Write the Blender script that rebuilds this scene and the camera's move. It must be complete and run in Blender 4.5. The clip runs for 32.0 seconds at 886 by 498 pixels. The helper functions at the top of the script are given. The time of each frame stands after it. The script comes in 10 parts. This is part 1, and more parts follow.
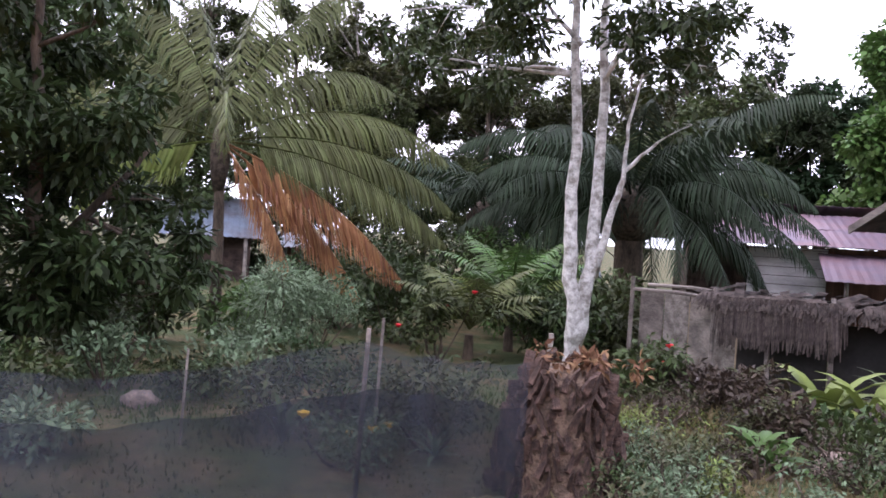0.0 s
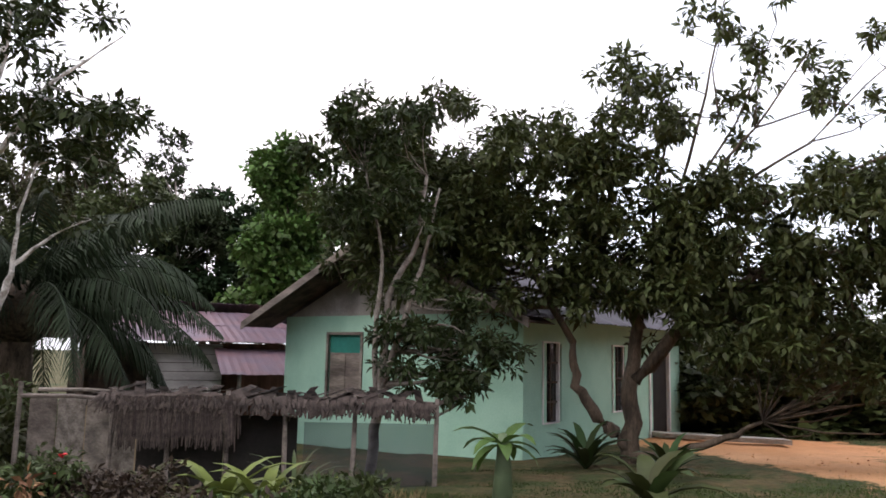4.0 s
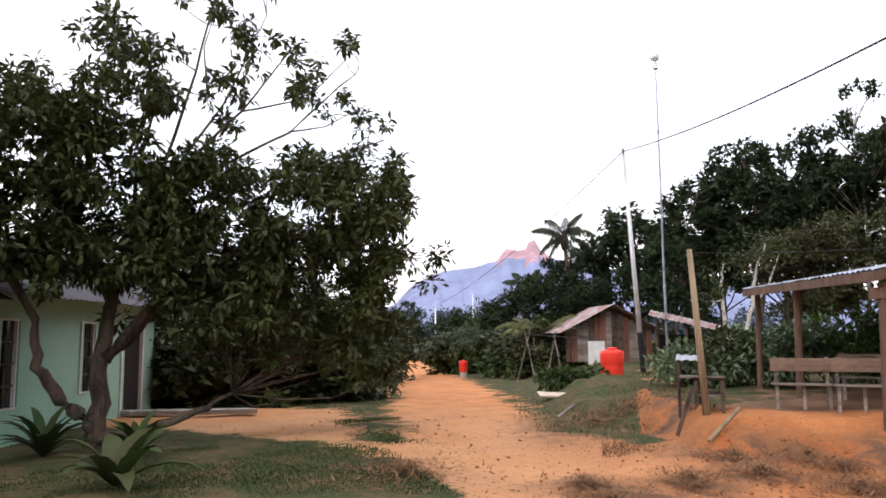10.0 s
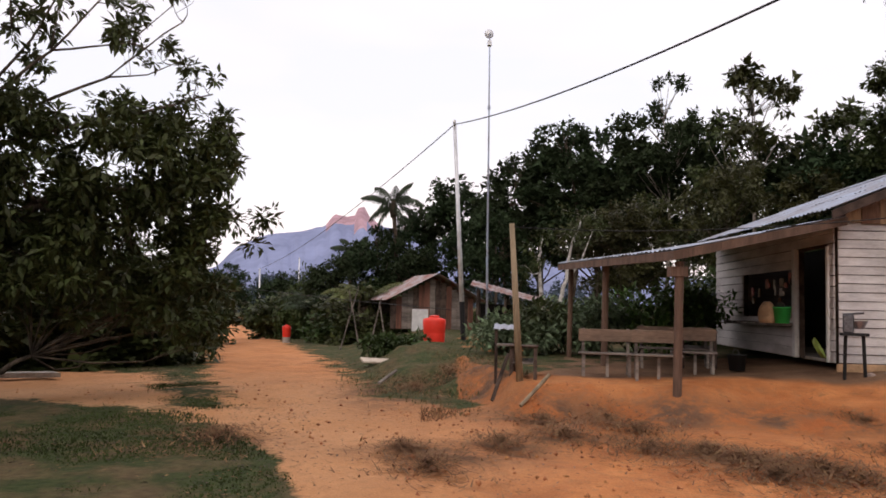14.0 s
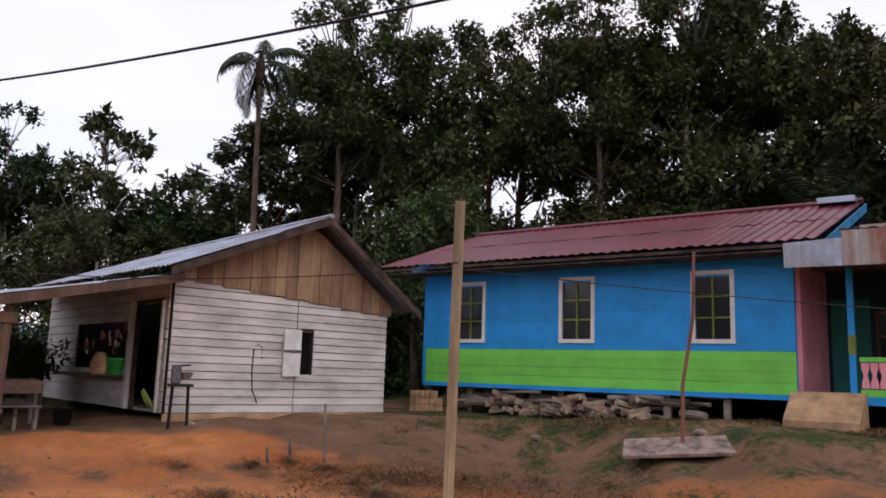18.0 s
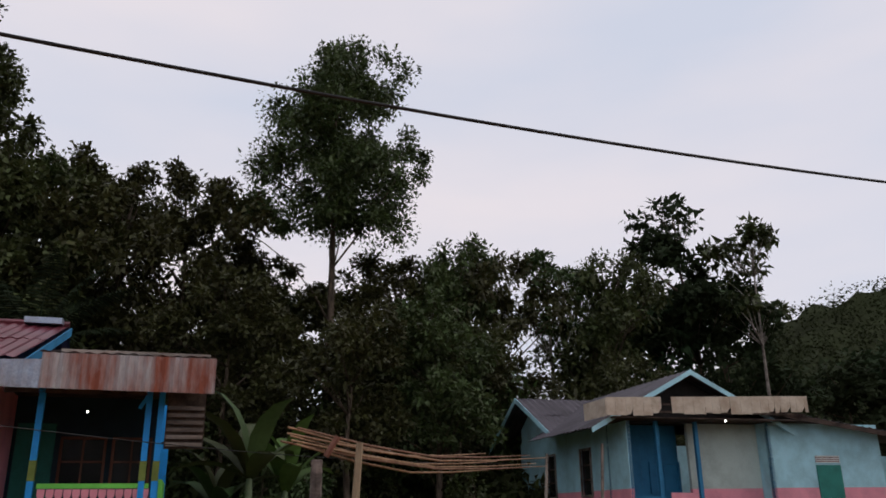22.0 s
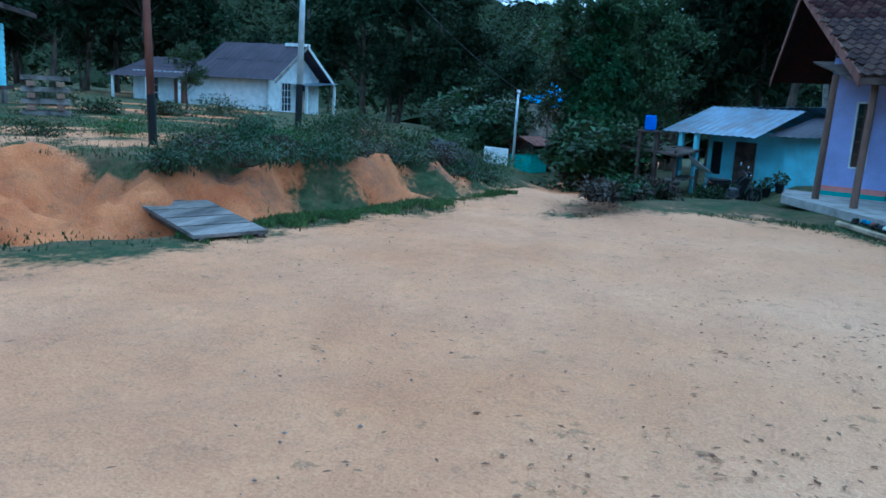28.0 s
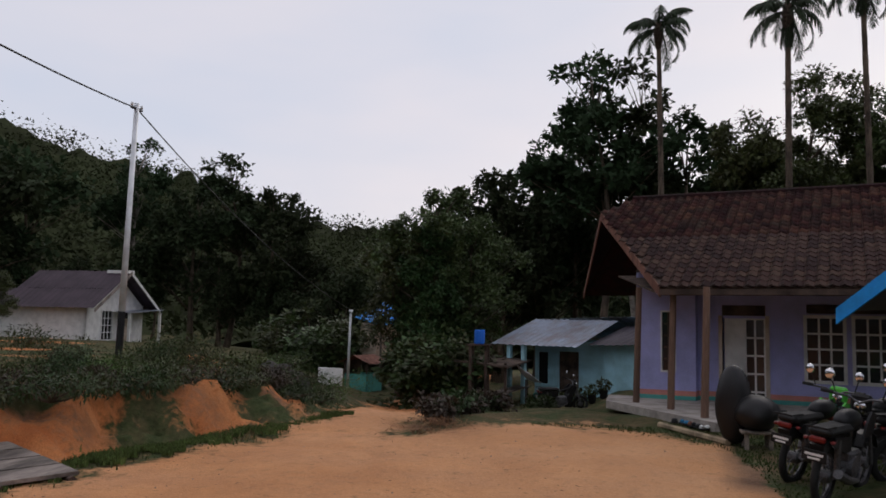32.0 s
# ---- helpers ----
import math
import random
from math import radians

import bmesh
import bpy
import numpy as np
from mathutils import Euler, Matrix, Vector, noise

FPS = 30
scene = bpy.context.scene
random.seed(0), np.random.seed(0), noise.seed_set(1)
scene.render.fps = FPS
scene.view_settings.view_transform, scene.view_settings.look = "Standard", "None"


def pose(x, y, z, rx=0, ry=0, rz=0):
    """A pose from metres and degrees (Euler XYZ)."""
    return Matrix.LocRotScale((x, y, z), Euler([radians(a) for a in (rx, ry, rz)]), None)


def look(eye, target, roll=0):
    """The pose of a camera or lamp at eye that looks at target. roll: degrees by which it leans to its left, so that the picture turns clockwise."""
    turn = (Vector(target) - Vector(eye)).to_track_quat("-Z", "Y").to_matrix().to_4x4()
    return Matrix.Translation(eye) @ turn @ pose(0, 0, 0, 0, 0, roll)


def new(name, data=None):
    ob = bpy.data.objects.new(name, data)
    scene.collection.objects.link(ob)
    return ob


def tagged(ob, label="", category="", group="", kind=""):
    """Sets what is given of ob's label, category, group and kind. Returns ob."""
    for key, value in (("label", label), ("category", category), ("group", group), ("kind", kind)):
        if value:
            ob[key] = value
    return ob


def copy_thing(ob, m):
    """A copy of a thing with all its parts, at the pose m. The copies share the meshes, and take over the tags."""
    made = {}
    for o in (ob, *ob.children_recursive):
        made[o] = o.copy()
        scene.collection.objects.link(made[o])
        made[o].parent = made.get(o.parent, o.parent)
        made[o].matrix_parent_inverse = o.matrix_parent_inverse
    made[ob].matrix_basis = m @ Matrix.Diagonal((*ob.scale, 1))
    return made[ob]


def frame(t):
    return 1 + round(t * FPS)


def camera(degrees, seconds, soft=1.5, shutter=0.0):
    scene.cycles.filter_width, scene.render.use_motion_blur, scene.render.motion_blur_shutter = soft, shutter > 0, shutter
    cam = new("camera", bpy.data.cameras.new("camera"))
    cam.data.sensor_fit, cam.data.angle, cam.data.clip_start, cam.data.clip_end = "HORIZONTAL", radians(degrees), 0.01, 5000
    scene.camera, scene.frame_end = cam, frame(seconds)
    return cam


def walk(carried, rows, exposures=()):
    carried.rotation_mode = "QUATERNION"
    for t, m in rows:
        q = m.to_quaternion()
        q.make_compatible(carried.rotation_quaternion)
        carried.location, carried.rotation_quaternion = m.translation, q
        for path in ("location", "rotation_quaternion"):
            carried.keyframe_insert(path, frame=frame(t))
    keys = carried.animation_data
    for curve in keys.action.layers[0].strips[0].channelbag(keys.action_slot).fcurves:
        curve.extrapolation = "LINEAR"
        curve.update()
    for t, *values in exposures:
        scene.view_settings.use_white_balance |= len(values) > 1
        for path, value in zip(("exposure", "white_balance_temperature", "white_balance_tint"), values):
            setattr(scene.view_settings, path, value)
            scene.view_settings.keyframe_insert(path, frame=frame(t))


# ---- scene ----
# camera: it turns where it stands, at eye height
cam = camera(57.98, 32.0, soft=1.7)
EYE = (0.03, 0.02, 1.6)
PATH = [  # seconds, turn, tilt, lean in degrees
    (0.0, 0.03, -0.96, -3.39), (0.5, -0.56, -1.40, -2.71), (1.0, -6.34, -1.12, -1.42), (1.5, -14.09, 1.46, -1.65),
    (2.0, -21.49, 4.68, -1.74), (2.5, -27.63, 5.28, -1.64), (4.5, -45.32, 8.72, -0.81), (5.0, -50.09, 9.44, -0.42),
    (5.5, -54.94, 9.85, -0.34), (6.0, -60.15, 10.34, -0.31), (6.5, -63.42, 10.38, -0.82), (7.0, -65.29, 10.23, -0.89),
    (7.5, -67.45, 9.97, -0.90), (8.0, -69.89, 9.25, -0.76), (8.5, -71.35, 8.56, -0.75), (9.0, -72.68, 7.83, -0.47),
    (9.5, -74.15, 7.05, -0.12), (10.0, -77.07, 6.33, 0.13), (10.5, -81.13, 5.70, 0.01), (11.0, -82.86, 5.21, -0.45),
    (11.5, -83.92, 4.70, -0.97), (12.0, -85.15, 4.30, -1.37), (12.5, -86.43, 4.03, -1.76), (13.0, -86.99, 3.78, -1.93),
    (13.5, -87.21, 3.80, -1.75), (15.5, -105.63, 6.25, -1.14), (16.0, -110.81, 7.15, -1.45), (16.5, -117.14, 7.93, -1.69),
    (17.0, -122.54, 8.12, -2.23), (17.5, -127.57, 8.48, -2.26), (18.0, -134.53, 9.00, -1.89), (18.5, -141.00, 10.51, -1.76),
    (19.0, -144.18, 11.47, -2.32), (19.5, -151.19, 13.40, -1.54), (20.0, -157.10, 14.61, -1.03), (20.5, -167.77, 16.08, 0.77),
    (21.0, -175.13, 17.34, 1.22), (21.5, -179.43, 18.05, 0.59), (22.0, -187.78, 18.25, 0.72), (22.5, -194.97, 18.49, 0.39),
    (23.0, -199.56, 18.31, -0.01), (23.5, -204.97, 17.78, 0.17), (24.0, -210.81, 17.25, 0.13), (24.5, -217.67, 15.61, 0.54),
    (25.0, -222.44, 12.67, 0.97), (25.5, -228.99, 7.30, 1.29), (27.5, -240.13, -8.02, -0.56), (28.0, -245.79, -10.90, -3.04),
    (28.5, -254.33, -10.84, -5.31), (29.0, -259.60, -6.88, -5.89), (29.5, -261.99, 0.82, -4.19), (30.0, -262.48, 4.49, -4.06),
    (30.5, -261.85, 4.07, -3.69), (31.0, -261.29, 4.26, -2.81), (31.5, -260.29, 4.58, -2.13), (32.0, -257.64, 5.11, -1.07),
]
EXPOSURES = [(0.0, 1.95, 5850, 20), (0.5, 2.25, 5800, 20), (1.0, 2.05, 5850, 20), (2.0, 0.95, 6500, 9), (2.5, 0.85, 6500, 10), (4.5, 1.3, 6500, 10), (5.0, 1.2, 6500, 10), (5.5, 0.5, 6550, 12), (6.5, -0.15, 6600, 13),
             (8.0, 0.0, 6600, 13), (9.0, 0.5, 6500, 10), (9.5, 1.05, 6550, 10), (10.5, 1.0, 6650, 10), (11.2, 0.32, 7000, 14), (13.5, 0.38, 7050, 14),
             (16.0, -0.05, 6550, 12), (18.0, 0.28, 6450, 14), (20.0, 0.05, 6450, 9), (22.0, -0.2, 6450, 10), (25.5, -0.25, 6300, 10),
             (27.5, 0.65, 3580, -18), (28.5, 0.7, 3600, -16), (29.0, 0.6, 3650, -12), (29.5, 0.05, 4500, -7), (30.0, -0.25, 5900, 3), (31.0, -0.25, 6400, 10), (32.0, -0.25, 6400, 10)]
walk(cam, [(t, pose(*EYE, 90 + p, r, y)) for t, y, p, r in PATH], EXPOSURES)

# ---- daylight: dusk under a thin, even cloud ----
SUN_AZ, SUN_EL = 286.0, 12.0
world = bpy.data.worlds.new("dusk_sky")
scene.world = world
world.use_nodes = True
wn, wl = world.node_tree.nodes, world.node_tree.links
wn.clear()
w_out = wn.new("ShaderNodeOutputWorld")
w_bg = wn.new("ShaderNodeBackground")
w_bg.inputs["Strength"].default_value = 1.0
w_sky = wn.new("ShaderNodeTexSky")
w_sky.sky_type, w_sky.sun_disc = "NISHITA", False
w_sky.sun_elevation, w_sky.sun_rotation = radians(SUN_EL), radians(SUN_AZ)
w_dim = wn.new("ShaderNodeVectorMath")
w_dim.operation = "SCALE"
w_dim.inputs["Scale"].default_value = 0.09
wl.new(w_sky.outputs[0], w_dim.inputs[0])
w_geo = wn.new("ShaderNodeTexCoord")
w_map = wn.new("ShaderNodeMapping")
w_map.inputs["Scale"].default_value = (1.0, 1.0, 3.5)
wl.new(w_geo.outputs["Generated"], w_map.inputs[0])
w_noise = wn.new("ShaderNodeTexNoise")
w_noise.inputs["Scale"].default_value, w_noise.inputs["Detail"].default_value, w_noise.inputs["Roughness"].default_value = 1.6, 4.0, 0.45
wl.new(w_map.outputs[0], w_noise.inputs["Vector"])
w_ramp = wn.new("ShaderNodeValToRGB")
w_ramp.color_ramp.elements[0].position, w_ramp.color_ramp.elements[0].color = 0.35, (0.80, 0.84, 0.98, 1)
w_ramp.color_ramp.elements[1].position, w_ramp.color_ramp.elements[1].color = 0.68, (1.05, 0.96, 1.0, 1)
wl.new(w_noise.outputs[0], w_ramp.inputs[0])
w_mix = wn.new("ShaderNodeMixRGB")
w_mix.inputs[0].default_value = 0.88
wl.new(w_dim.outputs[0], w_mix.inputs[1])
wl.new(w_ramp.outputs[0], w_mix.inputs[2])
wl.new(w_mix.outputs[0], w_bg.inputs[0])
wl.new(w_bg.outputs[0], w_out.inputs[0])
sun = new("sun", bpy.data.lights.new("sun", "SUN"))
sun.data.energy, sun.data.angle, sun.data.color = 0.5, radians(25), (1.0, 0.9, 0.82)
sun.matrix_world = look((0, 0, 50), (-math.sin(radians(SUN_AZ)), -math.cos(radians(SUN_AZ)), 50 - math.tan(radians(SUN_EL + 25))))

# ---- materials ----


def mat(name, col, rough=0.8, metal=0.0, var=0.25, scale=6.0, fine=60.0, bump=0.15, col2=None, spec=0.3, island=0.0, stretch=(1, 1, 1), trans=0.0, rand=0.0, tint=0.0):
    """A surface with stains and grain at two scales; col2: the colour of its worn patches."""
    m = bpy.data.materials.new(name)
    m.use_nodes = True
    nt = m.node_tree
    n, l = nt.nodes, nt.links
    b = n["Principled BSDF"]
    b.inputs["Roughness"].default_value, b.inputs["Metallic"].default_value = rough, metal
    b.inputs["Specular IOR Level"].default_value = spec
    tc = n.new("ShaderNodeTexCoord")
    mp = n.new("ShaderNodeMapping")
    mp.inputs["Scale"].default_value = stretch
    l.new(tc.outputs["Object"], mp.inputs[0])
    big = n.new("ShaderNodeTexNoise")
    big.inputs["Scale"].default_value, big.inputs["Detail"].default_value, big.inputs["Roughness"].default_value = scale, 5.0, 0.6
    small = n.new("ShaderNodeTexNoise")
    small.inputs["Scale"].default_value, small.inputs["Detail"].default_value = fine, 3.0
    l.new(mp.outputs[0], big.inputs["Vector"])
    l.new(mp.outputs[0], small.inputs["Vector"])
    ramp = n.new("ShaderNodeValToRGB")
    c2 = col2 or tuple(c * (1 - var * 1.4) for c in col)
    ramp.color_ramp.elements[0].position, ramp.color_ramp.elements[0].color = 0.36, (*c2, 1)
    ramp.color_ramp.elements[1].position, ramp.color_ramp.elements[1].color = 0.60, (*col, 1)
    l.new(big.outputs[0], ramp.inputs[0])
    grain = n.new("ShaderNodeMixRGB")
    grain.blend_type = "OVERLAY"
    grain.inputs[0].default_value = var
    l.new(ramp.outputs[0], grain.inputs[1])
    l.new(small.outputs[0], grain.inputs[2])
    last = grain.outputs[0]
    if island or rand:
        src = n.new("ShaderNodeNewGeometry").outputs["Random Per Island"] if island else n.new("ShaderNodeObjectInfo").outputs["Random"]
        hsv = n.new("ShaderNodeHueSaturation")
        mr = n.new("ShaderNodeMapRange")
        k = island or rand
        mr.inputs["To Min"].default_value, mr.inputs["To Max"].default_value = 1 - k, 1 + k
        l.new(src, mr.inputs[0])
        l.new(mr.outputs[0], hsv.inputs["Value"])
        mh = n.new("ShaderNodeMapRange")
        mh.inputs["To Min"].default_value, mh.inputs["To Max"].default_value = 0.5 - k * 0.05, 0.5 + k * 0.04
        l.new(src, mh.inputs[0])
        l.new(mh.outputs[0], hsv.inputs["Hue"])
        l.new(last, hsv.inputs["Color"])
        last = hsv.outputs[0]
    if tint:
        info = n.new("ShaderNodeObjectInfo").outputs["Random"]
        hs = n.new("ShaderNodeHueSaturation")
        for key, lo, hi in (("Hue", 0.5 - tint * 0.13, 0.5 + tint * 0.05), ("Value", 1 - tint * 0.6, 1 + tint * 0.6)):
            mr = n.new("ShaderNodeMapRange")
            mr.inputs["To Min"].default_value, mr.inputs["To Max"].default_value = lo, hi
            l.new(info, mr.inputs[0])
            l.new(mr.outputs[0], hs.inputs[key])
        l.new(last, hs.inputs["Color"])
        last = hs.outputs[0]
    l.new(last, b.inputs["Base Color"])
    if bump:
        bp = n.new("ShaderNodeBump")
        bp.inputs["Strength"].default_value, bp.inputs["Distance"].default_value = bump, 0.02
        add = n.new("ShaderNodeMath")
        l.new(big.outputs[0], add.inputs[0])
        l.new(small.outputs[0], add.inputs[1])
        l.new(add.outputs[0], bp.inputs["Height"])
        l.new(bp.outputs[0], b.inputs["Normal"])
    if trans:
        tr = n.new("ShaderNodeBsdfTranslucent")
        ms = n.new("ShaderNodeMixShader")
        ms.inputs[0].default_value = trans
        l.new(last, tr.inputs[0])
        l.new(b.outputs[0], ms.inputs[1])
        l.new(tr.outputs[0], ms.inputs[2])
        l.new(ms.outputs[0], n["Material Output"].inputs[0])
    return m


def leafmat(name, col, rough=0.5, spec=0.25, island=0.34, tint=0.0):
    return mat(name, col, rough, var=0.3, scale=0.8, fine=8.0, bump=0, island=island, spec=spec, trans=0.15, tint=tint)


M = {
    "leaf_dark": leafmat("leaf_dark", (0.038, 0.066, 0.022), spec=0.18, tint=0.5),
    "leaf_fruit": leafmat("leaf_fruit", (0.055, 0.066, 0.022), spec=0.2, tint=0.6),
    "leaf_forest": leafmat("leaf_forest", (0.064, 0.083, 0.028), spec=0.25, tint=0.5),
    "leaf_mid": leafmat("leaf_mid", (0.056, 0.083, 0.026), tint=0.45),
    "leaf_far": leafmat("leaf_far", (0.034, 0.054, 0.025), 0.8, 0.1, 0.25, 0.4),
    "leaf_hill": mat("leaf_hill", (0.043, 0.054, 0.024), 0.9, var=0.5, scale=0.07, fine=0.6, bump=0, col2=(0.026, 0.03, 0.014), spec=0.05, island=0.15),
    "leaf_bright": leafmat("leaf_bright", (0.09, 0.16, 0.038)),
    "leaf_grey": leafmat("leaf_grey", (0.16, 0.22, 0.12), 0.6),
    "leaf_yellow": leafmat("leaf_yellow", (0.19, 0.235, 0.055)),
    "leaf_olive": leafmat("leaf_olive", (0.13, 0.13, 0.06)),
    "leaf_red": leafmat("leaf_red", (0.065, 0.045, 0.03)),
    "frond": leafmat("frond", (0.115, 0.13, 0.045), 0.55, 0.18),
    "frond_old": leafmat("frond_old", (0.42, 0.205, 0.09)),
    "frond_dark": leafmat("frond_dark", (0.034, 0.05, 0.026), 0.6, 0.12),
    "thatch": mat("thatch", (0.09, 0.07, 0.06), 0.9, var=0.5, scale=9, fine=70, island=0.4),
    "grass": leafmat("grass", (0.065, 0.09, 0.03), 0.8, 0.1),
    "grass_green": leafmat("grass_green", (0.11, 0.15, 0.045), 0.8, 0.1),
    "grass_dead": leafmat("grass_dead", (0.26, 0.15, 0.085), 0.9, 0.05),
    "grass_dry": leafmat("grass_dry", (0.20, 0.16, 0.08), 0.8),
    "bark": mat("bark", (0.12, 0.09, 0.065), 0.9, var=0.5, scale=5, fine=40, bump=0.6, stretch=(1, 1, 0.3)),
    "bark_pale": mat("bark_pale", (0.62, 0.60, 0.56), 0.9, var=0.6, scale=9, fine=45, bump=0.5, col2=(0.22, 0.20, 0.17)),
    "bark_grey": mat("bark_grey", (0.27, 0.24, 0.21), 0.9, var=0.6, scale=7, fine=45, bump=0.5, col2=(0.12, 0.10, 0.085)),
    "bark_stump": mat("bark_stump", (0.15, 0.095, 0.07), 0.95, var=0.7, scale=12, fine=60, bump=1.0, col2=(0.05, 0.034, 0.027), island=0.35),
    "husk": mat("husk", (0.10, 0.075, 0.055), 0.95, var=0.5, scale=14, fine=70, bump=0.8),
    "wood_raw": mat("wood_raw", (0.34, 0.215, 0.135), 0.85, var=0.5, scale=3, fine=40, bump=0.3, stretch=(1, 1, 0.15), col2=(0.20, 0.12, 0.075), rand=0.25),
    "wood_grey": mat("wood_grey", (0.27, 0.23, 0.20), 0.9, var=0.5, scale=3, fine=40, bump=0.4, stretch=(0.2, 1, 1), rand=0.2),
    "wood_bench": mat("wood_bench", (0.24, 0.17, 0.125), 0.88, var=0.5, scale=3, fine=40, bump=0.3, stretch=(0.2, 1, 1), col2=(0.14, 0.10, 0.075), rand=0.2),
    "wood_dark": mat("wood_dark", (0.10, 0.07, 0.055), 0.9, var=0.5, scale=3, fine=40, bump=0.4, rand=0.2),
    "wood_split": mat("wood_split", (0.30, 0.22, 0.16), 0.9, var=0.5, scale=6, fine=50, bump=0.4, col2=(0.13, 0.10, 0.08), rand=0.4),
    "wood_pole": mat("wood_pole", (0.40, 0.31, 0.20), 0.85, var=0.4, scale=4, fine=50, bump=0.3, stretch=(1, 1, 0.1)),
    "wood_post": mat("wood_post", (0.17, 0.105, 0.075), 0.88, var=0.45, scale=4, fine=50, bump=0.35, stretch=(1, 1, 0.12), col2=(0.10, 0.062, 0.045)),
    "wood_red": mat("wood_red", (0.22, 0.10, 0.07), 0.85, var=0.4, scale=4, fine=50, bump=0.3, stretch=(1, 1, 0.1)),
    "white_wood": mat("white_wood", (0.66, 0.62, 0.60), 0.75, var=0.25, scale=2.5, fine=50, bump=0.25, col2=(0.42, 0.39, 0.38), stretch=(0.3, 0.3, 1), rand=0.07),
    "blue_paint": mat("blue_paint", (0.02, 0.32, 0.80), 0.55, var=0.13, scale=2, fine=45, bump=0.15, rand=0.07),
    "green_paint": mat("green_paint", (0.19, 0.66, 0.10), 0.55, var=0.13, scale=2, fine=45, bump=0.15, rand=0.07),
    "white_paint": mat("white_paint", (0.78, 0.78, 0.76), 0.6, var=0.15, scale=3, fine=50, bump=0.1),
    "mint": mat("mint", (0.37, 0.59, 0.47), 0.85, var=0.18, scale=1.2, fine=35, bump=0.12, col2=(0.31, 0.52, 0.41)),
    "grey_render": mat("grey_render", (0.36, 0.33, 0.31), 0.9, var=0.3, scale=2, fine=30, bump=0.2),
    "lilac": mat("lilac", (0.43, 0.44, 0.76), 0.8, var=0.15, scale=1.5, fine=35, bump=0.1),
    "teal": mat("teal", (0.10, 0.38, 0.34), 0.8, var=0.15, scale=1.5, fine=35, bump=0.1),
    "coral": mat("coral", (0.62, 0.26, 0.22), 0.8, var=0.15, scale=1.5, fine=35, bump=0.1),
    "sky_paint": mat("sky_paint", (0.414, 0.713, 0.805), 0.75, var=0.18, scale=1.5, fine=35, bump=0.1),
    "pale_paint": mat("pale_paint", (0.52, 0.62, 0.58), 0.75, var=0.2, scale=1.2, fine=35, bump=0.1),
    "pink_paint": mat("pink_paint", (0.85, 0.338, 0.413), 0.75, var=0.15, scale=1.5, fine=35, bump=0.1),
    "deep_blue": mat("deep_blue", (0.03, 0.20, 0.38), 0.6, var=0.2, scale=2, fine=40, bump=0.1),
    # deep_blue made darker: the deep porch's shade is put into the colour
    "shaded_blue": mat("shaded_blue", (0.014, 0.045, 0.07), 0.7, var=0.2, scale=2, fine=40, bump=0.1),
    "deep_green": mat("deep_green", (0.03, 0.22, 0.18), 0.6, var=0.2, scale=2, fine=40, bump=0.1),
    "maroon_roof": mat("maroon_roof", (0.16, 0.03, 0.045), 0.35, metal=0.2, var=0.25, scale=1.0, fine=25, bump=0.05, col2=(0.10, 0.022, 0.03), spec=0.5),
    "zinc": mat("zinc", (0.36, 0.42, 0.52), 0.4, metal=0.75, var=0.3, scale=1.2, fine=25, bump=0.08, col2=(0.26, 0.24, 0.25)),
    "zinc_purple": mat("zinc_purple", (0.17, 0.125, 0.155), 0.5, metal=0.4, var=0.3, scale=1.0, fine=25, bump=0.08, col2=(0.22, 0.13, 0.14)),
    "zinc_rust": mat("zinc_rust", (0.38, 0.36, 0.36), 0.7, metal=0.2, var=0.3, scale=2.6, fine=25, bump=0.1, col2=(0.25, 0.075, 0.045), stretch=(1, 1, 0.25)),
    "dark_roof": mat("dark_roof", (0.085, 0.075, 0.09), 0.55, metal=0.2, var=0.35, scale=1.2, fine=25, bump=0.1),
    "plum_roof": mat("plum_roof", (0.055, 0.038, 0.05), 0.75, var=0.3, scale=1.2, fine=25, bump=0.08),
    "tile": mat("tile", (0.052, 0.02, 0.016), 0.9, var=0.6, scale=3, fine=40, bump=0.3, spec=0.15, col2=(0.028, 0.018, 0.015), rand=0.55),
    "cream_cloth": mat("cream_cloth", (0.60, 0.52, 0.42), 0.9, var=0.2, scale=2.5, fine=60, bump=0.2, col2=(0.42, 0.33, 0.25)),
    "concrete": mat("concrete", (0.42, 0.38, 0.34), 0.9, var=0.3, scale=3, fine=50, bump=0.3),
    "clay_block": mat("clay_block", (0.52, 0.33, 0.19), 0.9, var=0.3, scale=3, fine=50, bump=0.3),
    "steel_white": mat("steel_white", (0.72, 0.74, 0.76), 0.4, metal=0.3, var=0.15, scale=3, fine=40, bump=0.05),
    "black_paint": mat("black_paint", (0.012, 0.012, 0.013), 0.5, var=0.2, scale=3, fine=40, bump=0.05),
    "rubber": mat("rubber", (0.02, 0.02, 0.02), 0.75, var=0.2, scale=9, fine=80, bump=0.2),
    "tail_red": mat("tail_red", (0.16, 0.012, 0.01), 0.3, var=0.1, scale=3, fine=30, bump=0.03),
    "red_plastic": mat("red_plastic", (0.85, 0.05, 0.03), 0.4, var=0.1, scale=3, fine=30, bump=0.03),
    "green_plastic": mat("green_plastic", (0.04, 0.48, 0.10), 0.4, var=0.1, scale=3, fine=30, bump=0.03),
    "blue_plastic": mat("blue_plastic", (0.02, 0.16, 0.70), 0.4, var=0.1, scale=3, fine=30, bump=0.03),
    "tarp": mat("tarp", (0.02, 0.32, 0.85), 0.5, var=0.2, scale=2, fine=20, bump=0.2),
    "netting": mat("netting", (0.06, 0.065, 0.085), 0.8, var=0.25, scale=2, fine=30, bump=0.1),
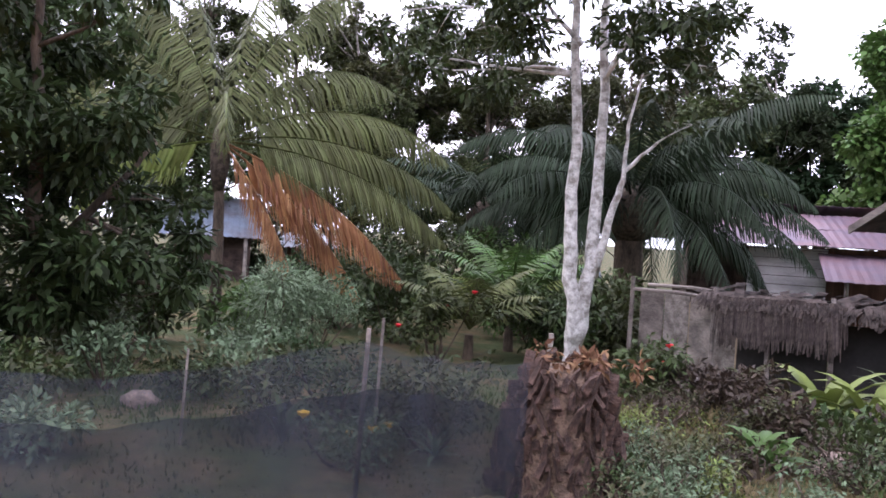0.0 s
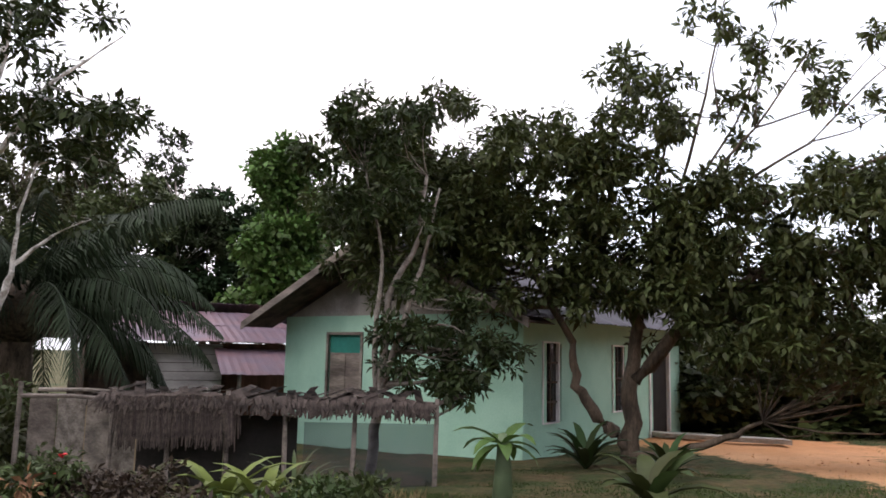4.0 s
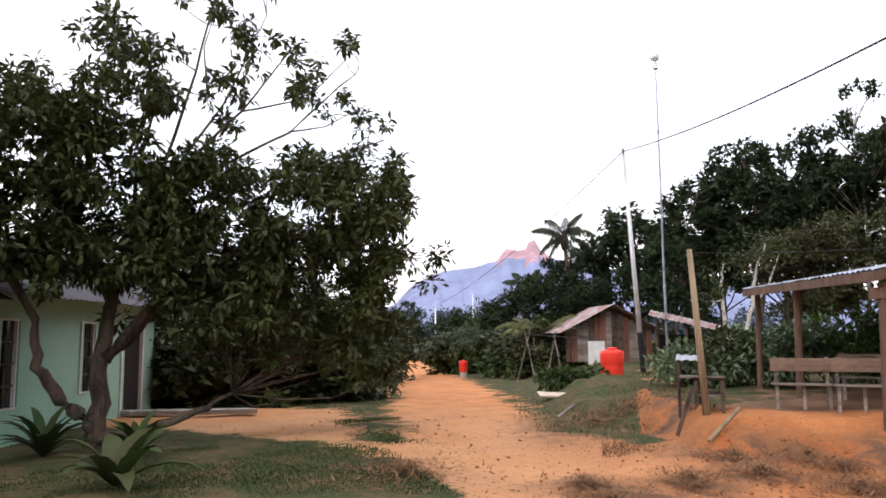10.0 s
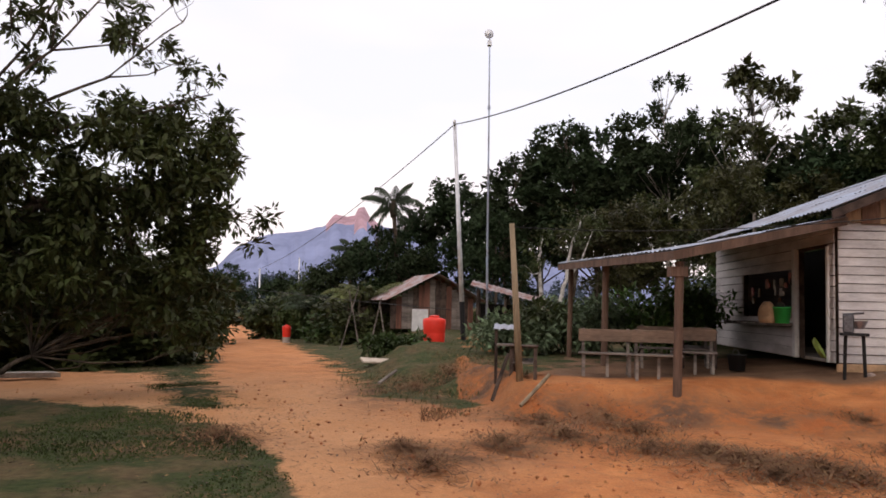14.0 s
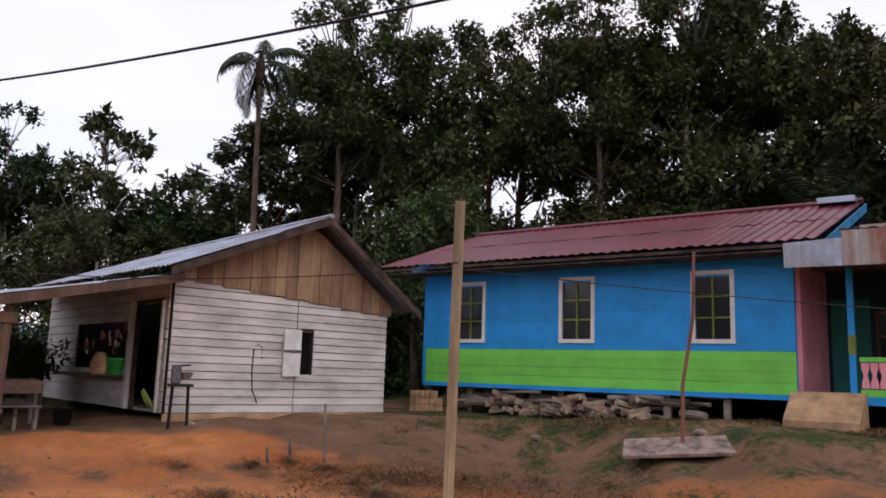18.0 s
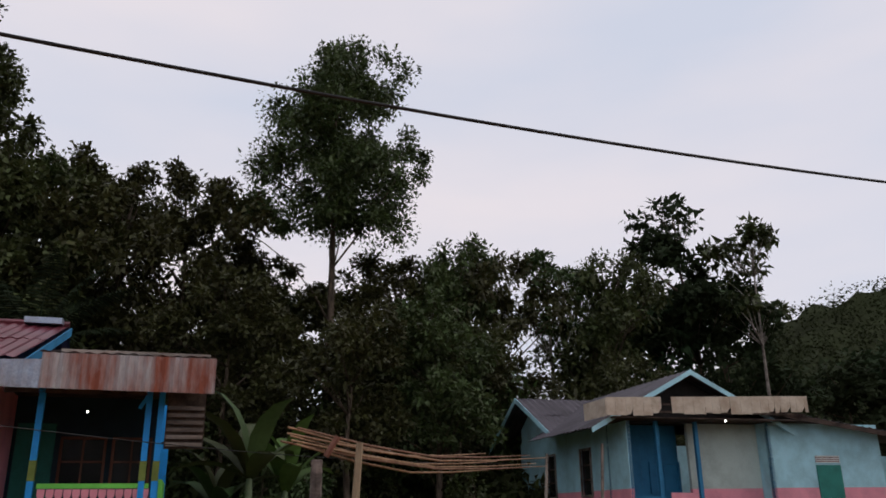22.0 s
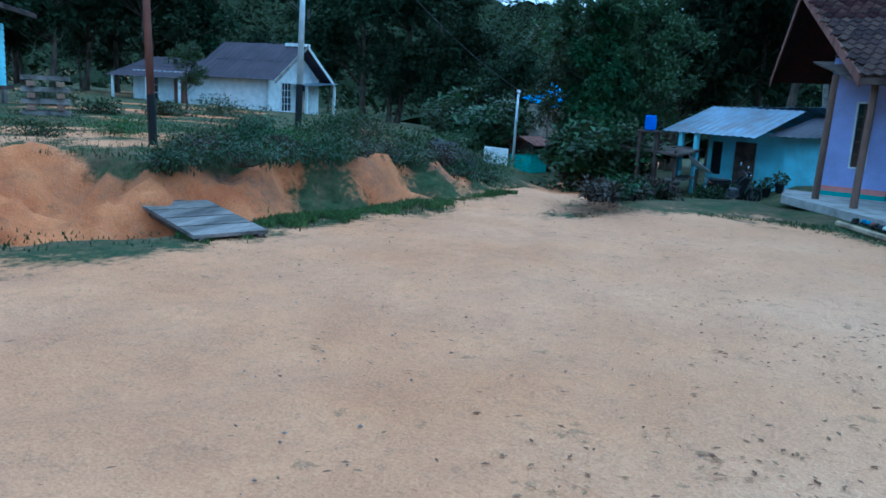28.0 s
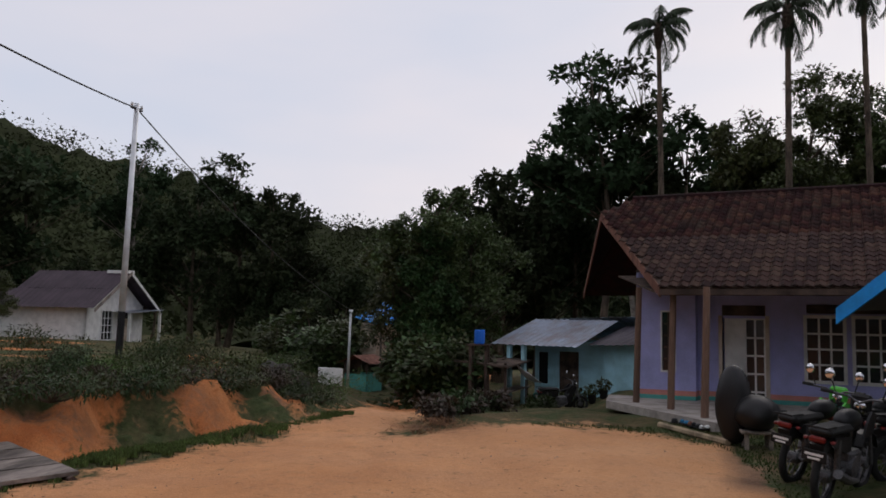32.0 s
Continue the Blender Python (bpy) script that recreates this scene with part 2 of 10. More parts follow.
    "dark_sheet": mat("dark_sheet", (0.018, 0.02, 0.03), 0.8, var=0.35, scale=5, fine=40, bump=0.1),
    "glass": mat("glass", (0.02, 0.022, 0.025), 0.12, var=0.1, scale=2, fine=10, bump=0, spec=0.6),
    # near-black: shade put into insides and openings; also dark goods, black sheeting
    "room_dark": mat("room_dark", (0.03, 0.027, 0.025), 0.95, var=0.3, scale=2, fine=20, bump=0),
    "chrome": mat("chrome", (0.75, 0.75, 0.78), 0.15, metal=1.0, var=0.05, scale=3, fine=20, bump=0),
    "engine": mat("engine", (0.16, 0.16, 0.17), 0.45, metal=0.7, var=0.3, scale=20, fine=90, bump=0.2),
    "lime_plastic": mat("lime_plastic", (0.10, 0.50, 0.06), 0.3, var=0.1, scale=3, fine=30, bump=0),
    "clod": mat("clod", (0.46, 0.19, 0.08), 0.95, var=0.4, scale=6, fine=40, bump=0.4, col2=(0.24, 0.09, 0.045), island=0.35),
    "rock": mat("rock", (0.34, 0.26, 0.22), 0.95, var=0.5, scale=4, fine=40, bump=0.6),
    # haze is put into the mountain's blue, low sunlight into its rosy top
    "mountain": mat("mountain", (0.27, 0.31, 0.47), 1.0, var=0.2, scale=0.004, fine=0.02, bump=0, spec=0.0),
    "mountain_sunlit": mat("mountain_sunlit", (0.52, 0.34, 0.38), 1.0, var=0.35, scale=0.006, fine=0.03, bump=0, spec=0.0),
    # leaf colour with the distant haze mixed in
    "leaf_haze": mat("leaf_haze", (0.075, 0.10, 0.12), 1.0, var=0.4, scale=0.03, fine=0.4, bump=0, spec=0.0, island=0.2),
    "flower_red": mat("flower_red", (0.65, 0.02, 0.03), 0.6, var=0.1),
    "flower_yellow": mat("flower_yellow", (0.75, 0.45, 0.03), 0.6, var=0.1),
}


def lamp_mat(name, col, strength):
    m = bpy.data.materials.new(name)
    m.use_nodes = True
    b = m.node_tree.nodes["Principled BSDF"]
    b.inputs["Emission Color"].default_value, b.inputs["Emission Strength"].default_value = (*col, 1), strength
    return m


M["bulb"] = lamp_mat("bulb", (1.0, 0.97, 0.9), 6.0)

# ---- builders ----


def at(az, d, z=0.0):
    """The place d metres from the camera's foot at the bearing az."""
    return Vector((d * math.sin(radians(az)), d * math.cos(radians(az)), z))


def obj(name, bm, material, parent=None, smooth=False):
    me = bpy.data.meshes.new(name)
    bm.to_mesh(me)
    bm.free()
    me.materials.append(material)
    if smooth:
        me.shade_smooth()
    ob = new(name, me)
    if parent:
        ob.parent = parent
    return ob


def part(name, bm, material, parent, label="", smooth=False):
    ob = obj(name, bm, material, parent, smooth)
    return tagged(ob, label) if label else ob


def thing(name, m, label, category, group="", kind=""):
    ob = new(name)
    ob.empty_display_size = 0.2
    ob.matrix_world = m
    return tagged(ob, label, category, group, kind)


def frame_from(a, b):
    """A local frame at a, x towards b, y away to the left of it, z up; and the length."""
    a, b = Vector(a), Vector(b)
    ang = math.degrees(math.atan2(b.y - a.y, b.x - a.x))
    return pose(a.x, a.y, a.z, 0, 0, ang), (b - a).to_2d().length


def box(bm, lo, hi, m=None):
    vs = [bm.verts.new((x, y, z)) for x in (lo[0], hi[0]) for y in (lo[1], hi[1]) for z in (lo[2], hi[2])]
    for f in ((0, 1, 3, 2), (4, 6, 7, 5), (0, 4, 5, 1), (2, 3, 7, 6), (0, 2, 6, 4), (1, 5, 7, 3)):
        bm.faces.new([vs[i] for i in f])
    if m:
        for v in vs:
            v.co = m @ v.co
    return bm


def boxed(lo, hi, m=None):
    return box(bmesh.new(), lo, hi, m)


def bevelled(lo, hi, r=0.01, m=None):
    bm = box(bmesh.new(), lo, hi, m)
    bmesh.ops.recalc_face_normals(bm, faces=bm.faces)
    bmesh.ops.bevel(bm, geom=bm.edges[:], offset=r, segments=1, affect="EDGES")
    return bm


def tube(bm, pts, radii, sides=8, cap=True):
    """A tube through pts with a radius at each."""
    rings = []
    pts = [Vector(p) for p in pts]
    for i, p in enumerate(pts):
        d = (pts[min(i + 1, len(pts) - 1)] - pts[max(i - 1, 0)]).normalized()
        u = d.orthogonal().normalized() if abs(d.z) < 0.95 else Vector((1, 0, 0))
        u = (u - d * u.dot(d)).normalized()
        v = d.cross(u)
        r = radii[i] if hasattr(radii, "__len__") else radii
        rings.append([bm.verts.new(p + r * (math.cos(k * 2 * math.pi / sides) * u + math.sin(k * 2 * math.pi / sides) * v)) for k in range(sides)])
    for a, b in zip(rings, rings[1:]):
        for k in range(sides):
            bm.faces.new((a[k], a[(k + 1) % sides], b[(k + 1) % sides], b[k]))
    if cap:
        bm.faces.new(rings[0][::-1])
        bm.faces.new(rings[-1])
    return bm


def lathe(bm, profile, sides=16, m=None):
    """A turned shape from (radius, height) pairs."""
    rings = [[bm.verts.new((r * math.cos(2 * math.pi * k / sides), r * math.sin(2 * math.pi * k / sides), z)) for k in range(sides)] for r, z in profile]
    for a, b in zip(rings, rings[1:]):
        for k in range(sides):
            bm.faces.new((a[k], a[(k + 1) % sides], b[(k + 1) % sides], b[k]))
    bm.faces.new(rings[0][::-1])
    bm.faces.new(rings[-1])
    if m:
        for r in rings:
            for v in r:
                v.co = m @ v.co
    return bm


def panel(bm, a, b, c, d, t=0.02):
    """A slab of thickness t with the top face a, b, c, d."""
    a, b, c, d = Vector(a), Vector(b), Vector(c), Vector(d)
    n = (b - a).cross(d - a).normalized() * t
    top = [bm.verts.new(p) for p in (a, b, c, d)]
    low = [bm.verts.new(p - n) for p in (a, b, c, d)]
    bm.faces.new(top)
    bm.faces.new(low[::-1])
    for i in range(4):
        bm.faces.new((top[i], low[i], low[(i + 1) % 4], top[(i + 1) % 4]))
    return bm


def corrugated(a, b, c, d, pitch=0.16, depth=0.025, rows=1, lap=0.012):
    """A ridged metal sheet in lapped rows: a to b along the eave, d and c above them."""
    bm = bmesh.new()
    a, b, c, d = Vector(a), Vector(b), Vector(c), Vector(d)
    n = (b - a).cross(d - a).normalized()
    cols = max(6, int((b - a).length / pitch) * 4)
    lines = []
    for r in range(rows):
        lines += [(r / rows, lap), ((r + 1) / rows, 0.0)]
    top, low = [], []
    for k, (v, up) in enumerate(lines):
        t, w = [], []
        for i in range(cols + 1):
            u = i / cols
            p = (a.lerp(b, u)).lerp(d.lerp(c, u), v)
            off = depth * (0.5 + 0.5 * math.sin(u * cols / 4 * 2 * math.pi)) + up + 0.006 * math.sin(i * 12.9 + k * 7.7)
            t.append(bm.verts.new(p + n * off))
            w.append(bm.verts.new(p + n * (off - 0.004)))
        top.append(t)
        low.append(w)
    for k in range(len(lines) - 1):
        for i in range(cols):
            bm.faces.new((top[k][i], top[k][i + 1], top[k + 1][i + 1], top[k + 1][i]))
            bm.faces.new((low[k][i], low[k + 1][i], low[k + 1][i + 1], low[k][i + 1]))
    for i in range(cols):
        bm.faces.new((top[0][i], low[0][i], low[0][i + 1], top[0][i + 1]))
        bm.faces.new((top[-1][i], top[-1][i + 1], low[-1][i + 1], low[-1][i]))
    return bm


def holed(L, z0, z1, th, holes, m=None, y0=0.0):
    """A wall from x 0 to L and z0 to z1, th thick, with (x0, x1, z0, z1) openings through it, as one shell."""
    bm = bmesh.new()
    xs = sorted({0.0, L, *[min(max(h[0], 0.0), L) for h in holes], *[min(max(h[1], 0.0), L) for h in holes]})
    zs = sorted({z0, z1, *[min(max(h[2], z0), z1) for h in holes], *[min(max(h[3], z0), z1) for h in holes]})
    solid = {}
    for i in range(len(xs) - 1):
        for k in range(len(zs) - 1):
            cx, cz = (xs[i] + xs[i + 1]) / 2, (zs[k] + zs[k + 1]) / 2
            solid[i, k] = not any(h[0] < cx < h[1] and h[2] < cz < h[3] for h in holes)
    made = {}

    def vert(i, y, k):
        if (i, y, k) not in made:
            co = Vector((xs[i], y0 + th * y, zs[k]))
            made[i, y, k] = bm.verts.new(m @ co if m else co)
        return made[i, y, k]
    for (i, k), on in solid.items():
        if not on:
            continue
        bm.faces.new((vert(i, 0, k), vert(i + 1, 0, k), vert(i + 1, 0, k + 1), vert(i, 0, k + 1)))
        bm.faces.new((vert(i, 1, k), vert(i, 1, k + 1), vert(i + 1, 1, k + 1), vert(i + 1, 1, k)))
        for di, dk, e in ((-1, 0, ((i, k), (i, k + 1))), (1, 0, ((i + 1, k + 1), (i + 1, k))), (0, -1, ((i + 1, k), (i, k))), (0, 1, ((i, k + 1), (i + 1, k + 1)))):
            if not solid.get((i + di, k + dk), False):
                (p, q), (r, s) = e
                bm.faces.new((vert(p, 0, q), vert(r, 0, s), vert(r, 1, s), vert(p, 1, q)))
    bmesh.ops.recalc_face_normals(bm, faces=bm.faces)
    return bm


def prism(bm, pts, y0, y1, m=None):
    """A flat (x, z) outline carried from y0 to y1."""
    a = [bm.verts.new((x, y0, z)) for x, z in pts]
    b = [bm.verts.new((x, y1, z)) for x, z in pts]
    bm.faces.new(a)
    bm.faces.new(b[::-1])
    for i in range(len(pts)):
        j = (i + 1) % len(pts)
        bm.faces.new((a[i], b[i], b[j], a[j]))
    if m:
        for v in a + b:
            v.co = m @ v.co
    return bm


def raw(name, verts, faces, material, parent=None, smooth=False):
    """A mesh from arrays: faces all with the same number of corners."""
    me = bpy.data.meshes.new(name)
    verts, faces = np.asarray(verts, dtype=np.float32), np.asarray(faces, dtype=np.int32)
    me.vertices.add(len(verts))
    me.vertices.foreach_set("co", verts.ravel())
    k = faces.shape[1]
    me.loops.add(faces.size)
    me.loops.foreach_set("vertex_index", faces.ravel())
    me.polygons.add(len(faces))
    me.polygons.foreach_set("loop_start", np.arange(0, faces.size, k, dtype=np.int32))
    me.update(calc_edges=True)
    me.materials.append(material)
    if smooth:
        me.shade_smooth()
    ob = new(name, me)
    if parent:
        ob.parent = parent
    return ob


def leaf_cloud(rng, centres, radii, count, size, droop=0.35, slim=0.42, flat=0.75, inner=0.0, plain=False):
    """Leaves round each centre: verts and faces. inner: the share of big leaves deep in the clumps; plain: three-cornered ones."""
    k = len(centres)
    idx = rng.integers(0, k, count)
    dirs = rng.normal(size=(count, 3))
    dirs /= np.linalg.norm(dirs, axis=1)[:, None]
    deep = rng.random(count) < inner
    rad = radii[idx] * np.where(deep, 0.5 * rng.random(count), rng.random(count) ** 0.45)
    pos = centres[idx] + dirs * rad[:, None] * np.array([1, 1, flat])
    ax = dirs + rng.normal(size=(count, 3)) * 0.6
    ax[:, 2] -= droop
    ax /= np.linalg.norm(ax, axis=1)[:, None]
    side = np.cross(ax, np.array([0, 0, 1.0]) + rng.normal(size=(count, 3)) * 0.5)
    side /= np.linalg.norm(side, axis=1)[:, None] + 1e-6
    nrm = np.cross(side, ax)
    s = (size * (0.6 + 0.8 * rng.random(count)) * np.where(deep, 1.4, 1.0))[:, None]
    if plain:
        u = rng.uniform(0.3, 0.7, (count, 1))
        v = np.stack([pos - side * s * slim * 0.5 * u, pos + ax * s - nrm * s * 0.12, pos + ax * s * u * 0.8 + side * s * slim], axis=1).reshape(-1, 3)
        return v, np.arange(count * 3).reshape(-1, 3)
    v = np.stack([pos, pos + ax * s * 0.5 + side * s * slim * 0.5 + nrm * s * 0.07, pos + ax * s - nrm * s * 0.12,
                  pos + ax * s * 0.5 - side * s * slim * 0.5 + nrm * s * 0.07], axis=1).reshape(-1, 3)
    f = np.arange(count * 4).reshape(-1, 4)
    return v, f
# ---- the ground: a flat crossing of clay tracks with low banks round it ----
# bearing, where the bank begins, where it ends, its height, height at 60 m
RELIEF = [(-90, 13, 24, -0.5, -1.4), (-82, 15, 25, -0.1, -0.4), (-60, 15, 30, 0.0, 0.0), (-30, 8, 14, -0.15, -0.3), (30, 8, 15, -0.3, -0.5),
          (55, 8, 16, -0.12, -0.5), (75, 12, 25, -0.12, -1.1), (83, 13, 25, -0.15, -0.7), (88, 15, 22, 0.55, 0.5), (95, 11.8, 13.2, 0.38, 0.7),
          (105, 11.6, 13.4, 0.42, 1.0), (116, 11.5, 16.0, 0.66, 1.2), (131, 11.0, 17.5, 0.74, 1.5), (152, 10.8, 14.5, 0.92, 1.6), (172, 10.5, 14, 0.95, 1.6)]
RELIEF2 = [(195, 9.5, 14.5, 0.55, 1.2), (204, 8.8, 14.5, 0.62, 1.0), (214, 8.0, 12.5, 0.66, 1.0), (225, 8.6, 10.4, 0.64, 0.6), (232, 9.3, 10.9, 0.64, 0.3), (236, 10.2, 11.8, 0.62, 0.1),
           (240, 10.8, 12.4, 0.6, -0.3), (245, 12.0, 13.6, 0.48, -0.8), (249, 13.2, 15.2, 0.05, -2.2), (252, 14, 22, -0.8, -3.0), (254.5, 12, 26, -1.2, -3.2), (262, 13, 26, -1.1, -2.2), (267, 14, 27, -1.15, -1.8)]
_r = RELIEF + RELIEF2
_tab = np.array([(a - 360, *v) for a, *v in _r] + _r + [(a + 360, *v) for a, *v in _r])
_tab = _tab[np.argsort(_tab[:, 0])]


def smooth01(u):
    u = np.clip(u, 0, 1)
    return u * u * (3 - 2 * u)


def height(x, y):
    x, y = np.asarray(x, float), np.asarray(y, float)
    az, d = np.degrees(np.arctan2(x, y)), np.hypot(x, y)
    foot, top, h, h60 = (np.interp(az, _tab[:, 0], _tab[:, i]) for i in (1, 2, 3, 4))
    near = h * smooth01((d - foot) / (top - foot))
    far = (h60 - h) * np.clip((d - top) / (60 - top), 0, 3)
    hill = 0.07 * np.clip(d - 75, 0, 400) * smooth01((np.abs((az + 120 + 180) % 360 - 180) - 38) / -16)
    return near + far + hill


def gz(az, d):
    p = at(az, d)
    return float(height(p.x, p.y))


# bearing, inner and outer edge of the trodden clay
BARE = [(-70, 0, 4.0), (-77, 0, 6.2), (-83, 0, 11.5), (-92, 0, 13), (-100, 0, 12.6), (-104, 0, 11.4), (-111, 0, 11.6), (-121, 0, 9.9), (-128, 0, 8.5), (-135, 0, 7.4), (-150, 0, 8.0), (-165, 0, 10.2)]
BARE2 = [(130, 0, 16), (115, 0, 19), (105, 0, 19), (97, 0, 15.5), (91, 0, 12.6), (86, 3, 14), (80, 6.9, 15.5), (77, 9.0, 16), (73, 11.8, 19), (66, 13.2, 21), (58, 16.4, 21), (50, 19, 19), (44, 9, 0), (-60, 9, 0)]
_b = sorted([(a % 360, i, o) for a, i, o in BARE + BARE2] + [(195 - 5, 0, 10.6), (170, 0, 11.4), (150, 0, 13)])
_bt = np.array([(a - 360, *v) for a, *v in _b] + _b + [(a + 360, *v) for a, *v in _b])
TRACK_A = [at(79, 14), at(77.3, 25), at(75.8, 50), at(75.2, 100), at(75, 240)]
TRACK_B = [at(-110.5, 11), at(-106.6, 14.5), at(-105.0, 18.5), at(-104.0, 26), at(-102.5, 40), at(-99, 60)]
STRIP = [at(70.4, 21), at(71.6, 17), at(73.4, 13)]     # grass left between the two wheel tracks
TRACK_C = [at(-118.6, 13.2), at(-117.2, 17), at(-117.6, 21), at(-121, 30)]


def track_dist(x, y, pts, w0, w1):
    best = np.full(np.shape(x), 1e9)
    n = len(pts) - 1
    for i, (a, b) in enumerate(zip(pts, pts[1:])):
        ab = b - a
        u = np.clip(((x - a.x) * ab.x + (y - a.y) * ab.y) / (ab.x ** 2 + ab.y ** 2), 0, 1)
        w = w0 + (w1 - w0) * (i + u) / n
        best = np.minimum(best, np.hypot(x - a.x - u * ab.x, y - a.y - u * ab.y) - w)
    return best


def bare(x, y):
    """How far inside the clay a place lies, in metres (negative: in the grass)."""
    az, d = np.degrees(np.arctan2(x, y)) % 360, np.hypot(x, y)
    lo, hi = np.interp(az, _bt[:, 0], _bt[:, 1]), np.interp(az, _bt[:, 0], _bt[:, 2])
    inside = np.minimum(d - lo, hi - d)
    clay = np.maximum.reduce([inside, -track_dist(x, y, TRACK_A, 1.5, 2.2), -track_dist(x, y, TRACK_B, 0.75, 1.5),
                              -track_dist(x, y, TRACK_C, 0.45, 0.9)])
    return np.minimum(clay, track_dist(x, y, STRIP, 0.5, 0.35))


def ground_mat():
    m = bpy.data.materials.new("clay_and_grass")
    m.use_nodes = True
    n, l = m.node_tree.nodes, m.node_tree.links
    b = n["Principled BSDF"]
    b.inputs["Roughness"].default_value, b.inputs["Specular IOR Level"].default_value = 0.95, 0.15
    tc = n.new("ShaderNodeTexCoord")

    def tex(scale, detail=5.0, rough=0.6):
        t = n.new("ShaderNodeTexNoise")
        t.inputs["Scale"].default_value, t.inputs["Detail"].default_value, t.inputs["Roughness"].default_value = scale, detail, rough
        l.new(tc.outputs["Object"], t.inputs["Vector"])
        return t.outputs[0]

    def ramp(src, a, ca, z, cz):
        r = n.new("ShaderNodeValToRGB")
        r.color_ramp.elements[0].position, r.color_ramp.elements[0].color = a, (*ca, 1)
        r.color_ramp.elements[1].position, r.color_ramp.elements[1].color = z, (*cz, 1)
        l.new(src, r.inputs[0])
        return r.outputs[0]

    def mix(fac, a, c, kind="MIX"):
        x = n.new("ShaderNodeMixRGB")
        x.blend_type = kind
        if isinstance(fac, float):
            x.inputs[0].default_value = fac
        else:
            l.new(fac, x.inputs[0])
        l.new(a, x.inputs[1])
        l.new(c, x.inputs[2])
        return x.outputs[0]

    def math_(op, a, c):
        x = n.new("ShaderNodeMath")
        x.operation = op
        for i, v in enumerate((a, c)):
            if isinstance(v, float):
                x.inputs[i].default_value = v
            else:
                l.new(v, x.inputs[i])
        return x.outputs[0]

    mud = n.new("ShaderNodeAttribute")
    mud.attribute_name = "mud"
    att = n.new("ShaderNodeAttribute")
    att.attribute_name = "bare"
    red = n.new("ShaderNodeAttribute")
    red.attribute_name = "red_clay"
    big, mid, fine, grit = tex(0.35), tex(1.3), tex(9.0), tex(55.0, 3.0)
    sand = ramp(big, 0.35, (0.55, 0.295, 0.14), 0.65, (0.65, 0.39, 0.215))
    clay = ramp(mid, 0.33, (0.43, 0.138, 0.046), 0.66, (0.70, 0.28, 0.10))
    soil = mix(red.outputs["Fac"], sand, clay)
    yard = n.new("ShaderNodeAttribute")
    yard.attribute_name = "earth"
    packed = ramp(mid, 0.34, (0.135, 0.078, 0.048), 0.66, (0.26, 0.155, 0.095))
    soil = mix(ramp(math_("ADD", yard.outputs["Fac"], math_("MULTIPLY", math_("ADD", big, -0.5), 0.9)), 0.35, (0, 0, 0), 0.75, (1, 1, 1)), soil, packed)
    soil = mix(math_("MULTIPLY", ramp(fine, 0.52, (0, 0, 0), 0.72, (1, 1, 1)), 0.35), soil, ramp(grit, 0.3, (0.17, 0.09, 0.05), 0.7, (0.42, 0.25, 0.14)))
    soil = mix(0.35, soil, ramp(grit, 0.3, (0.25, 0.25, 0.25), 0.7, (0.75, 0.75, 0.75)), "OVERLAY")
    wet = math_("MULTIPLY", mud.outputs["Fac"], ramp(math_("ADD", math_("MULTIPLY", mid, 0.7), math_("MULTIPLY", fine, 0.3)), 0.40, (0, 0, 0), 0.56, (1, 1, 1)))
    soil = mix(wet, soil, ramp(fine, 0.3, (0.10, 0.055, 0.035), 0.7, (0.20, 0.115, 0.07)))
    clod = ramp(tex(2.1, 8.0, 0.72), 0.50, (0, 0, 0), 0.66, (1, 1, 1))
    soil = mix(math_("MULTIPLY", clod, math_("ADD", math_("MULTIPLY", red.outputs["Fac"], 0.42), -0.06)), soil, ramp(fine, 0.3, (0.15, 0.07, 0.035), 0.7, (0.30, 0.16, 0.085)))
    litter = ramp(tex(3.2, 8.0, 0.75), 0.60, (0, 0, 0), 0.66, (1, 1, 1))
    soil = mix(math_("MULTIPLY", litter, 0.55), soil, ramp(fine, 0.3, (0.10, 0.065, 0.035), 0.7, (0.20, 0.14, 0.07)))
    turf = mix(ramp(mid, 0.42, (0, 0, 0), 0.64, (1, 1, 1)), ramp(fine, 0.3, (0.03, 0.045, 0.016), 0.7, (0.075, 0.09, 0.034)),
               ramp(fine, 0.3, (0.085, 0.06, 0.032), 0.7, (0.17, 0.125, 0.065)))
    edge = math_("ADD", math_("MULTIPLY", att.outputs["Fac"], 0.55), math_("SUBTRACT", math_("ADD", math_("MULTIPLY", mid, 1.3), math_("MULTIPLY", fine, 0.7)), 1.0))
    mask = ramp(edge, 0.42, (0, 0, 0), 0.58, (1, 1, 1))
    e2 = n.new("ShaderNodeMath")
    e2.operation = "ADD"
    e2.inputs[1].default_value = 0.5
    l.new(edge, e2.inputs[0])
    mask = ramp(e2.outputs[0], 0.38, (0, 0, 0), 0.62, (1, 1, 1))
    l.new(mix(mask, turf, soil), b.inputs["Base Color"])
    bp = n.new("ShaderNodeBump")
    bp.inputs["Strength"].default_value, bp.inputs["Distance"].default_value = 0.8, 0.06
    l.new(math_("ADD", fine, math_("MULTIPLY", grit, 0.5)), bp.inputs["Height"])
    l.new(bp.outputs[0], b.inputs["Normal"])
    return m


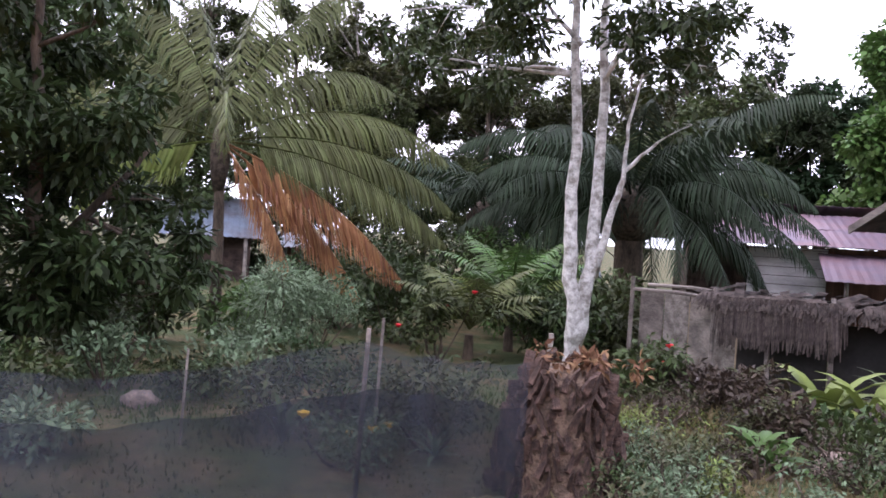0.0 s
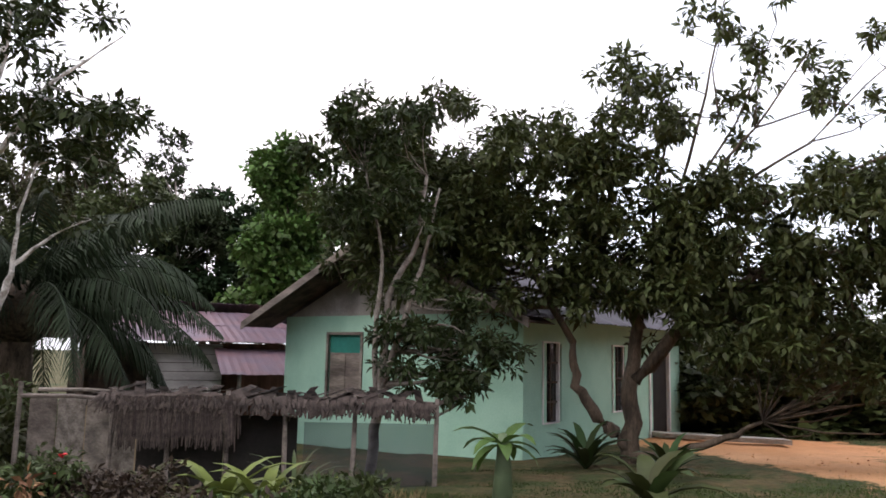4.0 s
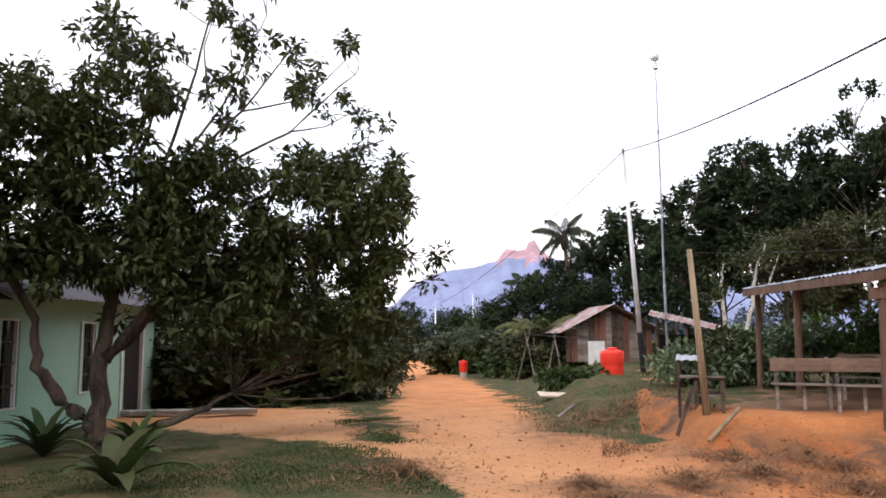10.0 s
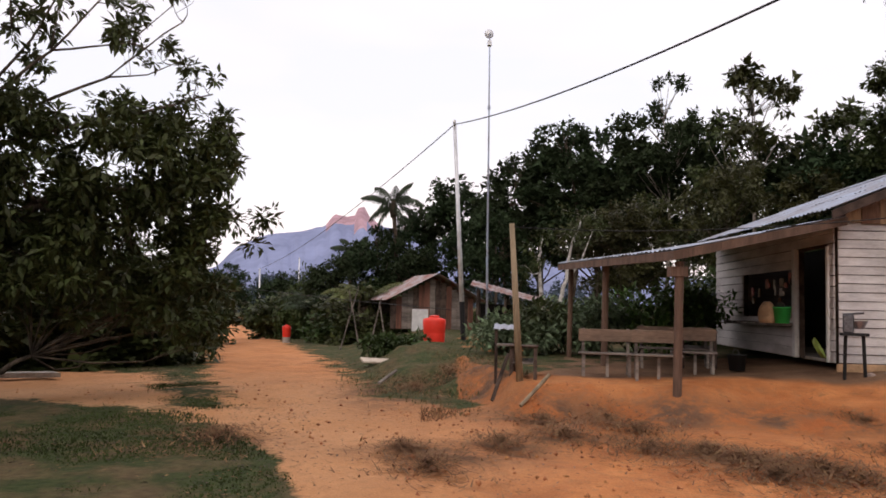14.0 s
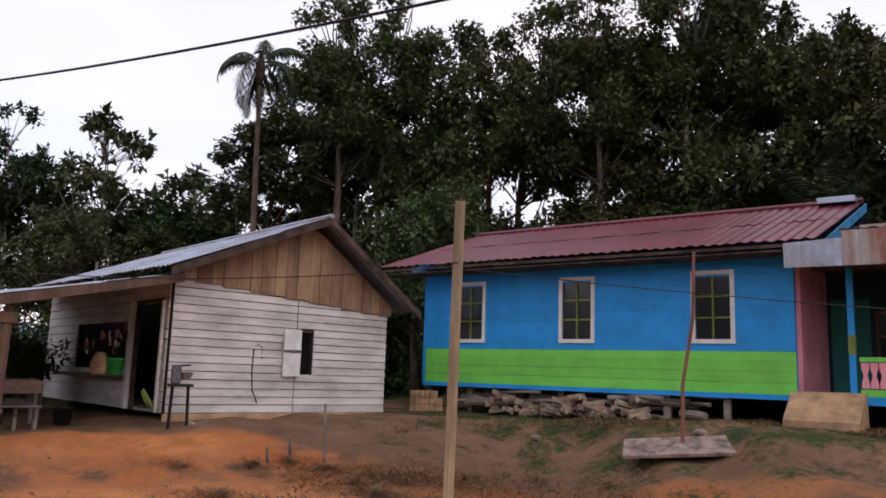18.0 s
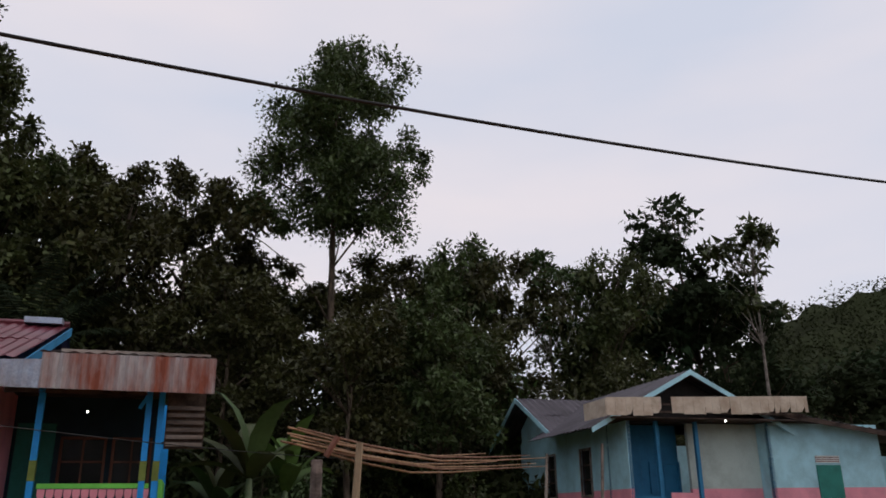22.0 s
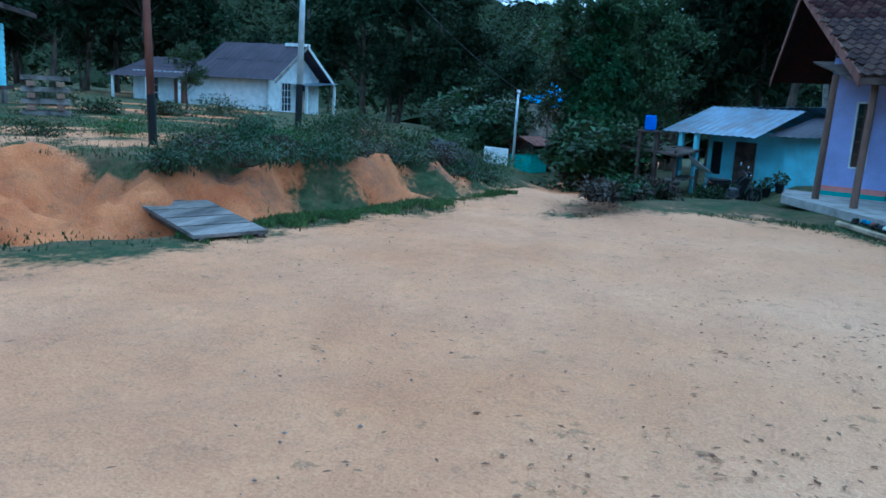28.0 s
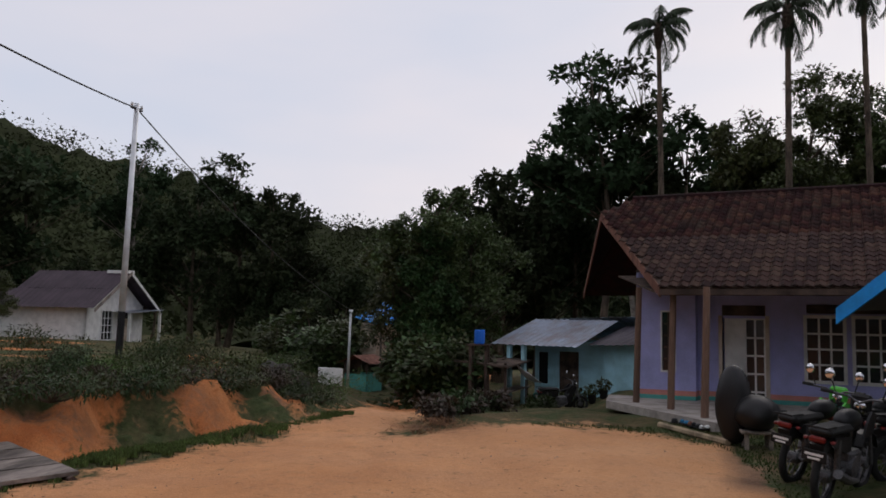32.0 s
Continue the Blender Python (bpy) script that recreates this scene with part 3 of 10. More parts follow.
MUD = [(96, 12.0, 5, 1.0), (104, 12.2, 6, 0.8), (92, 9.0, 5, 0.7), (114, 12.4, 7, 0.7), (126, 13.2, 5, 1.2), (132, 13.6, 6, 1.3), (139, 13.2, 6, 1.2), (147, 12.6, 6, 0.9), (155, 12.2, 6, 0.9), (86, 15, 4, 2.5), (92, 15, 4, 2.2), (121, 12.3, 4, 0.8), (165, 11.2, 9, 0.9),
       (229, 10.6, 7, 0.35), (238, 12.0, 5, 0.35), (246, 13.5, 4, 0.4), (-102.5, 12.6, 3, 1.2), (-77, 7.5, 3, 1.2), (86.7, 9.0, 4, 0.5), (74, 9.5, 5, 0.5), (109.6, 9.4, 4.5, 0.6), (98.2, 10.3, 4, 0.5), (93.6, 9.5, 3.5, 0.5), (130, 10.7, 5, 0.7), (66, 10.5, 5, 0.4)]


def build_ground():
    naz = 400
    radii = np.concatenate([[0.002], np.geomspace(1.0, 6.9, 50), np.linspace(7.0, 17.5, 106), np.geomspace(17.8, 40, 40), np.geomspace(42, 900, 50), [2000, 4000]])
    az = np.radians(np.arange(naz) * 360 / naz)
    A, D = np.meshgrid(az, radii)
    X, Y = D * np.sin(A), D * np.cos(A)
    Z = height(X, Y)
    B = bare(X, Y)
    rng = np.random.default_rng(3)
    rough = np.zeros(X.shape)
    for k in range(14):
        f, p, q = rng.uniform(0.5, 6), rng.uniform(0, 6.28), rng.uniform(0, 6.28)
        a = rng.uniform(0, 6.28)
        rough += np.sin(f * (X * math.cos(a) + Y * math.sin(a)) + p + 0.8 * np.sin(f * 0.6 * Y + q)) / (1 + f)
    az_d = np.degrees(A) % 360
    t0, t1 = np.interp(az_d, _tab[:, 0], _tab[:, 1]), np.interp(az_d, _tab[:, 0], _tab[:, 2])
    uu = (D - t0) / (t1 - t0)
    slope = smooth01(uu / 0.2) * smooth01((1.1 - uu) / 0.25)
    bank = slope * smooth01((np.interp(az_d, _tab[:, 0], _tab[:, 3]) - 0.05) / 0.2)
    calm = 1 - 0.8 * smooth01((az_d - 100) / 8) * smooth01((140 - az_d) / 8)
    Z = Z + rough * (0.016 + 0.15 * bank * calm) * np.clip(D / 3, 0, 1) * np.clip(60 / D, 0, 1)
    # trodden hollows and humps
    lumps = np.zeros(X.shape)
    for i, j in zip(*np.nonzero((D > 2.5) & (D < 24))):
        q = Vector((X[i, j], Y[i, j], 0))
        lumps[i, j] = noise.noise(q * 0.8)
        Z[i, j] += 0.028 * lumps[i, j] + 0.016 * noise.noise(q * 2.3)
    # ledges and gullies worn into the cut face of the road bank
    cut_face = bank * smooth01((az_d - 196) / 8) * smooth01((250 - az_d) / 5)
    for i, j in zip(*np.nonzero(cut_face > 0.02)):
        q = Vector((X[i, j], Y[i, j], 0))
        Z[i, j] += cut_face[i, j] * (0.26 * noise.noise(q * 1.1) + 0.26 * noise.noise(q * 2.6) + 0.16 * noise.noise(q * 6.0) - 0.22 * abs(noise.noise(q * 1.7 + Vector((7, 3, 0)))))
    # wheel ruts along the tracks
    for pts in (TRACK_A, TRACK_B, [at(79, 14), at(83.5, 11), at(93, 8.4), at(110, 6.8), at(135, 6.2)], [at(-110.5, 11), at(-118, 7), at(-140, 5)]):
        c = track_dist(X, Y, pts, 0, 0)
        Z -= 0.035 * np.exp(-((c - 0.75) / 0.22) ** 2) * np.clip(40 / D, 0, 1)
    ring = np.arange(naz)
    nr = len(radii)
    quads = np.stack([np.stack([(r * naz + ring), (r * naz + (ring + 1) % naz), ((r + 1) * naz + (ring + 1) % naz), ((r + 1) * naz + ring)], 1) for r in range(nr - 1)]).reshape(-1, 4)[:, ::-1]
    V = np.stack([X, Y, Z], -1).reshape(-1, 3)
    bflat = np.clip(B.ravel() / 1.2, -1, 1)
    overgrown = smooth01((az_d - 231) / 9) * smooth01((256 - az_d) / 4)
    bankbare = (bank * 1.1 - 0.33 + 0.25 * rough - 1.1 * overgrown * (0.8 + 0.9 * lumps)).ravel()
    sector = ((az_d > 197) & (az_d < 250) | (az_d > 90) & (az_d < 140)).ravel()
    bflat = np.where(sector, np.maximum(bflat, np.clip(bankbare * 2, -1, 0.8)), bflat)
    patchy = (smooth01((az_d - 122) / 8) * smooth01((172 - az_d) / 8) * smooth01((D - 9) / 2) * smooth01((18 - D) / 2)).ravel()
    bflat = bflat * (1 - 0.8 * patchy) + 0.12 * patchy
    red_sector = np.interp(az_d, [60, 84, 100, 150, 190, 200, 242, 250, 275, 285], [0.1, 0.35, 0.9, 0.9, 0.7, 0.45, 0.42, 0.4, 0.22, 0.16]).ravel()
    red = np.clip(red_sector + bank.ravel() * 0.9 + np.clip((D.ravel() - 14) / 20, 0, 0.4), 0, 1)
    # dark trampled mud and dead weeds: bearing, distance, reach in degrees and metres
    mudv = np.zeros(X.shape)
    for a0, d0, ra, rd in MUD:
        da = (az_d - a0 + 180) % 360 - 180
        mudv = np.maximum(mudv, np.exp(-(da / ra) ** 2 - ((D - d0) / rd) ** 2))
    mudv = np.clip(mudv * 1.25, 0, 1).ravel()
    earth = smooth01((az_d - 92) / 8) * smooth01((185 - az_d) / 8) * smooth01((D - np.interp(az_d, [92, 105, 112, 120, 130, 185], [13.0, 13.6, 13.6, 13.6, 12.2, 10.0])) / 1.6)
    earth = np.maximum(earth, 0.8 * smooth01((az_d - 274) / 5) * smooth01((300 - az_d) / 6) * smooth01((D - 7.5) / 1.5))
    earth = np.maximum(earth, 0.4 * smooth01((az_d - 122) / 6) * smooth01((172 - az_d) / 6) * smooth01((D - 7.2) / 1.2)).ravel()
    gm = ground_mat()
    inside = bflat[quads].mean(1) > 0.05
    for name, sel, label in (("ground", ~inside, "rough turf and dry weeds on reddish clay soil"), ("road", inside, "trodden orange clay track with leaf litter and ruts")):
        q = quads[sel]
        used, inv = np.unique(q, return_inverse=True)
        ob = raw(name, V[used], inv.reshape(-1, 4), gm, smooth=True)
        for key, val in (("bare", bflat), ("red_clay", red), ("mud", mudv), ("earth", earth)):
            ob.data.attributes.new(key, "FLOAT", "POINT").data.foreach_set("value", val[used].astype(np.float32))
        tagged(ob, label, "road" if name == "road" else "ground", kind="structure")


build_ground()

# ---- the mountain beyond the track and the wooded hill ----


def mountain():
    bm = bmesh.new()
    prof = [(66, 0.5), (70, 1.1), (72, 1.7), (73.6, 2.4), (74.9, 3.8), (76.9, 4.75), (79.3, 5.05), (80.9, 5.5), (81.6, 6.35), (82.5, 6.2), (83.0, 6.3), (83.25, 6.9), (83.7, 6.95), (84.1, 6.2), (85, 5.6), (88, 4.9), (94, 4.4), (102, 3.0), (115, 1.2)]
    pa, pe = [p[0] for p in prof], [p[1] for p in prof]
    azs = np.linspace(66, 115, 220)
    D0 = 2600.0
    rows = []
    for k, frac in enumerate((1.0, 0.86, 0.7, 0.5, 0.28, 0.0)):
        row = []
        for a in azs:
            e = np.interp(a, pa, pe)
            top = D0 * math.tan(radians(e))
            d = D0 - (1 - frac) * 900
            wob = noise.noise((a * 1.7, k * 2.1, 0)) * 8 * (0.5 if k == 0 else 1)
            p = at(a, d + (noise.noise((a * 2.5, k, 5)) * 60 if k else 0), top * frac + wob - (30 if k == 5 else 0))
            row.append(bm.verts.new(p))
        rows.append(row)
    for r0, r1 in zip(rows, rows[1:]):
        for i in range(len(azs) - 1):
            bm.faces.new((r0[i], r0[i + 1], r1[i + 1], r1[i]))
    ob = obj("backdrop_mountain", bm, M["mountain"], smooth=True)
    ob.data.materials.append(M["mountain_sunlit"])
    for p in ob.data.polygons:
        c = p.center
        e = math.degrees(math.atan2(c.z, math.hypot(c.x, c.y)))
        # the highest faces take the colour with rosy sunlight in it
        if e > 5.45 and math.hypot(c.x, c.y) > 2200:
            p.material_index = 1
    tagged(ob, "distant mountain with a bare rock summit, haze blue and rosy sunlight put into its colours", "mountain", kind="structure")


mountain()


def far_ridge():
    """Low wooded ridges under the mountain, pale with distance: the haze is in their leaf colour."""
    rng = np.random.default_rng(77)
    n = 900
    az, u = rng.uniform(56, 100, n), rng.random(n)
    el = 0.1 + u * (1.75 + 0.5 * np.sin(az * 0.9) + 0.3 * np.sin(az * 2.7 + 1))
    d = 300 + 160 * u
    c = np.stack([d * np.sin(np.radians(az)), d * np.cos(np.radians(az)), 1.6 + d * np.tan(np.radians(el)) - 3], 1)
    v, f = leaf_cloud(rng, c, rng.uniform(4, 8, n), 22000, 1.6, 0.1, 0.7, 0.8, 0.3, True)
    tagged(raw("far_woods", v, f, M["leaf_haze"]), "woods far below the mountain, haze put into their pale blue-green", "forest", kind="stuff")


far_ridge()

# ---- trees ----


def limb_path(rng, a, b, bend=0.12, n=5):
    a, b = Vector(a), Vector(b)
    L = (b - a).length
    off = Vector(rng.normal(size=3)) * bend * L
    return [a.lerp(b, i / (n - 1)) + off * math.sin(math.pi * i / (n - 1)) for i in range(n)]


TOP = {}


def tree_mesh(name, seed, h, trunk_h, crown, clumps, leaves, leaf, trunk_r, bark, leafm, clump_r=0.22, forks=6, lean=(0, 0), droop=0.35, slim=0.42, label="", category="tree", hollow=0.55):
    """One tree: trunk with limbs, and a crown of leaves in clumps. crown: (radius, z low, z high)."""
    rng = np.random.default_rng(seed)
    th = thing(name, Matrix(), label, category)
    R, z0, z1 = crown
    # big lobes through the crown, each roofed with smaller clumps
    nl = max(5, clumps // 9)
    u = rng.normal(size=(nl, 3))
    u /= np.linalg.norm(u, axis=1)[:, None]
    mid, half = (z0 + z1) / 2, (z1 - z0) / 2
    lr = R * clump_r * 2.3 * (0.7 + 0.6 * rng.random(nl))
    lc = u * (hollow + (1 - hollow) * rng.random(nl))[:, None] * np.stack([np.maximum(R - lr, 0.3 * R), np.maximum(R - lr, 0.3 * R), np.maximum(half - lr * 0.8, 0.4 * half)], 1)
    lc[0] = (0.1 * R, 0, half - lr[0] * 0.8)
    pick = rng.integers(0, nl, clumps)
    w = rng.normal(size=(clumps, 3))
    if trunk_h > 1:
        w[:, 2] = np.abs(w[:, 2]) - 0.35
    else:
        lc[1:, 2] -= 0.45 * half
    w /= np.linalg.norm(w, axis=1)[:, None]
    c = lc[pick] + w * (lr[pick] * (0.55 + 0.4 * rng.random(clumps)))[:, None] * np.array([1, 1, 0.8]) + np.array([lean[0], lean[1], mid])
    rad = lr[pick] * (0.26 + 0.2 * rng.random(clumps))
    bm = bmesh.new()
    top = Vector((lean[0] * 0.8, lean[1] * 0.8, trunk_h + (z1 - trunk_h) * 0.6))
    trunk = limb_path(rng, (0, 0, -0.1), top, 0.03, 8)
    tube(bm, trunk, [trunk_r * (1.25 if i == 0 else 1 - 0.11 * i) for i in range(8)], 7)
    order = np.concatenate([np.argsort(-rad)[: max(forks * 3, 8)], np.argsort(-c[:, 2])[:6], np.argsort(-np.hypot(c[:, 0], c[:, 1]))[:6]])
    for j, k in enumerate(order):
        s = trunk[2]
        for q in trunk[3:]:
            if q.z < c[k][2] - 0.5 * math.hypot(c[k][0] - q.x, c[k][1] - q.y):
                s = q
        p = limb_path(rng, s, c[k], 0.045, 5)
        tube(bm, p, [trunk_r * (0.42 if j < forks else 0.24) * (1 - 0.2 * q) for q in range(5)], 3)
    part("trunk", bm, bark, th, smooth=True)
    v, f = leaf_cloud(rng, c, rad, leaves, leaf, droop, slim, 0.75, 0.25, True)
    raw("crown", v, f, leafm, th)
    TOP[th] = float(np.percentile(v[:, 2], 99.6))
    return th


def put(proto, az, d, scale=1.0, turn=0.0, z=None, sz=None, label=None):
    """A copy of a tree at a bearing and distance."""
    zz = gz(az, d) if z is None else z
    p = at(az, d, zz)
    if d > 37 and proto not in (BU, BB):
        proto = COARSE[proto]
    proto.scale = (scale, scale, sz or scale)
    ob = copy_thing(proto, pose(p.x, p.y, p.z, 0, 0, turn))
    if label:
        tagged(ob, label)
    return ob


def drop_proto(th):
    for o in list(th.children_recursive) + [th]:
        bpy.data.objects.remove(o)


WOOD = "tall dark-leaved forest tree behind the houses"
def kinds(f, dark):
    """The seven kinds of tree; f: 1 for those close by, less for the distant ones, whose leaves are fewer and coarser."""
    n, k = (lambda c: int(c * f)), 1 / math.sqrt(f)
    return [
        tree_mesh("forest_tree", 11, 15, 7, (4.2, 5.0, 15.5), 170, n(20000), 0.18 * k, 0.22, M["bark"], dark, 0.15, label=WOOD, droop=0.1, slim=0.55),
        tree_mesh("forest_tree", 12, 17, 9, (3.9, 6.0, 18.0), 150, n(17000), 0.175 * k, 0.2, M["bark_grey"], dark, 0.15, label="tall slim forest tree with a pale trunk", droop=0.1, slim=0.55),
        tree_mesh("forest_tree", 13, 12, 4, (5.0, 1.5, 11.5), 170, n(19000), 0.18 * k, 0.25, M["bark"], dark, 0.15, label="broad dense dark green forest tree", droop=0.1, slim=0.55),
        tree_mesh("forest_tree", 14, 9, 3, (3.4, 0.8, 8.5), 100, n(9500), 0.18 * k, 0.16, M["bark"], dark, 0.17, label="mid-height leafy forest tree", droop=0.15, slim=0.5),
        tree_mesh("sparse_tree", 15, 12, 6, (3.0, 5.5, 12.0), 44, n(3600), 0.19 * k, 0.13, M["bark_grey"], M["leaf_mid"], 0.15, label="thin half-bare tree with a pale trunk", forks=9),
        tree_mesh("bush", 16, 3, 0.6, (2.0, 0.0, 2.6), 60, n(4400), 0.155 * k, 0.06, M["bark"], M["leaf_mid"], 0.2, label="leafy green undergrowth bush", category="bush", slim=0.5),
        tree_mesh("bush", 17, 2, 0.5, (1.3, 0.0, 1.7), 34, n(3600), 0.15 * k, 0.04, M["bark"], M["leaf_bright"], 0.2, label="bright green leafy bush", category="bush", slim=0.5)]


near_kinds, far_kinds = kinds(1.0, M["leaf_forest"]), kinds(0.34, M["leaf_far"])
protos = near_kinds + far_kinds
COARSE = dict(zip(near_kinds, far_kinds))
FT, FS, FB, FM, FH, BU, BB = near_kinds


def skyline(rows, group, wide=1.0):
    """Trees whose tops reach a given height of view: bearing, distance, rise in degrees, kind."""
    for az, d, el, k in rows:
        sz = (1.6 + d * math.tan(radians(el)) - gz(az, d)) / TOP[k]
        tagged(put(k, az, d, min(sz, 1.15) * wide * (0.9 + 0.2 * ((az * 7.3) % 1)), az * 37 % 360, sz=sz), group=group)


def forest(az0, az1, d0, d1, n, kinds, s0, s1, seed, group):
    rng = np.random.default_rng(seed)
    for i in range(n):
        az = az0 + (az1 - az0) * (i + rng.random()) / n
        d = rng.uniform(d0, d1)
        s = rng.uniform(s0, s1)
        ob = put(kinds[int(rng.integers(0, len(kinds)))], az, d, s, rng.uniform(0, 360), sz=s * rng.uniform(0.85, 1.15))
        tagged(ob, group=group)


# behind the garden
skyline([(-30, 32, 17, FT), (-24, 34, 16, FB), (-17, 30, 17, FT), (-11, 33, 15, FB), (-7, 29, 18, FS), (-2, 31, 16, FT), (2.5, 28, 17.5, FT), (6, 33, 12, FB), (9, 30, 14.5, FS), (12.5, 33, 13, FB),
         (16.5, 30, 15.4, FT), (21.9, 38, 15, FS), (25, 40, 11, FB), (29, 40, 12, FB)], "trees behind the garden")
forest(-32, 20, 27, 31, 10, [FM, BU, FM], 0.7, 1.0, 2, "bushes behind the garden")
forest(24, 45, 36, 46, 5, [FM, FB], 0.6, 0.8, 3, "trees behind the mint house")
skyline([(-20, 27, 7, FM), (-16, 28, 7.5, FM), (-11.5, 27, 6.5, FM), (-8, 28, 7, FM), (-4.5, 27, 6.5, FM), (-1, 28, 6, FM), (2.2, 27, 6, FM), (5.5, 28, 6, FM), (8.5, 27, 5.5, FM)], "bushes behind the garden", 1.15)
forest(-14, 6, 22, 26, 5, [BU, BB, BU], 0.6, 0.85, 51, "bushes behind the garden")
# along the far track
skyline([(53, 27, 5, FM), (56, 25, 5, FM), (58.6, 27, 5.5, FM), (61, 25, 5, BU), (63.5, 26, 5.2, FM), (66, 27, 4.6, BU), (68.5, 28, 4.2, FM), (70.8, 33, 3.2, BU), (72.3, 42, 2.6, FM), (73.4, 55, 2.0, FM)], "hedge beyond the side track")
skyline([(50 + 1.75 * i, 22.6 + 0.9 * (i % 3), 1.6 + 0.5 * (i % 2), BU) for i in range(12)], "hedge beyond the side track", 1.5)
skyline([(70.6 + 0.9 * i, 36 + 5 * i, 0.7, BU) for i in range(3)] + [(81.9 + 0.8 * i, 43 - 2 * (i % 3), 0.6 + 0.25 * i, BU) for i in range(4)] + [(78.2 + 0.7 * i, 54, 0.4 + 0.25 * i, BU) for i in range(5)], "bushes along the track", 1.5)
forest(70, 76, 95, 140, 7, [FB, FM], 0.45, 0.65, 14, "trees along the track")
skyline([(77.2, 62, 1.5, FM), (78.4, 58, 2.0, FM), (79.6, 52, 2.2, BU), (80.8, 50, 2.6, FM), (82, 46, 3.2, FM), (83.3, 48, 4.2, FM), (84.7, 50, 5.4, FB), (86.6, 54, 6.2, FB), (88.4, 56, 7.0, FM)], "trees along the track")
forest(83, 98, 42, 47, 11, [BU, BU, FM], 0.5, 0.75, 6, "bushes behind the huts")
skyline([(90.4, 52, 8.8, FM), (92.4, 50, 7.2, FB), (94.5, 48, 10.7, FT), (96.4, 50, 11.8, FB), (98.2, 46, 13.0, FT), (100.3, 48, 12.3, FB), (102.3, 46, 13.2, FT), (104.8, 44, 16.1, FS), (106.4, 46, 12.4, FB), (108.8, 44, 10.6, FM),
         (112.4, 42, 11.4, FM), (115.2, 40, 11.0, FM), (118.5, 38, 10.0, FM), (110.6, 40, 16.4, FH), (109.2, 42, 13.4, FH), (116.4, 39, 13.5, FH)], "trees behind the shop")
forest(98, 112, 26, 31, 8, [BU, BU, FM], 0.55, 0.75, 8, "bushes behind the shop")
# behind the blue house
TALL = tree_mesh("forest_tree", 19, 20, 10, (5.9, 8.6, 20.4), 230, 46000, 0.165, 0.24, M["bark"], M["leaf_forest"], 0.15, label="very tall forest tree with a high dense crown", droop=0.1, slim=0.55, hollow=0.4)
protos.append(TALL)
SHADE = tree_mesh("shade_tree", 29, 9, 1.8, (3.3, 0.1, 8.6), 170, 19000, 0.17, 0.22, M["bark"], M["leaf_dark"], 0.16, label="dense round dark shade tree beside the road", droop=0.25, slim=0.5, hollow=0.35)
protos.append(SHADE)
skyline([(123, 35, 20, FT), (125.8, 32, 26, FT), (128.4, 33, 25, FS), (130.4, 32, 26.6, FS), (134.6, 34, 19.5, FM), (137.4, 32, 24.3, FB), (141, 32, 25.4, FT), (144.8, 30, 27.2, FT), (147.6, 33, 22, FM), (151.2, 31, 31.6, FS),
         (154.4, 33, 28.5, FT), (157.5, 32, 24, FB), (161, 33, 22.4, FB), (165, 31, 22.6, FB), (169.2, 32, 22.3, FB), (172.3, 34, 17, FM), (176, 34, 17, FB), (184.5, 34, 17.5, FB), (188.5, 33, 18.6, FM), (191.6, 34, 18.4, FM), (199.8, 36, 17.5, FM)], "trees behind the blue house")
skyline([(179.6, 31, 32.2, TALL)], "trees between the houses")
skyline([(114 + 2.6 * i, 37 + (i % 2), 9.5 + 1.5 * (i % 3), FM) for i in range(10)] + [(119 + 2.2 * i, 29, 5.0 + (i % 2), BU) for i in range(8)], "bushes behind the shop", 1.2)
skyline([(146 + 2.3 * i, 30, 13.0 + 1.5 * (i % 2), FM) for i in range(5)] + [(183 + 2.2 * i, 30, 11 + 2 * (i % 2), FM) for i in range(5)], "trees behind the blue house", 1.2)
skyline([(131 + 2.5 * i, 30.5, 9.0 + 1.5 * (i % 3), BU) for i in range(14)], "bushes behind the blue house", 1.25)
skyline([(165 + 2.0 * i, 27.5 + 1.5 * (i % 3), 6.5 + 1.3 * (i % 3), BU) for i in range(17)], "bushes between the houses", 1.35)
forest(128, 178, 26, 30, 10, [FM, BB, BU], 0.75, 1.0, 31, "bushes behind the blue house")
forest(128, 176, 24, 26, 9, [FM, BU, BU], 0.65, 0.85, 11, "bushes behind the blue house")
forest(174, 190, 23, 27, 6, [BU, FM, BU], 0.7, 0.9, 13, "bushes between the houses")
forest(186, 205, 31, 36, 7, [FM, BU, FM], 0.6, 0.8, 12, "trees between the houses")
skyline([(195.6, 36, 17.7, FH), (198.6, 37, 14, FM), (203.2, 40, 15, FM), (205, 40, 20.2, FT), (210, 39, 18.6, FH), (207.4, 42, 14, FB)], "trees behind the pink house")
# the hill
forest(210, 250, 50, 62, 15, [FM, FB, FM], 0.5, 0.72, 15, "trees at the foot of the hill")
skyline([(214.5 + 1.9 * i, 52 + 3 * (i % 3), 8.6 + 0.9 * (i % 3), FM) for i in range(9)], "trees at the foot of the hill", 1.2)
forest(246, 262, 46, 60, 9, [FM, FM, FB], 0.6, 0.8, 16, "trees at the foot of the hill")
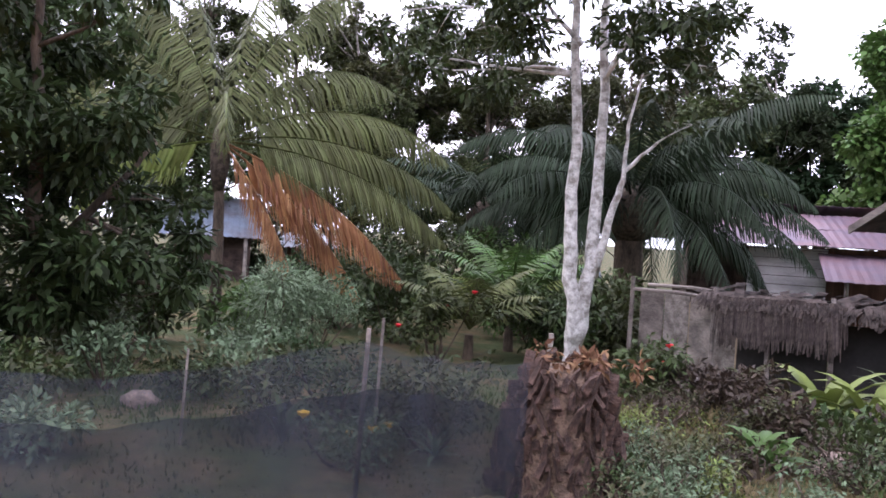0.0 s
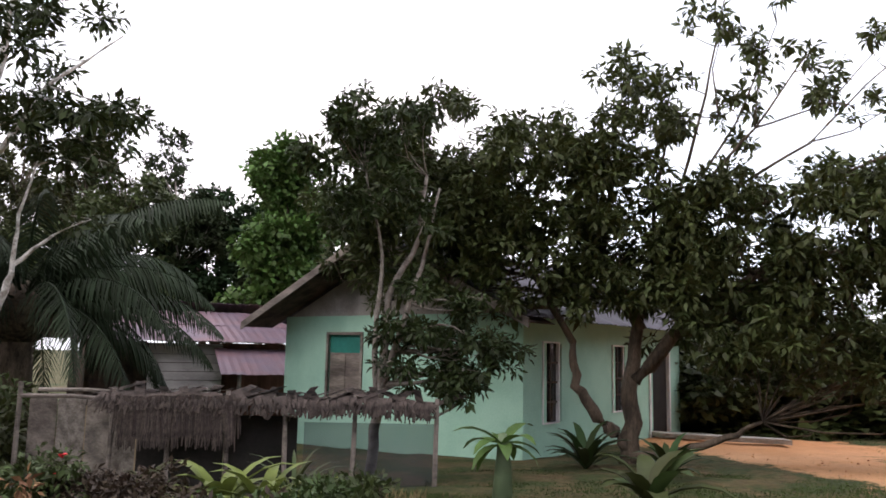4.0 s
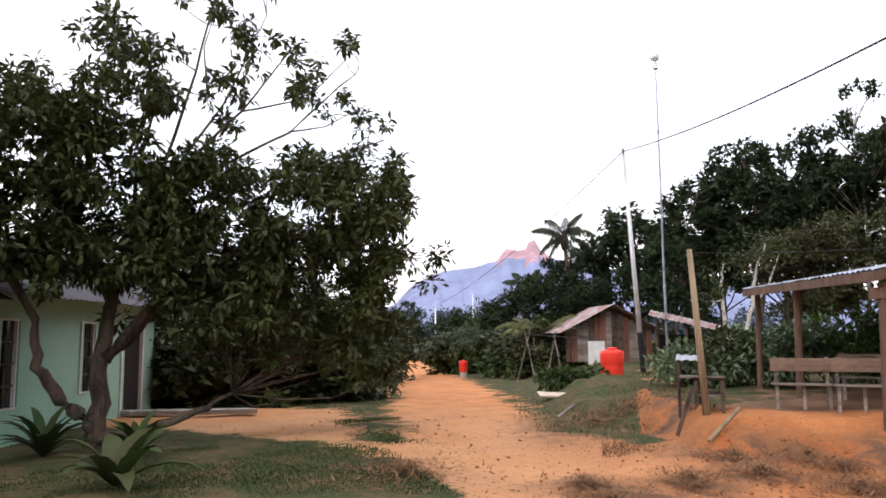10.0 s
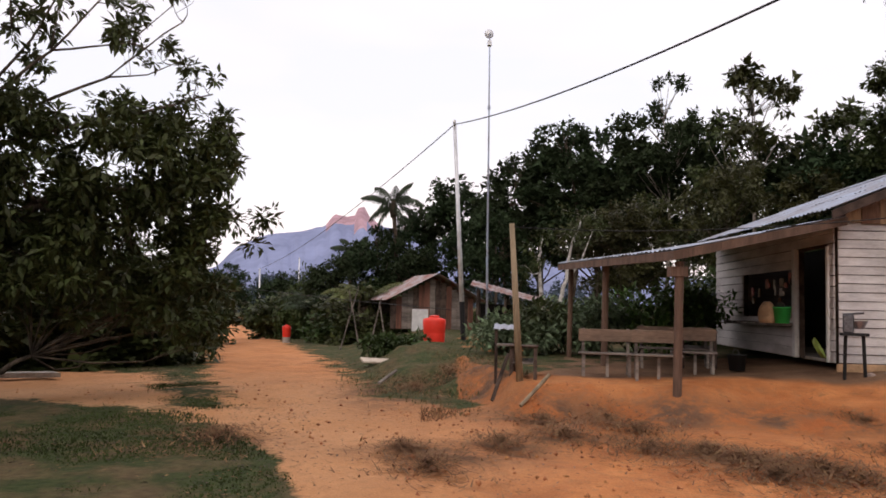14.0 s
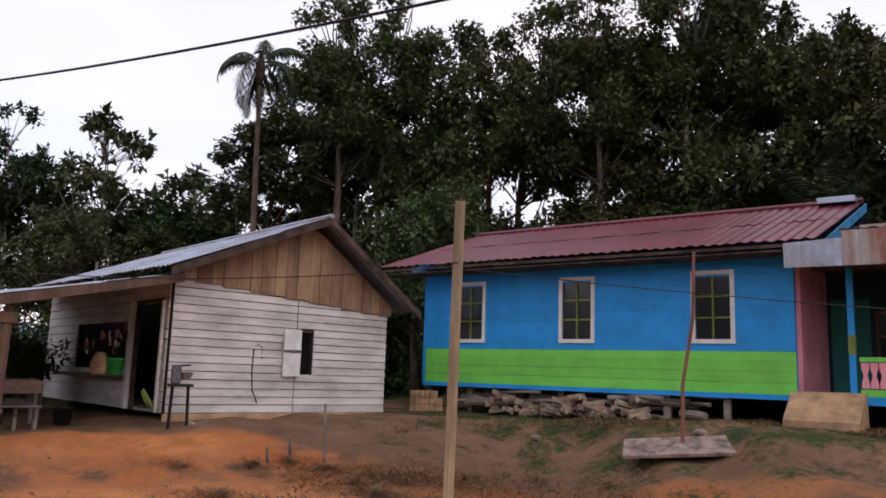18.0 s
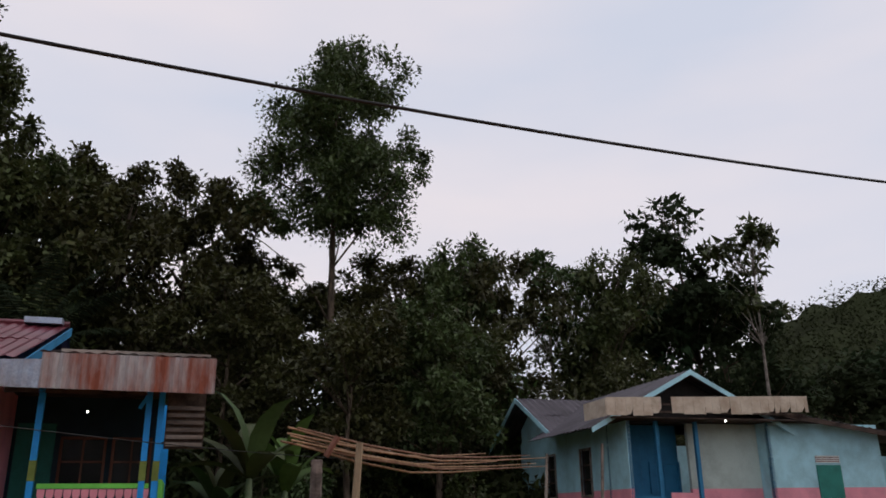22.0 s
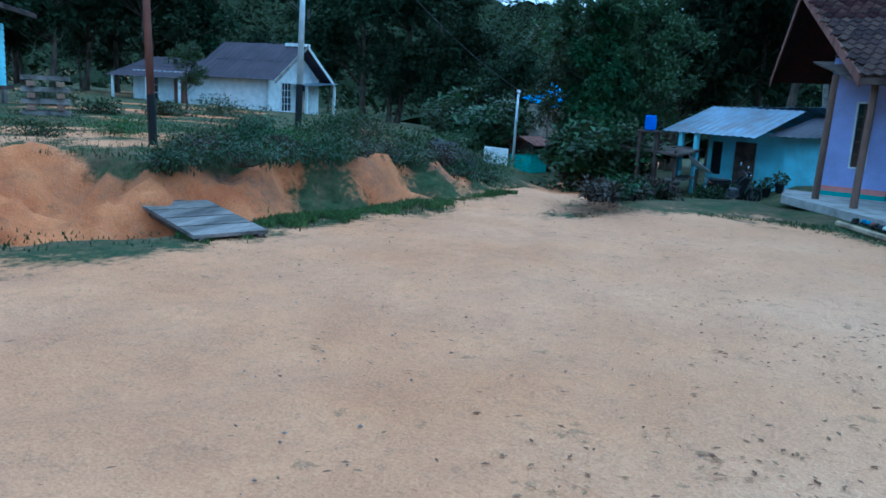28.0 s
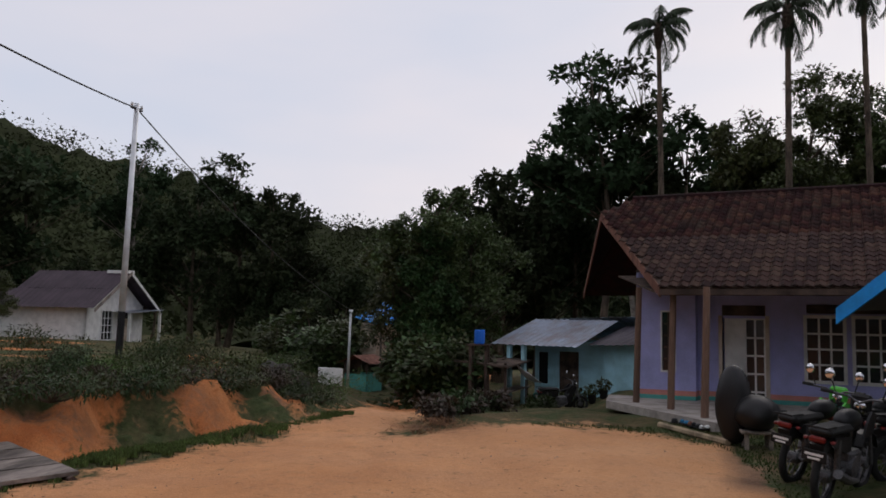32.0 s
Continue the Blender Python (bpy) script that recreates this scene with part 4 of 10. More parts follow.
skyline([(236.3, 62, 11.6, FS), (242.6, 56, 10.9, FT), (240.2, 58, 8.5, FB), (245.4, 56, 8.6, FB), (257.2, 31, 9.2, FB), (254.6, 33, 6.6, FB), (259.6, 32, 7.4, FB), (261.8, 44, 10.4, FB), (264.4, 46, 11.4, FB), (267.2, 46, 12.4, FT),
         (268.4, 38, 18.4, FT), (271.6, 39, 17.8, FS), (274.6, 40, 13.4, FB), (277.2, 44, 10.5, FM), (279.4, 36, 13.6, FM), (282.7, 35, 16.2, FT), (285.5, 36, 15.0, FT), (288.3, 35, 14.2, FM), (291, 36, 13.2, FB)], "trees behind the lilac house")
skyline([(257.0, 31, 7.4, SHADE)], "trees behind the lilac house")
skyline([(256.2 + 1.0 * i, 26 + 1.2 * (i % 2), -1.6 + 0.4 * (i % 2), BU) for i in range(4)] + [(246 + 1.1 * i, 40 + 2 * (i % 3), -0.6 + 0.6 * (i % 3), BU) for i in range(5)], "undergrowth beside the road", 1.5)
forest(261, 292, 44, 54, 8, [FB, FM, FB], 0.5, 0.62, 18, "trees behind the lilac house")
put(FM, 228.4, 33, 0.3, 50)


def hill_woods():
    """The closed canopy of the far wooded hill."""
    rng = np.random.default_rng(21)
    azs = np.array([190, 205, 213.4, 219.2, 224.2, 229.5, 233.5, 239.2, 245.7, 249.5, 254, 262, 268, 276, 290])
    els = np.array([4.0, 9.0, 13.4, 13.9, 14.2, 12.3, 11.2, 10.2, 8.6, 7.0, 7.0, 7.2, 7.7, 7.7, 6.0])
    n = 4200
    az = rng.uniform(190, 290, n)
    v = rng.random(n) ** 0.8
    el = np.interp(az, azs, els) * v + 0.3 * (1 - v)
    d = 70 + 130 * v
    z = 1.6 + d * np.tan(np.radians(el)) - 1.0
    c = np.stack([d * np.sin(np.radians(az)), d * np.cos(np.radians(az)), z], 1)
    rad = rng.uniform(1.8, 4.2, n)
    vv, ff = leaf_cloud(rng, c, rad, 105000, 0.66, 0.1, 0.6, 0.9, 0.1, True)
    ob = raw("hill_forest", vv, ff, M["leaf_hill"])
    tagged(ob, "dense dark green forest covering the far hillside", "forest", kind="stuff")
    # the slope under the canopy, itself humped by the tree tops
    bm = bmesh.new()
    rows = []
    for k in range(40):
        fr = k / 39
        row = []
        for i in range(170):
            a = 186 + i * 0.64
            d = 66 + 135 * fr
            e = max(float(np.interp(a, azs, els)) * fr - 1.2 * (1 - fr) - 0.4, -1.2)
            p = at(a, d, 1.6 + d * math.tan(radians(e)) - 1.2)
            hump = abs(noise.noise(p * 0.16)) * 5.0 + noise.noise(p * 0.4) * 1.6
            row.append(bm.verts.new(p + Vector((0, 0, hump - 1.5))))
        rows.append(row)
    for r0, r1 in zip(rows, rows[1:]):
        for i in range(len(r0) - 1):
            bm.faces.new((r0[i], r1[i], r1[i + 1], r0[i + 1]))
    tagged(obj("backdrop_hill", bm, M["leaf_hill"], smooth=True), "wooded hillside under the canopy", "hill", kind="structure")


hill_woods()
# ---- houses ----


def window_unit(th, m, w, h, cols, rows, framem, barm, pane=True, name="window", fw=0.06, depth=0.06, curtain=None):
    """A window with its frame, glazing bars and panes; m: lower left corner on the wall's face, x along it, y inwards."""
    bm = bmesh.new()
    for lo, hi in (((-fw, -0.03, -fw), (0, depth, h + fw)), ((w, -0.03, -fw), (w + fw, depth, h + fw)), ((0, -0.03, -fw), (w, depth, 0)), ((0, -0.03, h), (w, depth, h + fw))):
        box(bm, lo, hi, m)
    win = part(name, bm, framem, th)
    bw = 0.018
    for i in range(1, cols):
        part("glazing_bar", boxed((w * i / cols - bw, 0.0, 0), (w * i / cols + bw, 0.03, h), m), barm, win)
    for i in range(1, rows):
        part("glazing_bar", boxed((0, 0.004, h * i / rows - bw), (w, 0.034, h * i / rows + bw), m), barm, win)
    if pane:
        for i in range(cols):
            for j in range(rows):
                part("pane", boxed((w * i / cols, 0.036, h * j / rows), (w * (i + 1) / cols - 0.001, 0.042, h * (j + 1) / rows - 0.001), m), M["glass"], win)
    if curtain:
        part("curtain", boxed((w * 0.62, 0.12, 0.02), (w, 0.14, h), m), curtain, win)
    return win


def planks(th, m, x0, x1, z0, z1, step, material, y=0.0, t=0.025, holes=(), name="plank", lap=0.022, seed=1, gap=0.012):
    """Lapped boards along a wall, each an object of its own, cut round the openings."""
    rng = random.Random(seed)
    z = z0
    while z < z1 - 0.02:
        h = min(step, z1 - z)
        cuts = [(x0, x1)]
        for a, b, c, d in holes:
            if z + h * 0.5 > c and z + h * 0.5 < d:
                nxt = []
                for p, q in cuts:
                    if b <= p or a >= q:
                        nxt.append((p, q))
                    else:
                        if a > p:
                            nxt.append((p, a))
                        if b < q:
                            nxt.append((b, q))
                cuts = nxt
        for p, q in cuts:
            bm = bmesh.new()
            e = rng.uniform(-0.006, 0.006)
            v = [bm.verts.new(m @ Vector(c)) for c in ((p, y - t - lap, z + e + gap), (q, y - t - lap, z + e * 0.3 + gap), (q, y - t, z + h), (p, y - t, z + h), (p, y - 0.004, z + e + gap), (q, y - 0.004, z + e * 0.3 + gap), (q, y - 0.004, z + h), (p, y - 0.004, z + h))]
            for f in ((0, 1, 2, 3), (5, 4, 7, 6), (0, 4, 5, 1), (3, 2, 6, 7), (0, 3, 7, 4), (1, 5, 6, 2)):
                bm.faces.new([v[i] for i in f])
            part(name, bm, material, th)
        z += step


I4 = Matrix()

# the mint-green house
gA, gB = Vector((9.16, 15.68, -0.3)), Vector((10.41, 9.81, -0.3))
gm_, gL = frame_from(gA, gB)   # local y points to the far side


def green_house():
    th = thing("mint_house", gm_, "mint-green rendered house with a grey gable and dark metal roof", "house")
    D = 7.3
    th_ = 0.15
    w1 = (1.2, 2.12, 0.95, 2.32)
    part("wall", holed(gL, 0, 2.72, th_, [w1]), M["mint"], th)
    side = pose(gL, 0, 0, 0, 0, 90)
    holes = [(0.68, 1.24, 0.76, 2.2), (3.6, 4.1, 0.85, 2.2), (5.6, 6.7, 0.1, 2.15)]
    part("wall", holed(D, 0, 2.72, th_, holes, side @ pose(th_, 0, 0)), M["mint"], th)
    part("wall", boxed((0.0, D, 0), (gL, D + th_, 2.72)), M["mint"], th)
    part("wall", boxed((-th_, 0, 0), (0, D, 2.72)), M["mint"], th)
    apex, eave = 4.3, 2.85
    part("gable", prism(bmesh.new(), [(0.0, 2.724), (gL, 2.724), (gL / 2, 4.1)], 0.0, 0.12), M["grey_render"], th, "bare grey rendered gable")
    for s in (0, 1):
        x0, x1 = (-0.62, gL / 2) if s == 0 else (gL + 0.62, gL / 2)
        a, b, c, d = Vector((x0, -0.85, eave - 0.28)), Vector((x0, D + 0.7, eave - 0.28)), Vector((x1, D + 0.7, apex)), Vector((x1, -0.85, apex))
        if s == 0:
            a, b, c, d = b, a, d, c
        part("roof", corrugated(a, b, c, d, 0.2, 0.03, 3), M["dark_roof"], th, "dark corrugated metal roof")
        bm = bmesh.new()
        n = Vector((0, 0, -0.16))
        e0, e1 = Vector((x0, -0.87, eave - 0.28)), Vector((x1, -0.87, apex))
        panel(bm, e0, e1, e1 + n, e0 + n, 0.035)
        part("barge_board", bm, M["wood_grey"], th)
        bm = bmesh.new()
        panel(bm, (x0, -0.8, eave - 0.36), (x1, -0.8, apex - 0.09), (x1, 0.0, apex - 0.09), (x0, 0.0, eave - 0.36), 0.015)
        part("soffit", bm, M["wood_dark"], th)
    # shuttered window
    w = window_unit(th, pose(w1[0], 0, w1[2]), 0.92, 1.37, 1, 1, M["wood_grey"], M["wood_grey"], False)
    part("shutter", bevelled((w1[0] + 0.01, 0.03, w1[2]), (w1[0] + 0.455, 0.06, w1[2] + 0.97), 0.008), M["wood_grey"], w, "weathered closed wooden shutter")
    part("shutter", bevelled((w1[0] + 0.465, 0.03, w1[2]), (w1[0] + 0.91, 0.06, w1[2] + 0.97), 0.008), M["wood_grey"], w, "weathered closed wooden shutter")
    part("fanlight", boxed((w1[0], 0.04, w1[2] + 1.0), (w1[0] + 0.92, 0.05, w1[2] + 1.37)), M["deep_green"], w, "green glazed fanlight")
    part("rail", boxed((w1[0], 0.02, w1[2] + 0.97), (w1[0] + 0.92, 0.07, w1[2] + 1.0)), M["wood_grey"], w)
    for hx0, hx1, hz0, hz1 in holes[:2]:
        window_unit(th, side @ pose(hx0, 0, hz0), hx1 - hx0, hz1 - hz0, 2, 4, M["white_paint"], M["wood_dark"], True, fw=0.03)
    dh = holes[2]
    # a near-black board closes the opening and stands for its inner shade
    part("door", boxed((dh[0], 0.05, dh[2]), (dh[1], 0.09, dh[3]), side), M["room_dark"], th, "near-black board standing for the shade in the doorway")
    part("door_frame", box(boxed((dh[0] - 0.08, -0.03, 0.0), (dh[0], 0.1, dh[3]), side), (dh[1], -0.03, 0.0), (dh[1] + 0.08, 0.1, dh[3]), side), M["white_paint"], th)
    bm = bmesh.new()
    for k in (0, 1):
        box(bm, (2.85 + k * 0.2, -0.012, 3.0), (2.98 + k * 0.2, 0.0, 3.1))
    part("vent", bm, M["room_dark"], th)
    part("floor", boxed((0, 0.15, 0.02), (gL, D, 0.1)), M["concrete"], th)
    part("ceiling_board", boxed((0.0, 0.15, 2.68), (gL, D, 2.72)), M["wood_grey"], th)


green_house()


def wooden_house():
    a, b = at(17.5, 20.5, -0.35), at(32, 21.5, -0.35)
    m, L = frame_from(a, b)
    th = thing("wooden_house", m, "old grey plank house with a faded purplish metal roof", "house")
    x1 = 1.25
    planks(th, I4, x1, x1 + 1.75, 0.0, 2.15, 0.21, M["white_wood"], seed=4)
    planks(th, I4, 0.0, x1 - 0.01, 0.0, 2.15, 0.21, M["wood_dark"], y=0.35, seed=5)
    part("wall", boxed((x1, 0.0, 0), (x1 + 1.75, 0.1, 2.15)), M["wood_dark"], th)
    part("wall", boxed((0, 0.36, 0), (x1, 0.45, 2.2)), M["wood_dark"], th)
    part("wall", boxed((x1 + 1.75, 0.8, 0), (L, 0.9, 2.2)), M["wood_red"], th, "dark red plank wall under the lean-to")
    part("wall", boxed((0, 4.0, 0), (L, 4.1, 2.2)), M["wood_dark"], th)
    part("wall", boxed((-0.1, 0.45, 0), (0, 4.1, 2.2)), M["wood_dark"], th)
    part("wall", boxed((L, 0.9, 0), (L + 0.1, 4.1, 2.2)), M["wood_dark"], th)
    part("roof", corrugated((-0.5, -0.55, 2.2), (L + 0.4, -0.55, 2.2), (L + 0.4, 2.2, 3.05), (-0.5, 2.2, 3.05), 0.2, 0.014, 2), M["zinc_purple"], th, "faded purplish corrugated metal roof")
    part("roof", corrugated((L + 0.4, 5.0, 2.25), (-1.1, 5.0, 2.25), (-1.1, 2.2, 3.3), (L + 0.4, 2.2, 3.3), 0.2, 0.014, 2), M["zinc_purple"], th, "faded purplish corrugated metal roof")
    part("lean_to_roof", corrugated((2.55, -2.2, 1.45), (L + 0.5, -2.2, 1.45), (L + 0.5, -0.2, 2.05), (2.75, -0.2, 2.05), 0.2, 0.014, 1), M["zinc_purple"], th, "low purplish metal lean-to roof")
    for x in (3.0, 4.4):
        part("post", tube(bmesh.new(), [(x, -2.0, 0), (x, -2.0, 1.5)], 0.045, 7), M["wood_grey"], th)
    for x in (0.45, 0.9):
        part("post", boxed((x, 0.28, 0), (x + 0.08, 0.34, 2.15)), M["wood_dark"], th)


wooden_house()


def shed(az0, az1, d, zb, h, rise, name, roofm, wallm, label):
    a, b = at(az0, d, zb), at(az1, d, zb)
    m, L = frame_from(a, b)
    th = thing(name, m, label, "shed")
    planks(th, I4, 0, L, 0, h, 0.4, wallm, seed=8)
    part("wall", boxed((0, 0.0, 0), (L, 0.08, h)), wallm, th)
    part("wall", boxed((0, 3, 0), (L, 3.08, h)), wallm, th)
    part("wall", boxed((-0.08, 0, 0), (0, 3.08, h)), wallm, th)
    part("wall", boxed((L, 0, 0), (L + 0.08, 3.08, h)), wallm, th)
    part("roof", corrugated((-0.5, -0.8, h - 0.15), (L + 0.4, -0.8, h - 0.15), (L + 0.4, 1.6, h + rise), (-0.5, 1.6, h + rise), 0.2, 0.03, 1), roofm, th)
    part("roof", corrugated((L + 0.4, 3.6, h), (-0.5, 3.6, h), (-0.5, 1.6, h + rise), (L + 0.4, 1.6, h + rise), 0.2, 0.03, 1), roofm, th)
    for x in (0.1, L * 0.55, L - 0.1):
        part("post", tube(bmesh.new(), [(x, -0.7, 0), (x, -0.7, h - 0.15)], 0.06, 7), M["wood_grey"], th)


shed(-18.3, -13.6, 26, -0.4, 1.7, 1.1, "shed", M["zinc"], M["wood_dark"], "garden shed with a bright zinc roof and dark walls")
shed(-11.2, -8.0, 30, -0.4, 1.4, 0.35, "shed", M["zinc"], M["wood_red"], "low shed with a zinc roof and reddish walls")
shed(4.0, 10.5, 24, -0.4, 1.0, 0.3, "shed", M["zinc"], M["wood_dark"], "low shed under a zinc sheet roof among palms")


# the shop of white lapped boards
sC = Vector((13.98, -6.70, 0.76))


def shop():
    th = thing("shop", pose(sC.x, sC.y, sC.z, 0, 0, -92.7), "small shop house of white lapped boards with a raw plank gable", "shop")
    # local x runs along the gable wall from the porch corner, local y into the house
    W = 4.93
    win = (2.72, 3.05, 0.72, 1.62)
    planks(th, I4, 0, 2.62, 0.0, 2.46, 0.153, M["white_wood"], holes=[win], seed=2)
    planks(th, I4, 2.64, W, 0.0, 2.3, 0.153, M["white_wood"], holes=[win], seed=3)
    part("wall", holed(W, 0, 2.45, 0.1, [win]), M["wood_dark"], th)
    bm = bmesh.new()
    part("gable_backing", prism(bm, [(0.0, 2.452), (W, 2.452), (W - 0.3, 2.5), (2.95, 3.75), (0, 2.6)], 0.01, 0.06), M["wood_dark"], th)
    x = 0.12
    k = 0
    while x < W - 0.1:
        w = 0.27 + 0.05 * math.sin(k * 2.3)
        top = (2.6 + (x + w / 2) / 2.95 * 1.13) if x + w / 2 < 2.95 else (3.73 - (x + w / 2 - 2.95) / (W - 2.95) * 1.5)
        low = 2.46 - 0.075 * x + 0.015 * math.sin(k * 3.7)
        if top - low > 0.08:
            tops = [(2.6 + q / 2.95 * 1.2) if q < 2.95 else (3.8 - (q - 2.95) / (W - 2.95) * 1.42) for q in (x, x + w - 0.012)]
            part("gable_plank", prism(bmesh.new(), [(x, low), (x + w - 0.012, low), (x + w - 0.012, tops[1]), (x, tops[0])], -0.078 - 0.008 * (k % 2), -0.052), M["wood_raw"], th)
        x += w
        k += 1
    part("base_course", bevelled((-0.05, -0.07, -0.22), (W + 0.02, 0.0, 0.0), 0.02), M["clay_block"], th, "pale clay base course")
    # shutter standing open beside the window
    part("shutter", bevelled((2.30, -0.13, 0.72), (2.70, -0.10, 1.66), 0.006), M["white_paint"], th, "small white board shutter standing open")
    part("shutter_rail", boxed((2.30, -0.15, 1.2), (2.70, -0.132, 1.25)), M["wood_grey"], th)
    part("back_wall", boxed((W - 0.1, 0.1, 0), (W, 7.3, 2.0)), M["white_wood"], th)
    part("end_wall", boxed((0, 7.3, 0), (W, 7.4, 2.4)), M["white_wood"], th)
    # shop front along the porch
    front = pose(0, 0, 0, 0, 0, 90)   # x along +y of the house, y to -x
    holes = [(0.35, 1.74, 0.0, 2.05), (1.9, 5.1, 0.68, 1.78)]
    FR = front @ Matrix.Scale(-1, 4, (0, 1, 0))
    part("front_wall", holed(7.3, 0, 2.5, 0.1, holes, FR), M["wood_dark"], th)
    planks(th, FR, 0.1, 7.3, 0.0, 2.5, 0.19, M["white_wood"], holes=holes, seed=7)
    for lo, hi in (((1.74, -0.09, 0), (1.88, -0.03, 2.1)), ((0.26, -0.07, 0), (0.34, -0.03, 2.05))):
        part("door_post", boxed(lo, hi, FR), M["white_paint"], th)
    part("counter", bevelled((1.85, -0.45, 0.6), (5.2, 0.1, 0.66), 0.01, FR), M["wood_grey"], th)
    part("floor", boxed((0.1, 0.1, -0.02), (W - 0.1, 7.3, 0.03)), M["concrete"], th)
    # near-black partition added so that the shop's inside looks shaded
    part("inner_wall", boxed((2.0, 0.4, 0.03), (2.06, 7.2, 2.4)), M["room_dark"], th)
    # roofs
    rz, ry = 3.98, 2.95
    part("roof", corrugated((-0.35, 8.0, 2.72), (-0.35, -0.6, 2.60), (ry, -0.6, rz), (ry, 8.0, rz), 0.2, 0.03, 3), M["zinc"], th, "shiny bluish zinc sheet roof")
    part("roof", corrugated((W + 0.5, -0.6, 2.22), (W + 0.5, 8.0, 2.22), (ry, 8.0, rz), (ry, -0.6, rz), 0.2, 0.03, 3), M["zinc"], th, "shiny bluish zinc sheet roof")
    for x0, z0, x1, z1 in ((-0.35, 2.58, ry, rz), (W + 0.5, 2.2, ry, rz)):
        bm = bmesh.new()
        panel(bm, (x0, -0.62, z0), (x1, -0.62, z1), (x1, -0.62, z1 - 0.15), (x0, -0.62, z0 - 0.15), 0.03)
        part("barge_board", bm, M["wood_dark"], th)
    part("ridge_cap", tube(bmesh.new(), [(ry, -0.62, rz + 0.02), (ry, 8.0, rz + 0.02)], 0.06, 6), M["zinc"], th)
    bm = bmesh.new()
    box(bm, (0, 0, 0), (0.55, 0.3, 0.02), pose(0.55, 2.0, 2.98, 0, -22, 20))
    box(bm, (0, 0, 0), (0.5, 0.25, 0.02), pose(0.6, 2.4, 3.05, 0, -15, -15))
    part("loose_sheet", bm, M["dark_roof"], th)
    # porch roof, in the world's frame turned into the house's
    inv = th.matrix_world.inverted()
    q = [inv @ Vector(p) for p in ((12.0, -3.30, 2.50), (13.75, -6.75, 3.28), (21.0, -7.1, 3.25), (19.3, -2.55, 2.66))]
    part("porch_roof", corrugated(q[3], q[0], q[1], q[2], 0.2, 0.03, 2), M["zinc"], th, "low zinc porch roof on wooden posts")
    for i, j in ((0, 3), (0, 1)):
        bm = bmesh.new()
        a, b = q[i] + Vector((0, 0, 0.0)), q[j]
        panel(bm, a, b, b - Vector((0, 0, 0.14)), a - Vector((0, 0, 0.14)), 0.03)
        part("fascia", bm, M["wood_post"], th)
    for px, py, top, z0, r in ((12.35, -3.46, 2.36, None, 0.07), (16.3, -3.1, 2.5, None, 0.07), (19.0, -2.8, 2.55, None, 0.06)):
        zb = float(height(px, py))
        p0, p1 = inv @ Vector((px, py, zb - 0.05)), inv @ Vector((px - 0.05, py - 0.02, top))
        part("porch_post", tube(bmesh.new(), [p0, p0.lerp(p1, 0.5), p1], [r, r * 0.95, r], 8), M["wood_post"], th)
    bm = bmesh.new()
    c = inv @ Vector((12.35, -3.46, 2.25))
    box(bm, (c.x - 0.13, c.y - 0.13, c.z - 0.12), (c.x + 0.13, c.y + 0.13, c.z + 0.03))
    part("post_head", bm, M["wood_post"], th)
    # goods hanging behind the shop window
    rng = random.Random(5)
    for k in range(26):
        yy = rng.uniform(2.0, 5.0)
        z = rng.uniform(1.05, 1.5)
        part("hanging_item", bevelled((0.12, yy, z), (0.16, yy + rng.uniform(0.07, 0.16), z + rng.uniform(0.08, 0.2)), 0.008),
             M[rng.choice(["white_paint", "room_dark", "cream_cloth", "coral", "wood_raw"])], th)


shop()

# the blue and green house on stilts
bA, bB = Vector((13.9, -13.05, 0.8)), Vector((5.81, -14.39, 0.8))


